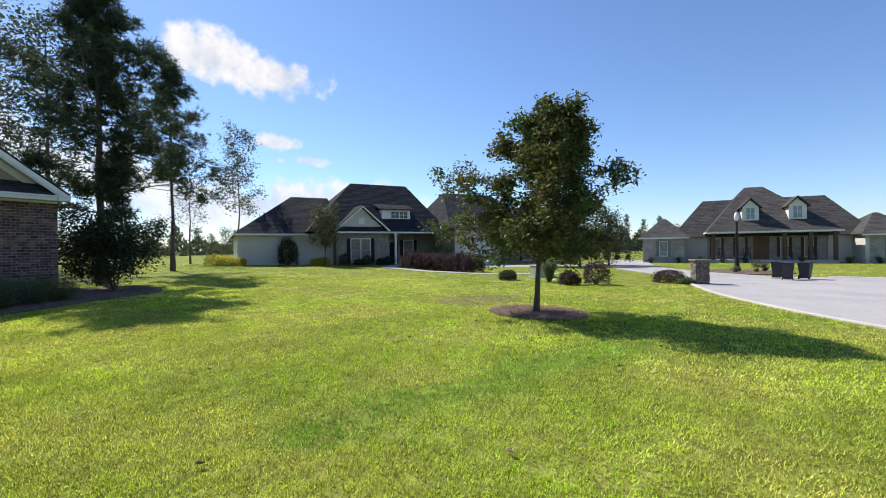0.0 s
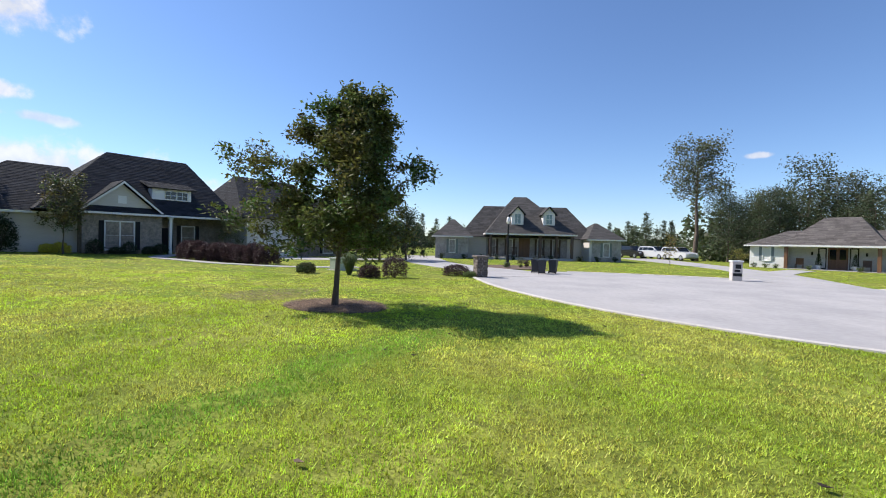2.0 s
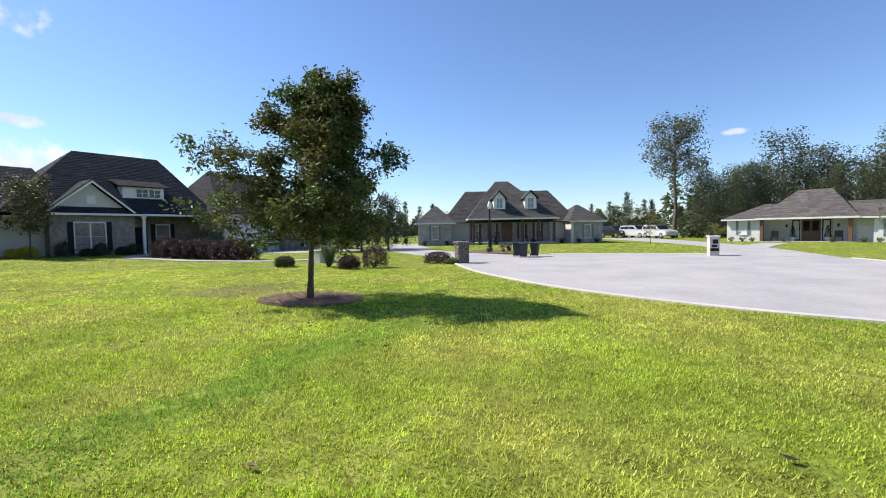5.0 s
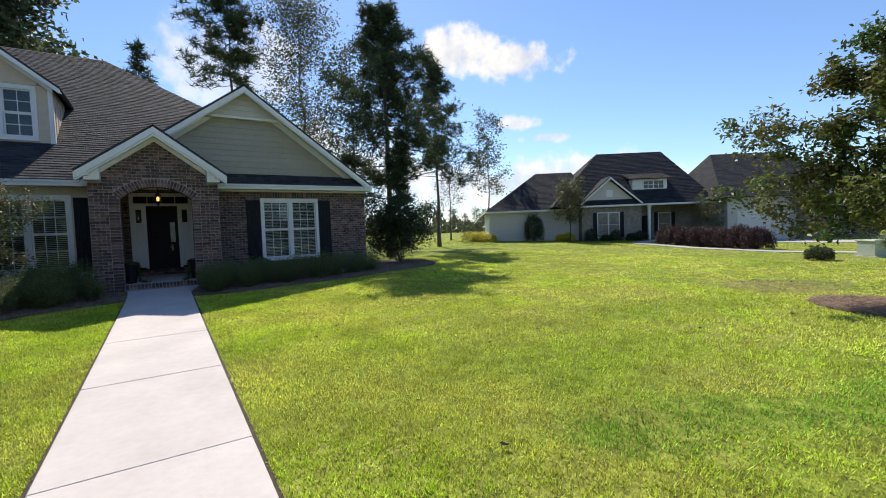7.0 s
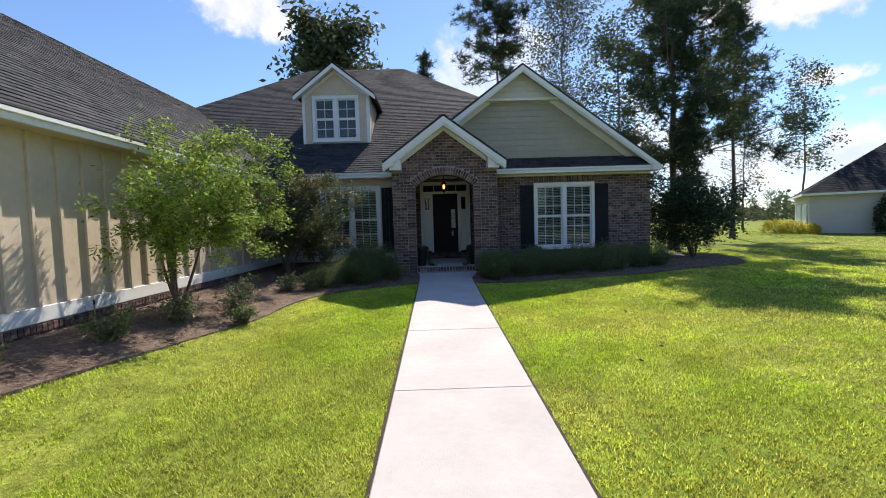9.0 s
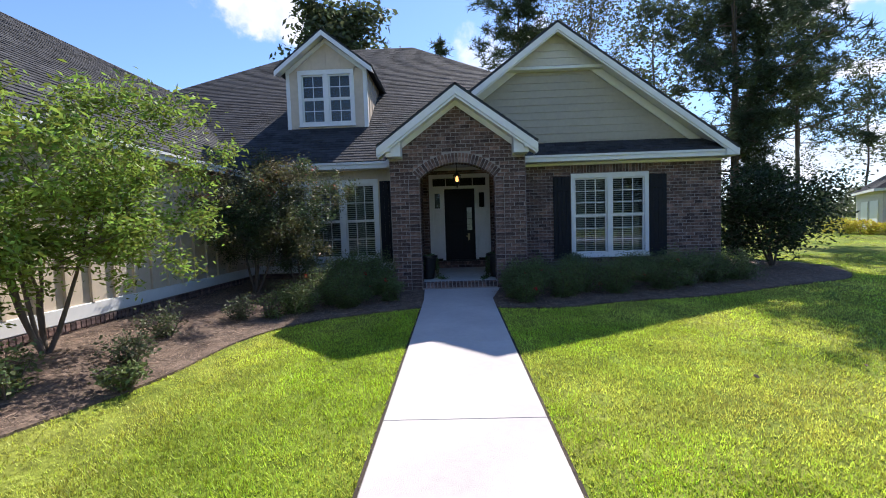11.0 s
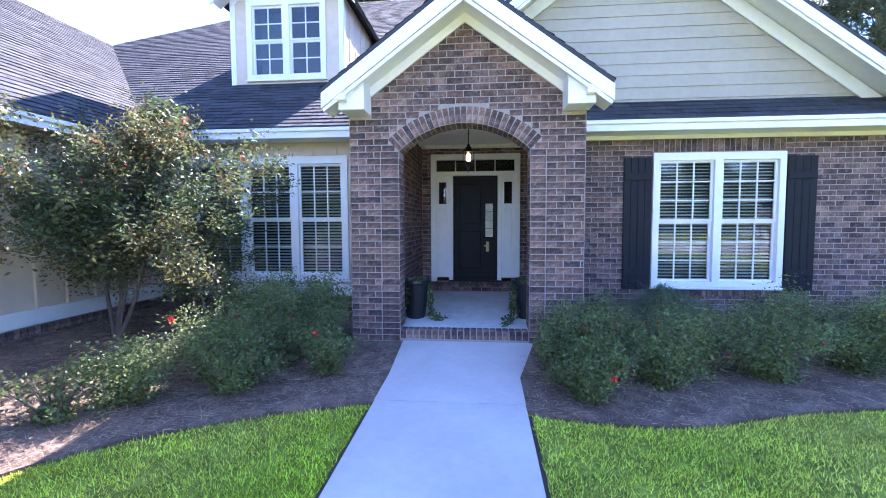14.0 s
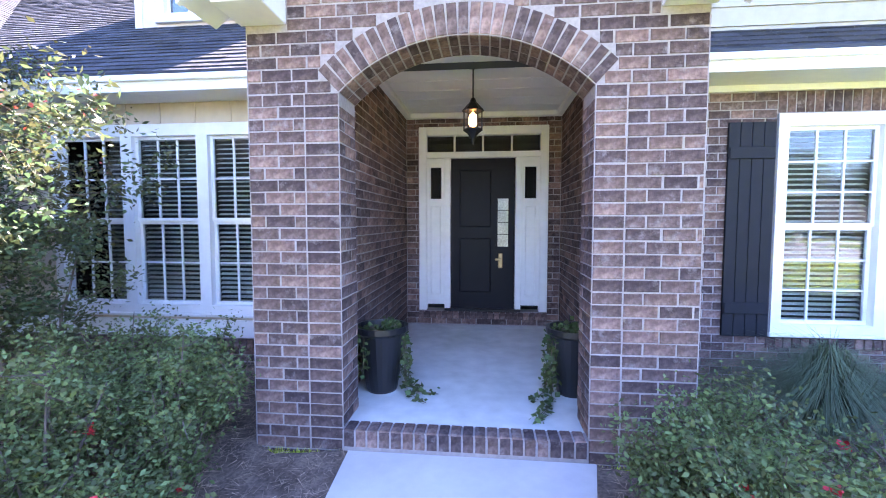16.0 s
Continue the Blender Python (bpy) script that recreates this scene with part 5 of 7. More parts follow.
tree("crepe_myrtle", (-3.35, 0.35), 2.1, 54, lambda f: 0.38, 8000, 0.045, leaf_mat("pale_crepe_leaf", (0.15, 0.18, 0.08), 0.4, 0.4, 0.03), "small pale-leaved crepe myrtle by the window",
     bark=M_CREPE_BARK, first=0.25, limbs=26, rise=0.6, r0=0.04, twigs=5, stems=3, clump=0.08, aspect=0.5)
# rose bushes in front of the house
ROSE = "dark green rose bush with a few red blooms"
k = 0
for x, y, r, h, b in ((-1.5, -0.45, .42, .9, 1), (-1.8, -0.95, .5, .85, 1), (-2.2, -1.3, .55, .75, 1), (-1.75, 0.1, .40, .85, 0), (-2.65, -1.95, .42, .5, 0),
                      (-1.15, -1.15, .30, .45, 1), (-1.85, -1.65, .4, .55, 0), (-2.25, -0.5, .5, .85, 0), (-2.3, 0.1, .42, .9, 0),
                      (1.5, -0.95, .42, .62, 2), (2.1, -1.2, .46, .62, 1), (1.75, -0.15, .5, .62, 0), (2.6, -0.75, .55, .72, 1), (3.2, -0.95, .5, .66, 1),
                      (3.55, -0.3, .55, .75, 1), (4.2, -0.7, .5, .7, 0), (4.8, -0.35, .5, .7, 1), (5.5, -0.1, .5, .66, 0), (6.2, 0.2, .5, .6, 0), (4.3, 0.3, .5, .7, 0),
                      (1.35, -1.6, .33, .5, 1), (1.32, -0.7, .34, .56, 1), (1.2, -1.2, .28, .42, 1)):
    k += 1
    bush("rose_bush", x, y, r * 1.15, h, 100 + k, 7200, 0.031, M_ROSE, ROSE, group="rose bushes at the front", blossoms=b * 2, stems=11)
for i, (x, y, r, h) in enumerate(((-3.7, -3.8, .36, .42), (-3.95, -6.9, .34, .34), (-3.75, -5.8, .40, .42), (-3.45, -4.75, .36, .36), (-3.1, -5.3, .26, .24), (-3.3, -2.6, .36, .4),
                                  (-4.2, -8.2, .34, .3), (-2.9, -2.35, .34, .44))):
    bush("rose_bush", x, y, r, h, 140 + i, 800, 0.045, leaf_mat("pale_rose_leaf", (0.10, 0.12, 0.06), 0.4, 0.4) if i in (0, 3, 5) else M_ROSE,
         "small sparse rose bush in the straw bed", group="small roses in the bed", stems=8)
# strap-leaved clump
rng = np.random.default_rng(7)
clump_t = thing("strap_grass", pose(2.8, 0.55, gz(2.8, 0.55) + 0.03), "fine arching strap-leaved clump by the brick wall", "ornamental grass")
q = []
for i in range(2400):
    a, e = rng.uniform(0, math.tau), rng.uniform(0.05, 0.95)
    L = rng.uniform(0.5, 0.85)
    d0 = np.array([math.cos(a), math.sin(a), 0])
    s = np.array([-math.sin(a), math.cos(a), 0]) * 0.0017
    p0 = d0 * 0.05
    p1 = d0 * e * 0.5 + np.array([0, 0, L * (0.85 - 0.3 * e)])
    p2 = d0 * (e + 0.22) + np.array([0, 0, L * rng.uniform(0.3, 0.9) * (1.15 - 0.6 * e)])
    q += [np.stack([p0 - s, p0 + s, p1 + s, p1 - s]), np.stack([p1 - s, p1 + s, p2 + s * .3, p2 - s * .3])]
soup("blades", np.array(q), 4, M_GRASSPLANT, clump_t)
# dark shrub at the house corner and pines behind it
tree("holly_tree", (8.75, 2.7), 2.9, 61, lambda f: 1.35, 16000, 0.10, M_HOLLY, "dark dense multi-stemmed shrub at the house corner", "shrub", first=0.2, limbs=50, rise=0.35,
     r0=0.06, twigs=6, stems=5, clump=0.16)
pine("pine_tree", (10.2, 6.6), 12.6, 62, 3.5, 5400, "tall dense dark pine beside the brick house", first=0.22, r0=0.19, limbs=46, needle=0.27, clump=0.19, per=16)
pine("pine_tree", (16.5, 12.0), 12.6, 64, 2.7, 2000, "slender pine with open tufts on the side lawn", first=0.36, r0=0.13, limbs=34, needle=0.30, clump=0.2, per=16)
tree("slender_tree", (23.5, 21.0), 9.6, 65, lambda f: 1.5, 1500, 0.17, M_FAR, "slender dark tree on the back lawn", first=0.3, limbs=24, rise=0.8, r0=0.08, twigs=4, clump=0.25)
tree("slender_tree", (29.5, 22.5), 12.6, 66, lambda f: 1.9 * (1.15 - f * 0.5), 3600, 0.22, M_FAR, "thin open-crowned tree behind the grey house", first=0.36, limbs=26, rise=0.7, r0=0.10, twigs=4, clump=0.3)
# tall trees behind the house
tree("oak_tree", (-8.2, 25.5), 17.5, 71, lambda f: 5.0 * (1.1 - f * 0.55), 11000, 0.5, M_FAR, "broad dark oak behind the house roof", first=0.4, limbs=34, rise=0.5, r0=0.3, twigs=5, clump=0.6)
pine("pine_tree", (5.9, 27.5), 25, 72, 3.4, 1500, "very tall pine behind the house", first=0.55, r0=0.2, limbs=36, needle=0.55, clump=0.25, per=14)
tree("gum_tree", (11.6, 27), 23.5, 73, lambda f: 4.4 * (1.1 - f * 0.6), 15000, 0.24, M_FARLIGHT, "tall open deciduous tree with pale branches", bark=M_CREPE_BARK, first=0.3, limbs=34, rise=1.0, r0=0.22, twigs=5, clump=0.55)
tree("gum_tree", (15.2, 24), 17, 74, lambda f: 3.6 * (1.1 - f * 0.5), 4200, 0.30, M_FAR, "dark tall tree behind the pines", first=0.25, limbs=32, rise=0.8, r0=0.2, twigs=5, clump=0.5)
pine("pine_tree", (-0.6, 26), 16, 75, 2.4, 800, "pine top showing above the roof", first=0.4, r0=0.16, limbs=30, needle=0.45)

# woods: a few kinds of tree, repeated
protos = [tree("wood_tree", (-60, 60 + 12 * i, 0), 13 + i, 80 + i, lambda f: 4.0 * (1.12 - f * 0.55), 4200, 0.35, M_FAR if i != 2 else M_FARLIGHT,
               "tall dark tree in the woods behind the street", first=0.06 + 0.22 * (i == 2), limbs=40, rise=0.5, r0=0.24, twigs=4, clump=0.55, sides=3, group="wood trees") for i in range(3)]
protos_far = [tree("wood_tree", (-70, 60 + 12 * i, 0), 13 + i, 84 + i, lambda f: 4.0 * (1.12 - f * 0.55), 1300, 0.7, M_FAR,
                   "low tree in the woods along the horizon", first=0.08, limbs=20, rise=0.5, r0=0.24, twigs=3, clump=0.8, sides=3, group="horizon trees") for i in range(2)]
proto_p = [pine("wood_pine", (-80, 60 + 12 * i, 0), 15 + 2 * i, 90 + i, 2.4, 620, "tall pine in the far woods", first=0.45 - 0.1 * i, r0=0.17, limbs=28, needle=0.62, group="wood pines", clump=0.35, per=8) for i in range(2)]
rw = random.Random(5)


def plant(proto, bearing, dist, size):
    x, y = 0.8 + dist * math.sin(radians(bearing)), -14.4 + dist * math.cos(radians(bearing))
    m = pose(x, y, gz(x, y) - 0.1, 0, 0, rw.uniform(0, 360)) @ Matrix.Diagonal((size, size, size * rw.uniform(0.92, 1.1), 1))
    c = copy_thing(proto, m)
    c.matrix_basis = m


for i in range(30):
    b = 121.5 + i * 1.25 + rw.uniform(-0.5, 0.5)
    plant(protos[rw.choice((0, 0, 1, 1, 2))], b, rw.uniform(70, 84), rw.uniform(0.7, 0.9) * (0.85 if b < 126 else 1.0))
for i in range(22):
    plant(protos[rw.choice((0, 1))], 122 + i * 1.7 + rw.uniform(-0.5, 0.5), rw.uniform(64, 72), rw.uniform(0.42, 0.6))
tree("gum_tree", (59.2, -47.2), 15.0, 79, lambda f: 4.5 * (1.15 - f * 0.5), 6500, 0.30, M_FARLIGHT, "tall lone tree with a high open crown", first=0.5, limbs=30, rise=0.6,
     r0=0.34, twigs=5, clump=0.40)
for i in range(18):
    plant(proto_p[rw.choice((0, 1))], 84 + i * 2.1 + rw.uniform(-1.0, 1.0), rw.uniform(120, 150), rw.uniform(0.38, 0.6))
for i in range(34):
    plant(rw.choice(protos_far), 72 + i * 1.55 + rw.uniform(-0.5, 0.5), rw.uniform(105, 125), rw.uniform(0.32, 0.5))
for i in range(34):
    plant(rw.choice(protos_far), 8 + i * 1.7 + rw.uniform(-0.6, 0.6), rw.uniform(95, 130), rw.uniform(0.28, 0.5))
for i in range(14):
    plant(rw.choice(protos[:2] + proto_p), -35 + i * 3.4 + rw.uniform(-0.8, 0.8), rw.uniform(70, 90), rw.uniform(0.6, 0.9))
for i in range(14):
    plant(rw.choice(protos_far), 160 + i * 12, rw.uniform(75, 95), rw.uniform(0.7, 1.0))


def far_woods():
    """The wooded horizon and the thicket under the near woods, past counting."""
    rng = np.random.default_rng(21)
    q = []
    for lo, hi, d0, d1, n, top, size in ((-40, 118, 118, 160, 46000, 6.0, 0.9), (118, 320, 74, 100, 44000, 9.0, 0.8), (120, 165, 66, 78, 18000, 3.6, 0.45)):
        b = np.radians(rng.uniform(lo, hi, n))
        d = rng.uniform(d0, d1, n)
        k = top * (0.75 + 0.35 * np.sin(b * 37) * np.sin(b * 91 + 1) + 0.2 * np.sin(b * 173))
        z = rng.uniform(0, 1, n) ** 0.8 * np.maximum(k, top * 0.35)
        p = np.stack([0.8 + d * np.sin(b), -14.4 + d * np.cos(b), z - 0.3], 1)
        q.append(leaves_at(rng, p, size, 0.8))
    return tagged(soup("far_woods", np.concatenate(q), 4, M_FAR), "dark mixed woods along the horizon", "woods", kind="stuff")


far_woods()

# ---------------------------------------------------------------- grass


LUSH = [(7.9, -14.3), (7.2, -13.6), (6.0, -12.95), (4.7, -12.4), (3.2, -11.7)]


def grass():
    rng = np.random.default_rng(11)
    px, py, sizes = [], [], []
    for n, lo, hi, w in ((66000, 0.0, 2.4, 0.0088), (48000, 2.4, 5.5, 0.011), (28000, 5.5, 10.0, 0.016), (20000, 10, 19, 0.023), (14000, 19, 48, 0.038)):
        box_ = (-5, 20, -32, 6) if hi < 30 else (2, 46, -52, 26)
        x, y = rng.uniform(box_[0], box_[1], n * 12), rng.uniform(box_[2], box_[3], n * 12)
        d = np.hypot(np.maximum(np.maximum(-0.4 - x, x - 0.9), 0), np.maximum(np.maximum(y + 2.2, -15.2 - y), 0))
        k = (d >= lo) & (d < hi)
        x, y = x[k][:n], y[k][:n]
        # loose tufts of eight blades
        x, y = np.repeat(x, 8), np.repeat(y, 8)
        x, y = x + rng.normal(0, 0.02 + w * 2, len(x)), y + rng.normal(0, 0.02 + w * 2, len(x))
        px.append(x)
        py.append(y)
        sizes.append(np.full(len(x), w))
    x, y, w = np.concatenate(px), np.concatenate(py), np.concatenate(sizes)
    ok = ~((x > -0.53) & (x < 0.838) & (y < 0))
    for poly in (BED_L, BED_R, BED_T):
        ok &= ~inside(poly, x, y)
    ok &= ~((y > 0) & (x < 6.8)) & (x > -4.95)
    ok &= ~inside(STREET_RIM, x, y)
    thin = inside(PATCH, x, y) & (rng.uniform(0, 1, len(x)) < 0.72)
    ok &= ~thin
    x, y, w = x[ok], y[ok], w[ok]
    n = len(x)
    z = ground_z(x, y)
    a = rng.uniform(0, math.tau, n)
    lean = rng.uniform(0.15, 1.25, n)
    h = rng.uniform(0.014, 0.044, n) * np.where(w > 0.015, 1.1, 1.0)
    s = np.stack([-np.sin(a), np.cos(a), np.zeros(n)], 1) * w[:, None]
    p = np.stack([x, y, z - 0.003], 1)
    tip = p + np.stack([np.cos(a) * h * lean, np.sin(a) * h * lean, h], 1)
    tri = np.stack([p - s * 0.5, p + s * 0.5, tip], 1)
    # a lusher, darker arc across the lawn
    away = np.full(n, 9.0)
    for (ax, ay), (bx, by) in zip(LUSH, LUSH[1:]):
        t = np.clip(((x - ax) * (bx - ax) + (y - ay) * (by - ay)) / ((bx - ax) ** 2 + (by - ay) ** 2), 0, 1)
        away = np.minimum(away, np.hypot(x - ax - t * (bx - ax), y - ay - t * (by - ay)))
    lush = away + 0.12 * np.sin(x * 5 + y * 3) + rng.normal(0, 0.14, n) < 0.36
    tagged(soup("lush_grass", tri[lush], 3, M_LUSH), "darker lusher arc of turf across the lawn", "grass", kind="stuff")
    return tagged(soup("lawn_grass", tri[~lush], 3, M_BLADE), "short bright green turf blades on the lawn", "grass", kind="stuff")


grass()


def straw():
    """Loose pine straw over the beds."""
    rng = np.random.default_rng(12)
    q = []
    for poly, n in ((BED_L, 70000), (BED_R, 56000), (BED_T, 22000), (PATCH, 5000)):
        xs, ys = [p[0] for p in poly], [p[1] for p in poly]
        x, y = rng.uniform(min(xs) - .03, max(xs) + .03, n), rng.uniform(min(ys) - .03, max(ys) + .03, n)
        k = inside(poly, x, y) & ~((x > -0.57) & (x < 1.05) & (y > -0.5)) & ~((x > -0.52) & (x < 0.83))
        q.append(np.stack([x[k], y[k]], 1))
    p = np.concatenate(q)
    n = len(p)
    z = ground_z(p[:, 0], p[:, 1]) + 0.034 + rng.uniform(0, 0.02, n)
    c = np.stack([p[:, 0], p[:, 1], z], 1)
    a = rng.uniform(0, math.tau, n)
    d = np.stack([np.cos(a), np.sin(a), rng.normal(0, 0.18, n)], 1) * rng.uniform(0.05, 0.14, n)[:, None]
    s = np.stack([-np.sin(a), np.cos(a), rng.normal(0, 0.5, n)], 1) * 0.0019
    return tagged(soup("straw_litter", np.stack([c - s, c + s, c + d], 1), 3, M_BARK_CHIP), "loose brown pine straw over the beds", "mulch", kind="stuff")


straw()
rng = np.random.default_rng(14)
for i in range(46):
    x, y = rng.uniform(1.2, 13), rng.uniform(-20, -3.5)
    if inside(STREET_RIM, x, y) or inside(BED_T, x, y):
        continue
    t = thing("fallen_leaf", pose(x, y, gz(x, y) + 0.03, 0, 0, rng.uniform(0, 360)), "curled brown fallen leaf on the grass", "leaf", "fallen leaves")
    bm = bmesh.new()
    s = rng.uniform(0.03, 0.055)
    vs = [bm.verts.new(v) for v in ((-s, 0, .012), (-s * .3, s * .5, 0.02), (s * .6, s * .35, .01), (s, 0, .018), (s * .6, -s * .4, .02), (-s * .3, -s * .5, .008), (0, 0, 0.0))]
    for a in range(6):
        bm.faces.new((vs[a], vs[(a + 1) % 6], vs[6]))
    part("blade", bm, M_SOIL if i % 3 else M_BARK_CHIP, t)

# ---------------------------------------------------------------- neighbouring houses
M_TAN_BRICK = mat("grey_tan_brick", (0.30, 0.255, 0.215), 0.9, var=0.25, scale=10, bump=0.3, col2=(0.21, 0.18, 0.155), big=4)
M_GREY_BRICK = mat("grey_brick", (0.37, 0.35, 0.345), 0.9, var=0.25, scale=9, bump=0.3, col2=(0.29, 0.275, 0.27), big=3)
M_WHITE_BRICK = mat("white_brick", (0.70, 0.69, 0.67), 0.85, var=0.08, scale=9, bump=0.3)
M_OFFWHITE = mat("offwhite_siding", (0.56, 0.53, 0.50), 0.7, var=0.05, scale=6, stretch=(1, 1, 8))
M_SHINGLE_B = mat("brown_shingle", (0.056, 0.052, 0.051), 0.95, var=0.2, scale=20, bump=0.5, bscale=80, island=0.3)
M_SHINGLE_W = mat("weathered_shingle", (0.098, 0.086, 0.080), 0.95, var=0.2, scale=20, bump=0.5, bscale=80, island=0.35)
M_TIMBER = mat("dark_timber", (0.085, 0.055, 0.045), 0.7, var=0.2, scale=8, stretch=(6, 6, 1))
M_BROWN_DOOR = mat("brown_wood_door", (0.16, 0.075, 0.04), 0.5, var=0.2, scale=8, stretch=(6, 6, 1))
M_STONE = mat("stacked_stone", (0.17, 0.14, 0.12), 0.9, var=0.3, scale=12, bump=0.6, obj_random=0.4)
M_BIN = mat("dark_grey_plastic", (0.022, 0.028, 0.040), 0.5, var=0.1)
M_CAR = mat("white_car_paint", (0.52, 0.52, 0.53), 0.25, var=0.01)
M_TYRE = mat("tyre_rubber", (0.015, 0.015, 0.015), 0.8)
M_RIM = mat("alloy_rim", (0.45, 0.45, 0.46), 0.3, metal=0.9)
M_CARGLASS = mat("tinted_car_glass", (0.01, 0.012, 0.014), 0.05)
# opaque pane colour with the sky's reflection painted in
M_SKY_SHEEN = mat("sky_sheen_pane", (0.22, 0.30, 0.32), 0.12, var=0.15, scale=6)
M_GREENBOX = mat("pale_green_steel", (0.42, 0.46, 0.38), 0.6, var=0.06)
M_BLUEGREY = mat("blue_grey_shutter", (0.16, 0.19, 0.20), 0.6)
M_GLOBE = mat("frosted_globe", (0.75, 0.75, 0.74), 0.3)


def tup(*a):
    return a


def each(name, bs, material, parent, label=""):
    for b in bs:
        part(name, boxes(b), material, parent, label)


def hip(u0, u1, y0, y1, ze, a, b, yr, zr):
    return [[(u0, y0, ze), (u1, y0, ze), (b, yr, zr), (a, yr, zr)], [(u1, y0, ze), (u1, y1, ze), (b, yr, zr)],
            [(u1, y1, ze), (u0, y1, ze), (a, yr, zr), (b, yr, zr)], [(u0, y1, ze), (u0, y0, ze), (a, yr, zr)]]


def gable_roof(uc, half, y0, y1, ze, za):
    return [[(uc, y0, za), (uc - half, y0, ze), (uc - half, y1, ze), (uc, y1, za)], [(uc, y0, za), (uc + half, y0, ze), (uc + half, y1, ze), (uc, y1, za)]]


def simple_window(parent, u0, u1, z0, z1, y, cols=2, rows=(2, 2), units=1, trim=None):
    return window(parent, u0, u1, z0, z1, y - 0.02, units, cols, rows, casing=0.06, blinds=False, sill=True, room=True, trim=trim)


def dark_window(parent, u0, u1, z0, z1, y, glass=None):
    """A small dormer light: four opaque panes in a white frame, near-black unless another glass is given."""
    w = part("window", boxes((u0 - 0.06, u0, y - 0.035, y - 0.003, z0 - 0.06, z1 + 0.06), (u1, u1 + 0.06, y - 0.035, y - 0.003, z0 - 0.06, z1 + 0.06), (u0, u1, y - 0.035, y - 0.003, z1, z1 + 0.06),
                             (u0, u1, y - 0.045, y - 0.003, z0 - 0.06, z0), ((u0 + u1) / 2 - 0.018, (u0 + u1) / 2 + 0.018, y - 0.03, y - 0.003, z0, z1),
                             (u0, u1, y - 0.028, y - 0.003, (z0 + z1) / 2 - 0.014, (z0 + z1) / 2 + 0.014)), M_WHITE, parent)
    c, d = (u0 + u1) / 2, (z0 + z1) / 2
    for a, b in ((u0, c - 0.018), (c + 0.018, u1)):
        for e, f in ((z0, d - 0.014), (d + 0.014, z1)):
            part("pane", boxes((a, b, y - 0.016, y - 0.004, e, f)), glass or M_CARGLASS, w)


def side_shutters(parent, u0, u1, z0, z1, y, w=0.3, material=None):
    for a in (u0 - w - 0.02, u1 + 0.02):
        part("shutter", boxes((a, a + w, y - 0.04, y - 0.004, z0, z1), *[(a + 0.03, a + w - 0.03, y - 0.05, y - 0.041, z, z + 0.08) for z in (z0 + .15, z1 - .25)]), material or M_SHUTTER, parent)


# the grey-roofed neighbour
h2 = thing("house", pose(30.15, 9.51, 0, 0, 0, -35.5), "low stone-grey house with dark hipped roof and front gable", "house")
each("wall", tup((-1.15, 3.65, 0.0, 0.3, -0.7, 2.75), (3.35, 3.65, 0.3, 2.2, -0.7, 2.75), (-1.15, -0.85, 0.3, 2.0, -0.7, 2.75)), M_TAN_BRICK, h2, "grey-tan brick front")
part("gable_wall", prism(bmesh.new(), [(-1.05, 2.95), (3.3, 2.95), (1.12, 4.85)], "y", 0.03, 0.2), M_OFFWHITE, h2)
part("pent_roof", prism(bmesh.new(), [(-0.35, 2.72), (0.03, 3.02), (0.03, 2.72)], "x", -1.35, 3.7), M_SHINGLE_D, h2)
part("gable_vent", boxes((0.87, 1.37, -0.01, 0.03, 3.45, 4.0)), M_WHITE, h2)
shingles("roof", hip(-3.6, 9.6, -0.45, 11, 2.78, 1.6, 7.4, 5.0, 7.7), h2, M_SHINGLE_D, seed=31, exposure=0.2, tab=0.6)
shingles("gable_roof", gable_roof(1.12, 2.62, -0.38, 3.4, 2.85, 5.10), h2, M_SHINGLE_D, seed=32, exposure=0.2, tab=0.6)
for s in (-1, 1):
    bm = bmesh.new()
    prism(bm, [(1.12, 5.02), (1.12 + s * 2.62, 2.78), (1.12 + s * 2.62, 2.62), (1.12, 4.86)], "y", -0.40, -0.36)
    part("rake_board", bm, M_WHITE, h2)
shingles("wing_roof", hip(-9.0, 0.5, 0.5, 11, 2.62, -3.9, -0.6, 5.5, 6.2), h2, M_SHINGLE_D, seed=33, exposure=0.2, tab=0.6)
each("wall", tup((-8.6, -1.15, 1.0, 1.25, -0.6, 2.65), (-8.6, -8.35, 1.25, 10.5, -0.6, 2.65)), M_OFFWHITE, h2, "pale boarded garage wing")
for y0 in (2.0, 5.4):
    part("garage_door", boxes((-8.64, -8.61, y0, y0 + 2.6, -0.3, 2.0), *[(-8.66, -8.64, y0 + 0.05, y0 + 2.55, z, z + 0.5) for z in (-0.25, 0.3, 0.85, 1.4)]), M_WHITE, h2)
each("fascia", tup((-9.03, 0.5, 0.46, 0.5, 2.48, 2.62), (-1.4, 9.6, -0.49, -0.45, 2.64, 2.78), (-9.04, -9.0, 0.46, 11, 2.48, 2.62)), M_WHITE, h2)
simple_window(h2, 0.08, 1.9, 0.15, 2.22, 0.0, 3, (3, 3), 2)
side_shutters(h2, 0.08, 1.9, 0.15, 2.2, 0.0)
# recessed entry with a white post
each("wall", tup((3.65, 9.6, 2.2, 2.45, -0.7, 2.75)), M_TAN_BRICK, h2)
part("post", boxes((4.08, 4.27, -0.27, -0.08, -0.45, 2.66), (4.02, 4.33, -0.33, -0.01, 2.5, 2.66), (4.02, 4.33, -0.33, -0.01, -0.5, -0.2), bevel=0.01), M_WHITE, h2, "white square porch post")
part("porch_floor", boxes((3.65, 7.3, -0.4, 2.2, -0.7, -0.25)), M_STREET, h2)
simple_window(h2, 5.9, 7.0, 0.1, 2.1, 2.2, 2, (2, 2), 1)
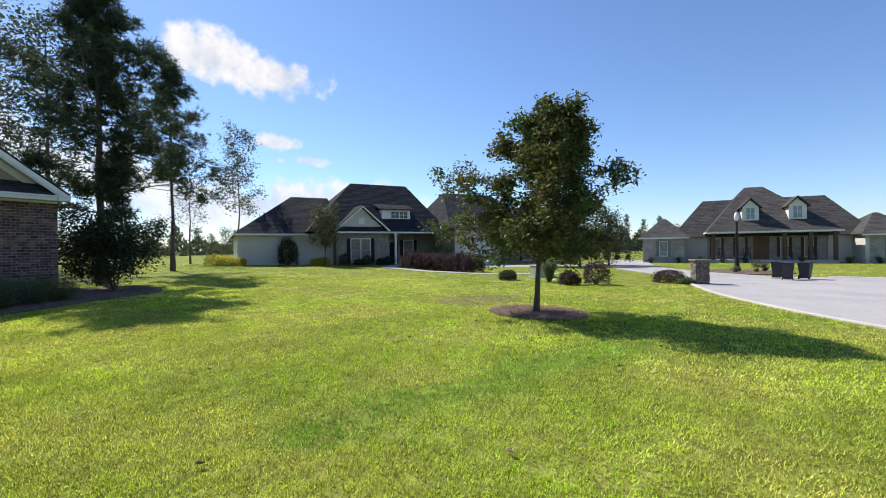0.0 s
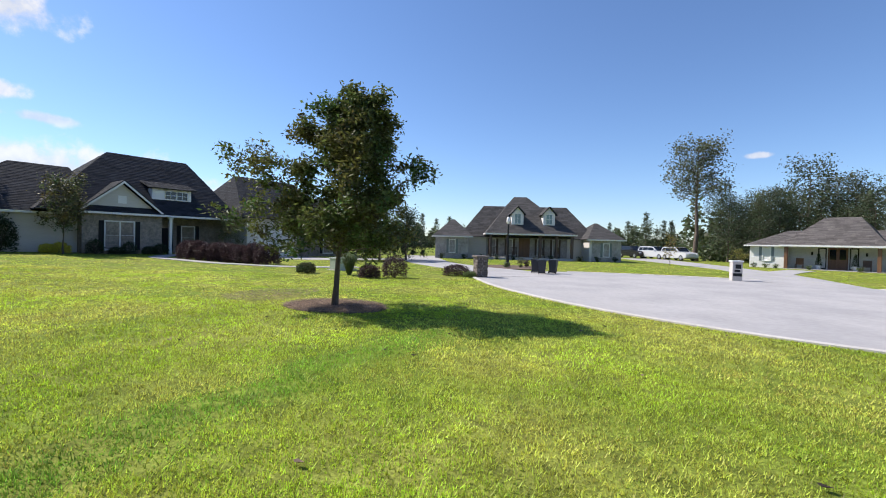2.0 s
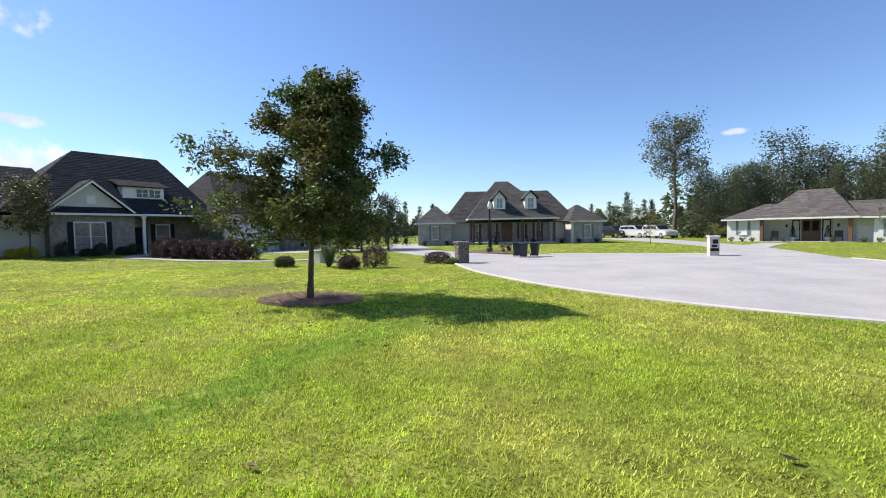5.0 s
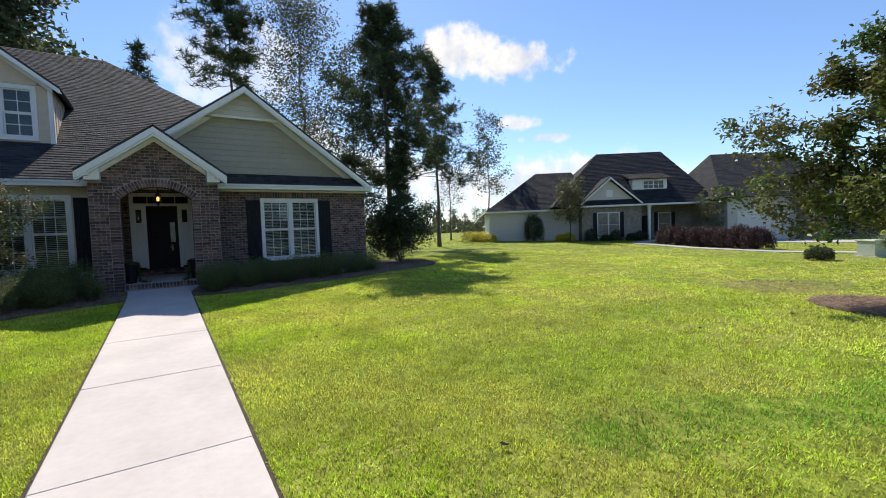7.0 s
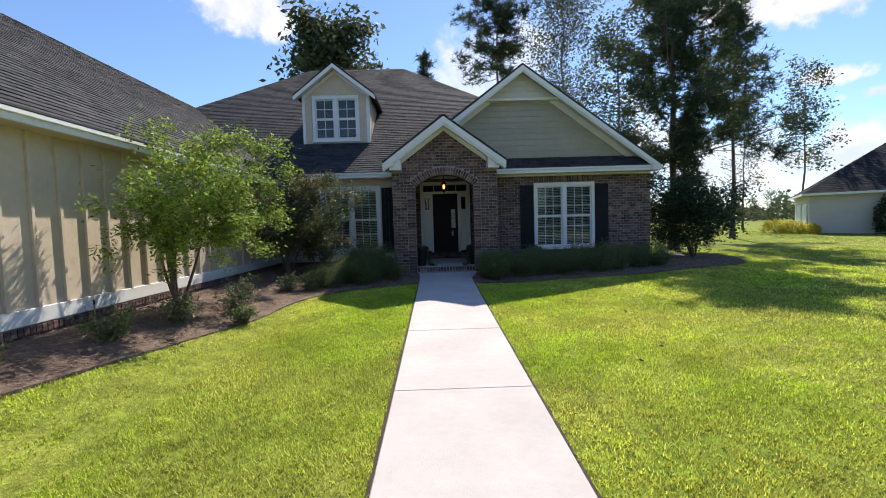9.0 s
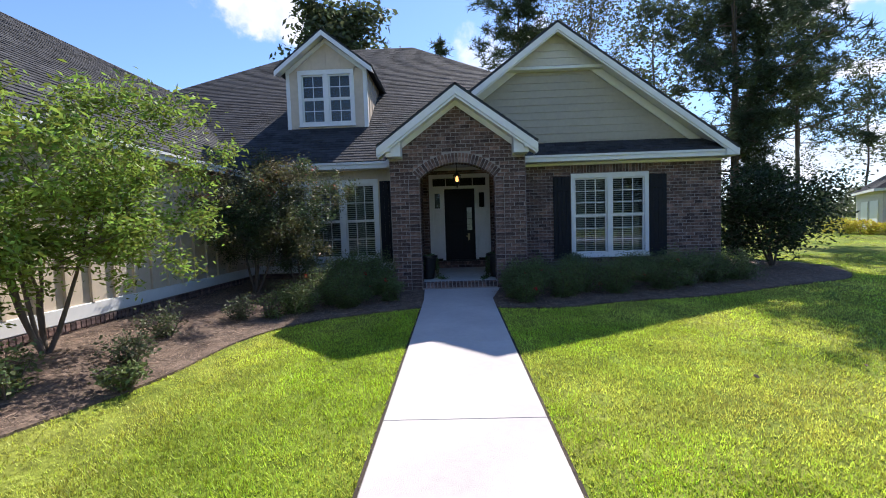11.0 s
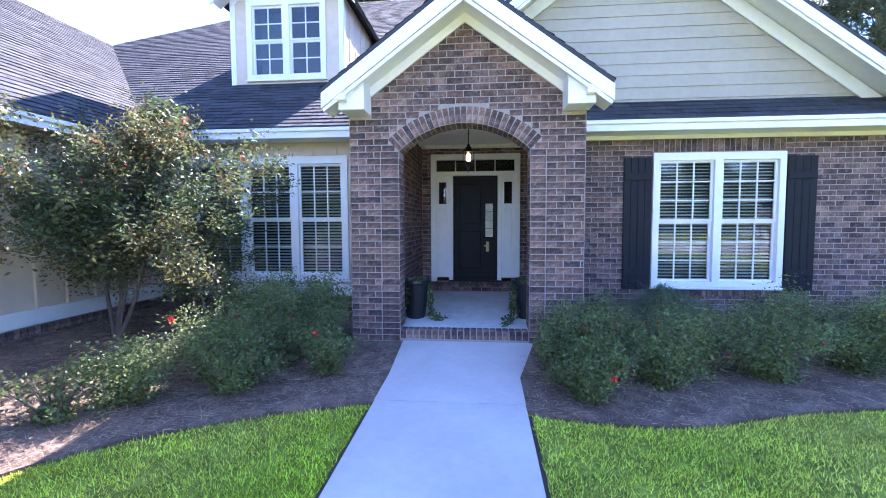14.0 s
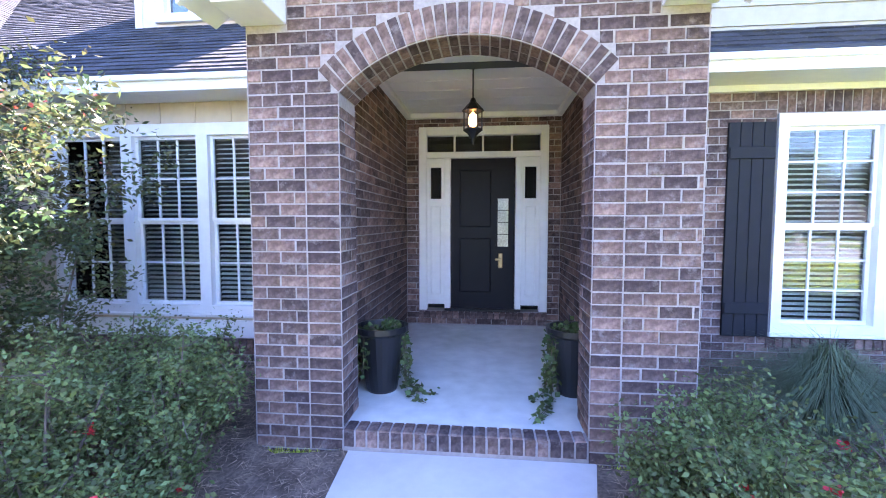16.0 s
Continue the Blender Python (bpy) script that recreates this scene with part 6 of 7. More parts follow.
side_shutters(h2, 5.9, 7.0, 0.1, 2.1, 2.2)
part("door", boxes((4.4, 5.3, 2.15, 2.2, -0.25, 1.85)), M_DOOR, h2)
each("dormer_wall", tup((3.3, 6.1, 0.9, 1.05, 3.75, 4.85), (3.3, 3.42, 1.05, 3.2, 3.75, 4.85), (5.98, 6.1, 1.05, 3.2, 3.75, 4.85)), M_WHITE, h2, "white shed dormer")
shingles("dormer_roof", [[(3.0, 0.55, 4.9), (6.4, 0.55, 4.9), (6.4, 3.4, 5.75), (3.0, 3.4, 5.75)]], h2, M_SHINGLE_D, seed=34, exposure=0.2, tab=0.6)
for a in (4.2, 5.05):
    dark_window(h2, a, a + 0.75, 4.1, 4.68, 0.9)
# right wing
each("wall", tup((9.5, 14.6, -1.6, -1.35, -0.8, 2.9), (9.5, 9.75, -1.35, 8, -0.8, 2.9)), M_OFFWHITE, h2, "pale boarded right wing")
each("wall", tup((14.6, 20.0, -2.4, -2.15, -0.9, 2.7), (14.6, 14.85, -2.15, -1.35, -0.9, 2.7), (19.75, 20.0, -2.15, 8, -0.9, 2.7)), M_TAN_BRICK, h2)
shingles("wing_roof", hip(8.8, 20.4, -2.1, 10, 2.95, 11.4, 17.4, 4.2, 7.1), h2, M_SHINGLE_D, seed=35, exposure=0.2, tab=0.6)
shingles("gable_roof", gable_roof(17.3, 3.0, -2.75, 3.0, 2.7, 5.3), h2, M_SHINGLE_D, seed=36, exposure=0.2, tab=0.6)
part("gable_wall", prism(bmesh.new(), [(14.6, 2.6), (20.0, 2.6), (17.3, 5.1)], "y", -2.4, -2.2), M_OFFWHITE, h2)
simple_window(h2, 16.7, 17.9, -0.1, 2.1, -2.4, 2, (2, 2), 1)
side_shutters(h2, 16.7, 17.9, -0.1, 2.1, -2.4)
part("garage_door", boxes((10.2, 14.0, -1.66, -1.62, -0.55, 1.9), *[(10.25, 13.95, -1.68, -1.66, z, z + 0.52) for z in (-0.5, 0.08, 0.66, 1.24)]), M_WHITE, h2)
part("back_wall", boxes((-8.35, 20, 10.4, 10.6, -0.8, 2.7)), M_OFFWHITE, h2)
m2 = h2.matrix_basis


def at2(u, v):
    p = m2 @ Vector((u, v, 0))
    return p.x, p.y


for i in range(8):
    mound("loropetalum", 29.7 - i * 0.385 + 0.06 * math.sin(i * 5), 3.3 - i * 0.93, 0.74 + 0.05 * math.sin(i * 3), 1.22 + 0.1 * math.sin(i * 2.3), 200 + i, 5200, 0.085, M_PURPLE, "clipped dark purple loropetalum in a hedge", "purple hedge")
for i, (u, v, r, h) in enumerate(((-10.3, 1.2, .75, .85), (-9.5, 0.6, .7, .8), (-8.7, 0.1, .6, .65), (-2.3, -0.3, .5, .7), (-2.9, -0.1, .42, .6))):
    mound("golden_shrub", *at2(u, v), r, h, 220 + i, 1600, 0.10, M_YELLOW, "low golden-yellow shrub by the pale wall", "golden shrubs")
mound("clipped_evergreen", *at2(-5.0, 0.3), 0.8, 2.3, 231, 3600, 0.11, M_HOLLY, "dark upright evergreen against the pale wall")
for i, (u, r, h) in enumerate(((-0.6, .5, 1.0), (0.55, .45, .5), (1.3, .45, .9), (2.6, .5, .6), (3.3, .5, .8), (5.4, .55, 1.2))):
    mound("foundation_shrub", *at2(u, -0.75), r, h, 240 + i, 1500, 0.08, M_HOLLY, "dark green shrub under the neighbour's window", "foundation shrubs")
tree("ornamental_tree", at2(-2.3, -0.9), 4.3, 251, lambda f: 1.1, 3400, 0.16, M_CREPE_D, "small bronze-leaved tree before the grey house", first=0.28, limbs=24, rise=1.1, r0=0.05, twigs=4, clump=0.18)
tree("ornamental_tree", at2(8.3, -1.2), 3.3, 252, lambda f: 0.9, 1500, 0.13, M_CREPE_D, "small dark tree beside the purple hedge", first=0.25, limbs=24, rise=0.9, r0=0.05, twigs=4, clump=0.18)
for i, (x, y, hh) in enumerate(((36.6, -8.6, 4.9), (38.4, -10.6, 4.4), (40.2, -7.6, 5.2), (35.4, -6.9, 3.4))):
    tree("evergreen_tree", (x, y), hh, 255 + i, lambda f: 1.75 * (1.15 - 0.7 * f), 5200, 0.15, M_HOLLY, "dense dark evergreen tree beside the neighbour's drive", first=0.05, limbs=44, rise=0.45,
         r0=0.09, twigs=5, clump=0.22, group="drive evergreens")
strip("walkway", [(33.8, 6.2), (29.4, 5.2), (28.0, 2.6), (26.4, -1.6), (25.2, -5.2), (26.4, -9.0)], [0.5] * 6, M_STREET, 0.03, "narrow pale concrete walk past the hedge", "walkway")
strip("driveway", [at2(12, -1.7), at2(12.5, -6.5), at2(17, -9), at2(24, -9.8)], [2.2, 2.0, 1.6, 1.5], M_STREET, 0.026, "pale concrete driveway of the grey house", "driveway")

# the porch-fronted house across the circle
h3 = thing("house", pose(46.0, -14.4, 0, 0, 0, -90), "grey brick house with brown hipped roof and pillared porch", "house")
each("wall", tup((-1.5, 1.95, 0, 0.25, -0.5, 1.98), (-1.5, -1.25, 0.25, 9, -0.5, 1.98)), M_GREY_BRICK, h3, "grey brick wall")
each("wall", tup((14.75, 17.8, 0, 0.25, -0.5, 1.95), (17.55, 17.8, 0.25, 9, -0.5, 1.95)), M_GREY_BRICK, h3)
each("wall", tup((14.5, 14.75, 0.0, 3.0, -0.5, 1.95), (1.95, 4.0, 2.6, 2.85, -0.5, 1.98), (12.9, 14.5, 2.6, 2.85, -0.5, 1.98)), M_OFFWHITE, h3)
each("wall", tup((4.0, 12.9, 2.7, 2.95, -0.5, 2.3)), M_GREY_BRICK, h3)
part("back_wall", boxes((-1.5, 17.8, 9, 9.25, -0.5, 1.98)), M_GREY_BRICK, h3)
shingles("roof", hip(1.0, 16.0, 2.2, 10.5, 1.98, 3.9, 13.6, 6.0, 5.65), h3, M_SHINGLE_B, 41, 0.22, 0.7)
shingles("porch_roof", hip(3.7, 13.2, -0.1, 10.5, 2.34, 7.45, 8.9, 6.0, 6.78), h3, M_SHINGLE_B, 42, 0.22, 0.7)
shingles("wing_roof", hip(-1.85, 2.4, -0.35, 9.3, 1.95, 0.2, 0.5, 3.4, 3.85), h3, M_SHINGLE_B, 43, 0.22, 0.7)
shingles("wing_roof", hip(14.2, 18.15, -0.35, 9.3, 1.92, 16.0, 16.3, 3.2, 3.75), h3, M_SHINGLE_B, 44, 0.22, 0.7)
each("fascia", tup((3.66, 13.24, -0.14, -0.1, 2.2, 2.34), (-1.88, 2.4, -0.39, -0.35, 1.82, 1.95), (14.2, 18.18, -0.39, -0.35, 1.8, 1.92), (3.66, 3.7, -0.1, 3, 2.2, 2.34)), M_WHITE, h3)
for u in (4.28, 6.03, 9.45, 11.17, 12.77):
    part("column", boxes((u - 0.13, u + 0.13, 0.1, 0.36, -0.3, 2.22), (u - 0.18, u + 0.18, 0.05, 0.41, 2.05, 2.22), bevel=0.01), M_TIMBER, h3, "dark timber porch column")
part("porch_floor", boxes((3.9, 13.0, 0.0, 2.7, -0.5, -0.16)), M_KERB, h3)
part("porch_ceiling", boxes((3.9, 13.0, 0.1, 2.7, 2.2, 2.24)), M_WHITE, h3)
for a, b in ((4.45, 5.1), (6.3, 6.95), (9.6, 10.2), (11.3, 11.95)):
    simple_window(h3, a, b, 0.05, 1.82, 2.7, 2, (2, 2), 1)
    side_shutters(h3, a, b, 0.05, 1.82, 2.7, 0.22, M_TIMBER)
simple_window(h3, -0.1, 0.6, 0.2, 1.62, 0.0, 2, (2, 2), 1)
side_shutters(h3, -0.1, 0.6, 0.2, 1.62, 0.0, 0.22, M_BLUEGREY)
simple_window(h3, 15.9, 16.6, 0.12, 1.55, 0.0, 2, (2, 2), 1)
side_shutters(h3, 15.9, 16.6, 0.12, 1.55, 0.0, 0.22, M_BLUEGREY)
part("door", boxes((7.6, 8.8, 2.64, 2.7, -0.16, 1.9), (7.7, 8.15, 2.62, 2.64, 0.0, 1.8), (8.25, 8.7, 2.62, 2.64, 0.0, 1.8)), M_BROWN_DOOR, h3, "dark double entry door")
for uc in (7.2, 10.55):
    each("dormer_wall", tup((uc - 0.62, uc + 0.62, 1.25, 1.4, 3.1, 4.5), (uc - 0.62, uc - 0.5, 1.4, 4, 3.1, 4.5), (uc + 0.5, uc + 0.62, 1.4, 4, 3.1, 4.5)), M_WHITE, h3, "white dormer")
    part("dormer_gable", prism(bmesh.new(), [(uc - 0.62, 4.5), (uc + 0.62, 4.5), (uc, 5.15)], "y", 1.25, 1.4), M_WHITE, h3)
    shingles("dormer_roof", gable_roof(uc, 0.86, 1.0, 5.0, 4.42, 5.32), h3, M_SHINGLE_B, 45, 0.22, 0.7)
    dark_window(h3, uc - 0.3, uc + 0.3, 3.45, 4.45, 1.25, M_SKY_SHEEN)
for i, u in enumerate((5.0, 7.0, 11.6, 10.0)):
    ch = thing("rocking_chair", h3.matrix_basis @ pose(u, 1.6, -0.16), "dark rocking chair on the far porch", "chair", "porch chairs")
    part("seat", boxes((-0.25, 0.25, -0.25, 0.25, 0.38, 0.43)), M_TIMBER, ch)
    part("backrest", boxes(*[(x, x + 0.05, 0.2, 0.24, 0.43, 1.05) for x in (-0.25, -0.12, 0.0, 0.1, 0.2)], (-0.25, 0.25, 0.2, 0.25, 1.0, 1.08)), M_TIMBER, ch)
    for x in (-0.25, 0.2):
        part("rocker", boxes((x, x + 0.05, -0.4, 0.45, 0.0, 0.05), (x, x + 0.05, -0.22, -0.17, 0.05, 0.65), (x, x + 0.05, 0.2, 0.25, 0.05, 0.45), (x, x + 0.05, -0.25, 0.22, 0.6, 0.64)), M_TIMBER, ch)
m3 = h3.matrix_basis
for i, (u, v) in enumerate(((1.5, -0.5), (3.2, -0.4), (4.9, -0.5), (6.6, -0.5), (10.4, -0.5), (13.4, -0.4), (-0.8, -0.6), (15.2, -0.5), (17, -0.5))):
    p = m3 @ Vector((u, v, 0))
    bush("foundation_shrub", p.x, p.y, 0.38, 0.5, 260 + i, 380, 0.09, M_HOLLY, "low round shrub before the far porch", group="far porch shrubs", stems=10)
for i in range(8):
    p = m3 @ Vector((-3.2 - i * 1.15, 6 + 0.3 * i, 0))
    bush("privacy_cypress", p.x, p.y, 0.6, 2.3, 280 + i, 900, 0.14, M_HOLLY, "dark columnar evergreen in a row beside the far house", group="evergreen row", stems=20)

# the white brick house
h4 = thing("house", pose(43.5, -43.7, 0, 0, 0, -138.1), "white brick cottage with weathered hipped roof and brown door", "house")
each("wall", tup((0, 2.7, 0, 0.25, -0.6, 1.75), (9.36, 10.4, 0.9, 1.15, -0.6, 1.75), (10.4, 13.1, 0, 0.25, -0.6, 1.7), (10.4, 10.65, 0.25, 1.0, -0.6, 1.7),
                   (2.7, 9.36, 1.8, 2.05, -0.6, 1.75), (2.45, 2.7, 0.25, 1.8, -0.6, 1.75), (9.36, 9.6, 1.15, 1.8, -0.6, 1.75), (0, 0.25, 0.25, 8, -0.6, 1.75), (12.85, 13.1, 0.25, 8, -0.6, 1.7),
                   (0, 13.1, 8, 8.25, -0.6, 1.75)), M_WHITE_BRICK, h4, "white painted brick walls")
shingles("roof", hip(-0.4, 13.5, -0.4, 8.6, 1.75, 2.2, 11.0, 4.2, 3.25), h4, M_SHINGLE_W, 51, 0.22, 0.7)
shingles("porch_roof", hip(2.4, 9.6, -0.5, 8.6, 1.80, 4.9, 7.4, 4.5, 4.5), h4, M_SHINGLE_W, 52, 0.22, 0.7)
each("fascia", tup((-0.42, 13.52, -0.44, -0.4, 1.62, 1.75), (2.38, 9.62, -0.54, -0.5, 1.66, 1.80)), M_WHITE, h4)
part("porch_floor", boxes((2.6, 9.4, -0.3, 1.8, -0.6, -0.36)), M_KERB, h4)
for u in (2.85, 9.0):
    part("column", boxes((u - 0.13, u + 0.13, -0.2, 0.06, -0.4, 1.68), bevel=0.01), M_BROWN_DOOR, h4, "brown timber porch post")
part("door", boxes((5.55, 6.9, 1.73, 1.8, -0.36, 1.62), (5.65, 6.15, 1.71, 1.73, -0.25, 1.5), (6.3, 6.8, 1.71, 1.73, -0.25, 1.5)), M_BROWN_DOOR, h4, "brown double door")
for a, b in ((4.85, 5.45), (7.0, 7.6)):
    simple_window(h4, a, b, -0.3, 1.6, 1.8, 2, (2, 2), 1, M_BLACK)
for a in (5.68, 6.33):
    part("door_light", boxes((a, a + 0.44, 1.70, 1.709, 0.55, 1.45), bevel=0.004), M_CARGLASS, h4, "dark glazed upper door panel")
for u in (4.45, 8.1):
    sc = thing("wall_lantern")
    sc.parent = h4
    part("backplate", boxes((u - 0.05, u + 0.05, 1.76, 1.795, 0.95, 1.2)), M_BLACK, sc)
    part("lamp_cage", boxes((u - 0.07, u + 0.07, 1.6, 1.74, 0.9, 1.2), bevel=0.02), M_BLACK, sc, "small black wall lantern")
for i, u in enumerate((5.0, 7.45)):
    pt = thing("potted_conifer", h4.matrix_basis @ pose(u, 1.1, -0.36), "dark clipped conifer in a white pot by the cottage door", "potted plant", "cottage pots")
    part("pot", lathe(bmesh.new(), [(0.16, 0), (0.22, 0.32), (0.23, 0.36), (0.2, 0.36)], 14), M_WHITE, pt)
    rng = np.random.default_rng(500 + i)
    hh = rng.uniform(0, 1, 900)
    aa, rr = rng.uniform(0, math.tau, 900), 0.3 * (1 - hh * 0.85) * np.sqrt(rng.uniform(0.3, 1, 900))
    soup("foliage", leaves_at(rng, np.stack([np.cos(aa) * rr, np.sin(aa) * rr, 0.36 + hh * 1.05], 1), 0.07), 4, M_HOLLY, pt)
simple_window(h4, 1.0, 1.7, 0.25, 1.6, 0.0, 2, (2, 2), 1)
simple_window(h4, 9.5, 10.35, 0.9, 1.57, 0.9, 3, (2,), 1)
simple_window(h4, 11.2, 11.9, 0.1, 1.5, 0.0, 2, (2, 2), 1)
side_shutters(h4, 1.0, 1.7, 0.25, 1.6, 0.0, 0.22, M_BLUEGREY)
side_shutters(h4, 11.2, 11.9, 0.1, 1.5, 0.0, 0.22, M_BLUEGREY)
for i, (u, c) in enumerate(((3.7, M_BROWN_DOOR), (8.2, M_TIMBER))):
    ch = thing("porch_chair", h4.matrix_basis @ pose(u, 0.7, -0.36), "wooden chair on the cottage porch", "chair", "cottage chairs")
    part("seat", boxes((-0.28, 0.28, -0.25, 0.25, 0.36, 0.42)), c, ch)
    part("backrest", boxes((-0.28, 0.28, 0.2, 0.25, 0.42, 0.95)), c, ch)
    part("leg", boxes(*[(x, x + 0.05, y, y + 0.05, 0, 0.36) for x in (-0.28, 0.23) for y in (-0.25, 0.2)]), c, ch)
m4 = h4.matrix_basis
for i, u in enumerate((0.5, 1.4, 2.2, 4.6, 7.9, 9.9, 10.8, 12.4)):
    p = m4 @ Vector((u, -0.5, 0))
    bush("foundation_shrub", p.x, p.y, 0.3, 0.4, 290 + i, 300, 0.08, M_ROSE, "small shrub before the white cottage", group="cottage shrubs", stems=9)
p = m4 @ Vector((-1.2, 1.0, 0))
bush("golden_shrub", p.x, p.y, 0.9, 1.9, 299, 900, 0.14, leaf_mat("olive_gold_leaf", (0.20, 0.19, 0.05)), "tall yellow-green shrub beside the white cottage", stems=14)
tree("young_tree", (31.9, -48.2), 3.2, 301, lambda f: 0.8, 420, 0.16, M_FARLIGHT, "staked young tree with sparse pale leaves", first=0.35, limbs=16, rise=0.8, r0=0.035, twigs=3, clump=0.15)
tree("young_tree", (41.5, -35.0), 2.6, 302, lambda f: 0.6, 420, 0.14, leaf_mat("autumn_leaf", (0.22, 0.17, 0.05)), "young yellowing tree on the far lawn", first=0.3, limbs=16, rise=0.8, r0=0.035, twigs=3, clump=0.15)

# ---------------------------------------------------------------- street things


def stone_pillar(x, y, turn, w, d, h, material, label, tone=1, plates=True):
    z = gz(x, y)
    t = thing("mailbox_pillar", pose(x, y, z, 0, 0, turn), label, "mailbox")
    rr = random.Random(int(x * 10))
    if material is M_STONE:
        part("core", boxes((-w / 2 + .03, w / 2 - .03, -d / 2 + .03, d / 2 - .03, -0.1, h - 0.08)), M_MORTAR, t)
        zz = 0.0
        while zz < h - 0.12:
            hh = rr.uniform(0.05, 0.10)
            for sx, sy, ax in ((0, -1, 0), (0, 1, 0), (-1, 0, 1), (1, 0, 1)):
                L = w if ax == 0 else d
                c = -L / 2
                while c < L / 2 - 0.05:
                    e = min(L / 2, c + rr.uniform(0.15, 0.34))
                    o = rr.uniform(-0.012, 0.015)
                    if ax == 0:
                        b = (c, e - .008, *sorted((sy * (d / 2 - .05), sy * (d / 2 + o))), zz, zz + hh - 0.008)
                    else:
                        b = (*sorted((sx * (w / 2 - .05), sx * (w / 2 + o))), c + .05, min(e, L / 2 - .05) - .008, zz, zz + hh - 0.008)
                    if b[1] - b[0] > 0.02 and b[3] - b[2] > 0.02:
                        part("stone", boxes(b, bevel=0.006), M_STONE, t)
                    c = e
            zz += hh
        part("cap", boxes((-w / 2 - .05, w / 2 + .05, -d / 2 - .05, d / 2 + .05, h - 0.09, h), bevel=0.015), M_STONE, t)
    else:
        part("body", boxes((-w / 2, w / 2, -d / 2, d / 2, -0.1, h - 0.08), bevel=0.01), material, t)
        part("cap", boxes((-w / 2 - .04, w / 2 + .04, -d / 2 - .04, d / 2 + .04, h - 0.08, h), bevel=0.015), M_WHITE, t)
        part("mail_door", boxes((-w / 2 - 0.012, -w / 2 - 0.001, -0.16, 0.10, h - 0.42, h - 0.2), bevel=0.004), M_BLACK, t, "black mailbox door")
        part("number_plate", boxes((-w / 2 - 0.012, -w / 2 - 0.001, -0.2, 0.2, 0.26, 0.42)), M_BLACK, t, "black plate")
        part("emblem", boxes((-w / 2 - 0.012, -w / 2 - 0.001, -0.12, 0.14, 0.48, 0.6)), M_BLACK, t)
    return t


stone_pillar(21.4, -15.9, 20, 0.52, 0.54, 1.04, M_STONE, "dark stacked-stone mailbox pillar by the kerb")
stone_pillar(23.6, -29.45, -15, 0.46, 0.46, 1.08, mat("limewashed_brick", (0.52, 0.48, 0.45), 0.85, var=0.12, scale=9, bump=0.3), "white brick mailbox pillar with black plates")


def wheelie_bin(x, y, turn):
    t = thing("wheeled_bin", pose(x, y, gz(x, y) + 0.02, 0, 0, turn) @ Matrix.Diagonal((0.8, 0.8, 0.8, 1)), "dark grey wheeled rubbish bin with closed lid", "bin", "bins at the kerb")
    bm = bmesh.new()
    lo = [(-0.2, -0.24), (0.2, -0.24), (0.2, 0.24), (-0.2, 0.24)]
    hi = [(-0.29, -0.33), (0.29, -0.33), (0.29, 0.33), (-0.29, 0.33)]
    a = [bm.verts.new((p[0], p[1], 0.06)) for p in lo]
    b = [bm.verts.new((p[0], p[1], 0.92)) for p in hi]
    bm.faces.new(a[::-1])
    bm.faces.new(b)
    for i in range(4):
        bm.faces.new((a[i], a[(i + 1) % 4], b[(i + 1) % 4], b[i]))
    bmesh.ops.bevel(bm, geom=bm.edges[:], offset=0.03, segments=2, affect="EDGES")
    part("body", bm, M_BIN, t)
    bm = bmesh.new()
    box(bm, -0.32, 0.32, -0.37, 0.36, 0.925, 0.985, bevel=0.02)
    for v in bm.verts:
        v.co.z += 0.05 * (1 - (v.co.x / 0.32) ** 2) if v.co.z > 0.95 else 0
    part("lid", bm, M_BIN, t)
    part("handle", boxes((-0.25, 0.25, 0.37, 0.40, 0.88, 0.91), (-0.25, -0.22, 0.32, 0.38, 0.88, 0.91), (0.22, 0.25, 0.32, 0.38, 0.88, 0.91)), M_BIN, t)
    for x_ in (-0.25, 0.21):
        bm = bmesh.new()
        lathe(bm, [(0.05, 0), (0.11, 0.0), (0.12, 0.02), (0.11, 0.04), (0.05, 0.04)], 16)
        bmesh.ops.transform(bm, matrix=Matrix.Translation((x_, 0.26, 0.12)) @ Matrix.Rotation(radians(90), 4, "Y"), verts=bm.verts)
        part("wheel", bm, M_TYRE, t)
    part("stripe", boxes((-0.16, 0.16, -0.335, -0.325, 0.70, 0.78)), mat("pale_print", (0.5, 0.5, 0.52), 0.6), t, "pale printed bar")
    return t


wheelie_bin(24.75, -19.55, 75)
wheelie_bin(25.5, -20.35, 62)
wheelie_bin(25.75, -19.35, 80)

lampost = thing("street_lamp", pose(31.7, -18.55, gz(31.7, -18.55)), "black fluted street lamp with a white globe", "street lamp")
part("base", lathe(bmesh.new(), [(0.19, -0.05), (0.19, 0.25), (0.13, 0.35), (0.11, 0.75), (0.085, 0.85)], 16), M_BLACK, lampost)
part("pole", lathe(bmesh.new(), [(0.075, 0.8), (0.055, 2.95), (0.09, 3.0), (0.06, 3.08)], 14), M_BLACK, lampost)
part("globe", lathe(bmesh.new(), [(0.07, 3.06), (0.12, 3.16), (0.14, 3.32), (0.11, 3.48), (0.04, 3.6)], 16), M_GLOBE, lampost, "frosted acorn globe", True)
part("finial", lathe(bmesh.new(), [(0.07, 3.585), (0.03, 3.64), (0.0, 3.72)], 10), M_BLACK, lampost)
ISLE = smooth_outline([(28.6, -18.9), (30.0, -17.3), (32.6, -16.8), (33.8, -18.6), (32.6, -20.8), (30.0, -21.0)], 4)
draped("mulch_bed", ISLE, M_MULCH, 0.04, label="brown mulch island under the street lamp", category="flower bed", step=1.0)
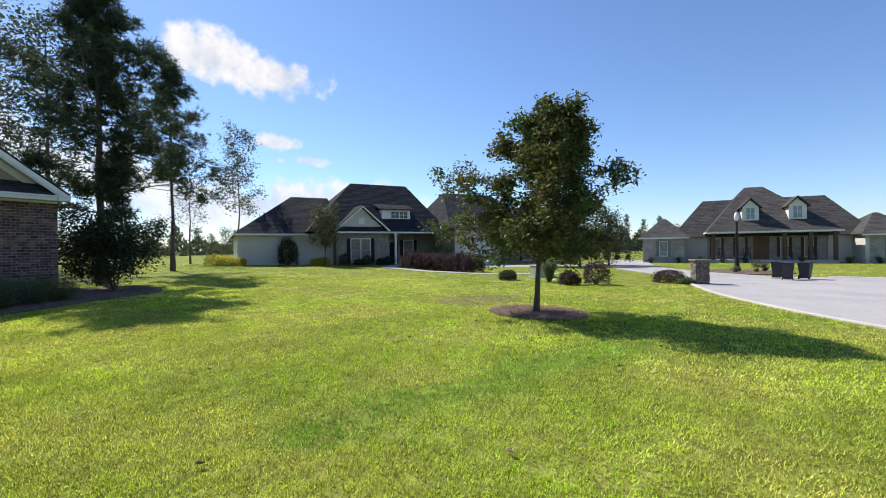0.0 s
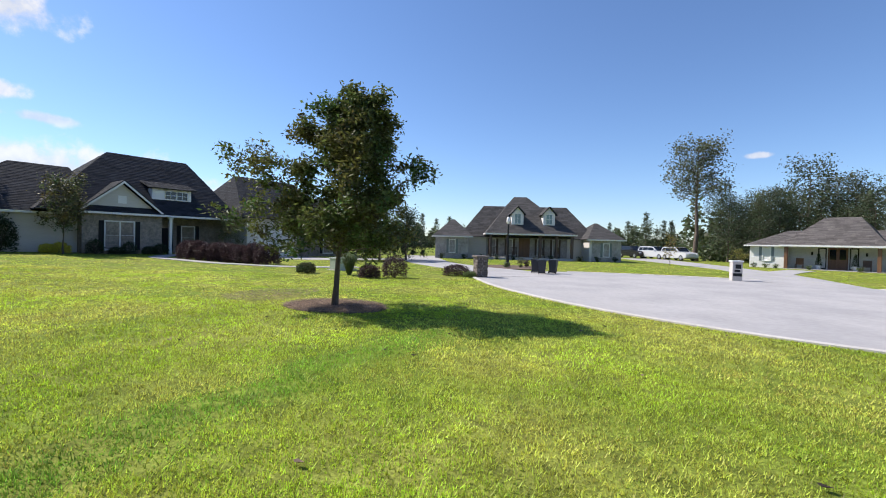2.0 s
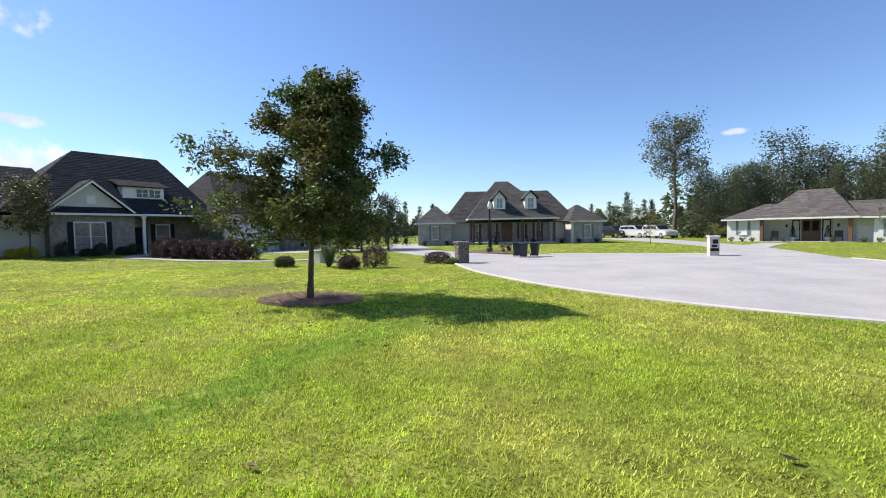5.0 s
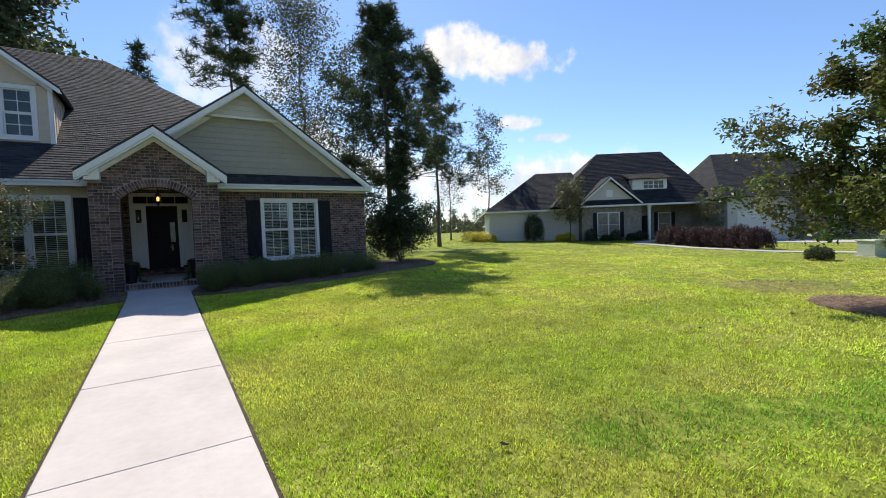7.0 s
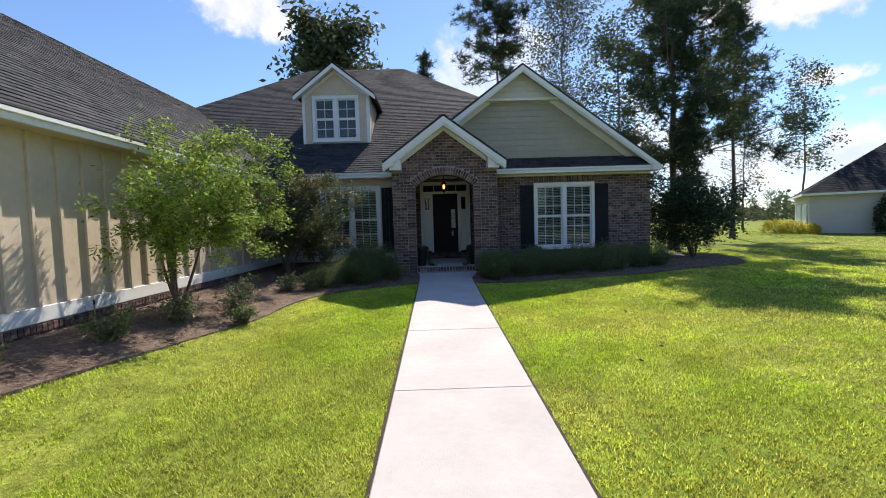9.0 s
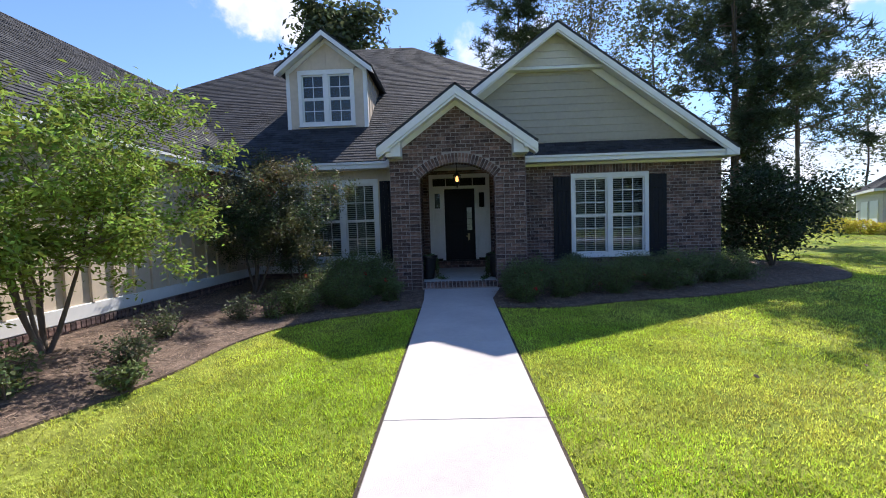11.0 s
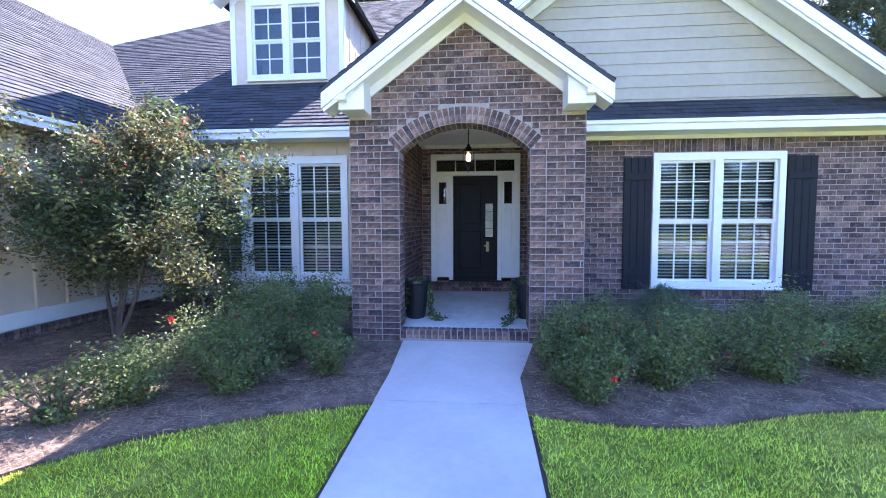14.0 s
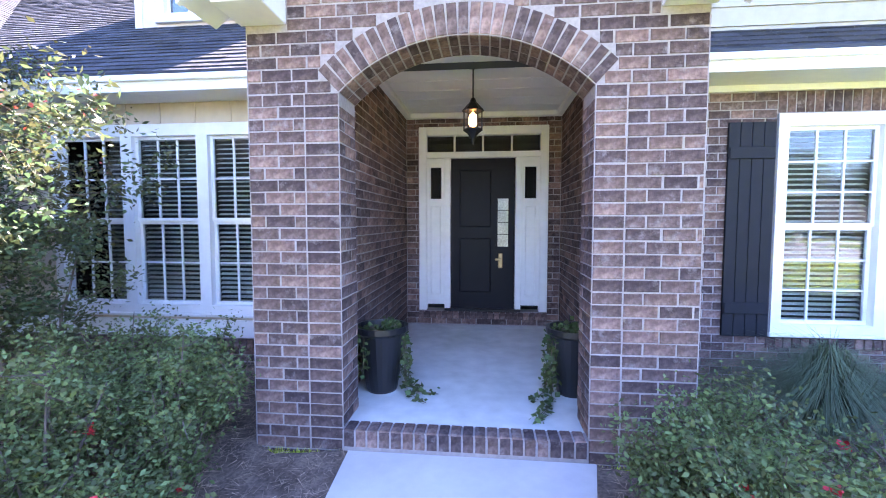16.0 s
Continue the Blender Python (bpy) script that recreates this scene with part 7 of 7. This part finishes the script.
for i, (x, y, r, h, m) in enumerate(((31.0, -19.4, .35, .7, M_FARLIGHT), (32.2, -20.0, .3, .5, M_PURPLE), (30.4, -18.3, .28, .4, M_ROSE), (31.9, -20.6, .35, .8, M_FARLIGHT))):
    bush("bed_shrub", x, y, r, h, 310 + i, 360, 0.08, m, "small shrub in the island bed", group="island shrubs", stems=9)

hyd = thing("fire_hydrant", pose(21.4, -37.3, gz(21.4, -37.3)), "white fire hydrant on the far lawn", "hydrant")
part("barrel", lathe(bmesh.new(), [(0.14, 0), (0.14, 0.05), (0.10, 0.07), (0.10, 0.48), (0.13, 0.5), (0.13, 0.54)], 14), M_WHITE, hyd)
part("bonnet", lathe(bmesh.new(), [(0.12, 0.54), (0.10, 0.62), (0.05, 0.68), (0.03, 0.73)], 14), M_WHITE, hyd)
for s in (-1, 1):
    part("nozzle", boxes((*sorted((s * 0.09, s * 0.18)), -0.05, 0.05, 0.36, 0.46), bevel=0.01), M_WHITE, hyd)
ebx = thing("transformer_box", pose(21.0, -41.9, gz(21, -41.9), 0, 0, 25), "pale green steel transformer box on the grass", "utility box")
part("cabinet", boxes((-0.42, 0.42, -0.58, 0.58, 0.05, 0.5), bevel=0.02), M_GREENBOX, ebx)
part("lid", boxes((-0.45, 0.45, -0.61, 0.61, 0.5, 0.56), bevel=0.015), M_GREENBOX, ebx)
part("pad", boxes((-0.55, 0.55, -0.75, 0.75, -0.1, 0.05)), M_KERB, ebx)
ebx2 = thing("transformer_box", pose(23.6, -8.7, gz(23.6, -8.7), 0, 0, 55), "pale green steel utility box by the neighbour's lawn", "utility box")
part("cabinet", boxes((-0.4, 0.4, -0.5, 0.5, 0.05, 0.60), bevel=0.02), M_GREENBOX, ebx2)
part("lid", boxes((-0.43, 0.43, -0.53, 0.53, 0.60, 0.66), bevel=0.015), M_GREENBOX, ebx2)
part("pad", boxes((-0.5, 0.5, -0.6, 0.6, -0.1, 0.05)), M_KERB, ebx2)

for i, (x, y, r, h, m, lab) in enumerate(((19.5, -12.0, .56, 1.0, M_PURPLE, "large rounded dark purple shrub by the street"), (19.0, -11.0, .46, .58, M_PURPLE, "low dark purple shrub by the street"),
                                     (21.9, -14.75, .66, .55, M_PURPLE, "low rounded purple shrub by the driveway"), (20.7, -7.75, .44, .5, M_CREPE_D, "low brown-green shrub on the lawn edge"),
                                     (21.2, -15.4, .3, .25, M_ROSE, "small plant at the foot of the pillar"))):
    mound("loropetalum" if m is M_PURPLE else "low_shrub", x, y, r, h, 320 + i, 3400, 0.06, m, lab)
q = []
og = thing("pampas_clump", pose(20.3, -9.85, gz(20.3, -9.85)), "arching green ornamental grass by the street", "ornamental grass")
rng = np.random.default_rng(77)
for i in range(600):
    a, e = rng.uniform(0, math.tau), rng.uniform(0.15, 0.75)
    L = rng.uniform(0.8, 1.35)
    d0 = np.array([math.cos(a), math.sin(a), 0])
    s = np.array([-math.sin(a), math.cos(a), 0]) * 0.008
    p0, p1 = d0 * 0.08, d0 * e * 0.5 + np.array([0, 0, L * 0.75])
    p2 = d0 * (e + 0.2) + np.array([0, 0, L * rng.uniform(0.4, 0.85)])
    q += [np.stack([p0 - s, p0 + s, p1 + s, p1 - s]), np.stack([p1 - s, p1 + s, p2 + s * .3, p2 - s * .3])]
soup("blades", np.array(q), 4, leaf_mat("reed_leaf", (0.16, 0.20, 0.09)), og)


def suv(x, y, turn, label, paint, group):
    t = thing("parked_car", pose(x, y, gz(x, y) + 0.03, 0, 0, turn), label, "car", group)
    prof = [(-2.45, 0.42), (-2.45, 0.95), (-2.36, 1.12), (1.05, 1.14), (2.2, 1.02), (2.42, 0.85), (2.45, 0.42), (2.0, 0.28), (-2.0, 0.28)]
    bm = prism(bmesh.new(), prof, "y", -0.95, 0.95)
    bmesh.ops.bevel(bm, geom=bm.edges[:], offset=0.05, segments=2, affect="EDGES")
    part("body", bm, paint, t, smooth=False)
    bm = prism(bmesh.new(), [(-2.33, 1.10), (-2.16, 1.60), (-1.9, 1.74), (0.30, 1.72), (1.05, 1.10)], "y", -1, 1)
    for v in bm.verts:
        v.co.y *= 0.93 - (v.co.z - 1.1) * 0.22
    bmesh.ops.bevel(bm, geom=bm.edges[:], offset=0.035, segments=2, affect="EDGES")
    part("cabin", bm, paint, t, smooth=False)
    for s in (-1, 1):
        for pts in ([(-2.08, 1.2), (-2.0, 1.58), (-1.42, 1.62), (-1.42, 1.2)], [(-1.35, 1.2), (-1.35, 1.62), (-0.5, 1.62), (-0.5, 1.2)], [(-0.42, 1.2), (-0.42, 1.62), (0.27, 1.60), (0.76, 1.2)]):
            bm = bmesh.new()
            vs = [bm.verts.new((p[0], s * (0.933 - (p[1] - 1.1) * 0.22), p[1])) for p in pts]
            bm.faces.new(vs)
            r = bmesh.ops.extrude_face_region(bm, geom=bm.faces[:])
            for v in [g_ for g_ in r["geom"] if isinstance(g_, bmesh.types.BMVert)]:
                v.co.y += s * 0.012
            bmesh.ops.recalc_face_normals(bm, faces=bm.faces)
            part("side_window", bm, M_CARGLASS, t)
    bm = bmesh.new()
    prism(bm, [(0.36, 1.68), (0.98, 1.17), (1.00, 1.19), (0.38, 1.70)], "y", -0.74, 0.74)
    part("windscreen", bm, M_CARGLASS, t)
    for wx in (-1.5, 1.5):
        for s in (-1, 1):
            w = thing("wheel")
            w.parent = t
            bm = lathe(bmesh.new(), [(0.20, -0.11), (0.33, -0.11), (0.36, -0.08), (0.36, 0.08), (0.33, 0.11), (0.20, 0.11)], 20)
            bmesh.ops.transform(bm, matrix=Matrix.Translation((wx, s * 0.86, 0.36)) @ Matrix.Rotation(radians(90), 4, "X"), verts=bm.verts)
            part("tyre", bm, M_TYRE, w)
            bm = lathe(bmesh.new(), [(0.02, -0.115), (0.2, -0.1), (0.21, 0.1), (0.02, 0.115)], 16)
            bmesh.ops.transform(bm, matrix=Matrix.Translation((wx, s * 0.87, 0.36)) @ Matrix.Rotation(radians(90), 4, "X"), verts=bm.verts)
            part("rim", bm, M_RIM, w)
    for s in (-1, 1):
        part("headlight", boxes((2.36, 2.45, s * 0.7 - 0.15, s * 0.7 + 0.15, 0.72, 0.88), bevel=0.01), M_GLOBE, t)
        part("mirror", boxes((0.7, 0.85, *sorted((s * 0.94, s * 1.1)), 1.15, 1.3), bevel=0.02), paint, t)
    return t


suv(58.4, -44.6, 192, "white parked estate car on the far driveway", M_CAR, "parked white cars")
suv(62.4, -43.4, 202, "white parked car behind another white one", M_CAR, "parked white cars")
suv(65.5, -41.6, 195, "black parked car beside the far house", mat("black_car_paint", (0.012, 0.012, 0.014), 0.25, var=0.05), "")

# planters with trailing ivy at the porch
for px_, py_, seed in ((-0.51, 0.72, 1), (1.06, 0.80, 2)):
    t = thing("planter", pose(px_, py_, 0.172), "tall dark glazed planter on the porch floor", "planter", "porch planters")
    part("pot", lathe(bmesh.new(), [(0.12, 0.0), (0.13, 0.02), (0.205, 0.48), (0.222, 0.50), (0.222, 0.545), (0.20, 0.545), (0.185, 0.46)], 24), M_POT, t, smooth=False)
    part("soil", lathe(bmesh.new(), [(0.0, 0.44), (0.18, 0.45), (0.17, 0.46)], 16), M_SOIL, t)
    rng = np.random.default_rng(seed + 60)
    iv = thing("ivy_plant", pose(px_, py_, 0.172 + 0.46), "trailing green ivy hanging from the planter to the floor", "ivy", "porch ivy")
    segs, pts = [], []
    side = 1 if px_ < 0 else -1
    for k in range(7):
        a = rng.uniform(-1.2, 1.2) + (0 if side > 0 else math.pi) if k < 4 else rng.uniform(0, math.tau)
        d = np.array([math.cos(a), math.sin(a), 0])
        p = np.array([0, 0, 0.02])
        path = [p, d * 0.12 + [0, 0, 0.09], d * 0.20 + [0, 0, 0.02]]
        L = rng.uniform(0.1, 0.42)
        path.append(d * 0.22 + [0, 0, -L])
        if k < 2:
            path += [d * 0.24 + [0, 0, -0.44], d * 0.34 + [0, -0.10 - 0.1 * k, -0.445], d * (0.40 + 0.1 * k) + [0.03, -0.16 - 0.14 * k, -0.445]]
        for u, v in zip(path, path[1:]):
            segs.append((np.array(u), np.array(v), 0.004, 0.003))
            m = max(2, int(np.linalg.norm(np.array(v) - np.array(u)) / 0.022))
            pts += [np.array(u) + (np.array(v) - np.array(u)) * j / m for j in range(m)]
    vs, fs = tubes(segs, 4)
    mesh_part("vine", vs, fs, M_BARK, iv)
    pts = np.array(pts)
    lv = leaves_at(rng, np.repeat(pts, 3, 0), 0.045, 0.9, 0.1, 0.018)
    lv[:, :, 2] = np.maximum(lv[:, :, 2], -0.452)
    soup("foliage", lv, 4, M_IVY, iv)
# irrigation stake in the bed
stk = thing("garden_stake", pose(-4.35, -6.6, gz(-4.35, -6.6)), "thin rusty metal stake in the straw bed", "stake")
part("rod", lathe(bmesh.new(), [(0.008, -0.05), (0.008, 0.42), (0.0, 0.45)], 8), M_BARK_CHIP, stk)
part("collar", lathe(bmesh.new(), [(0.012, 0.36), (0.014, 0.38), (0.012, 0.42)], 8), M_BLACK, stk)

# ---------------------------------------------------------------- single bricks
for par, m, w, h in pending_bricks:
    b = new("brick", brick_mesh(w, h))
    b.parent = par
    b.matrix_local = m
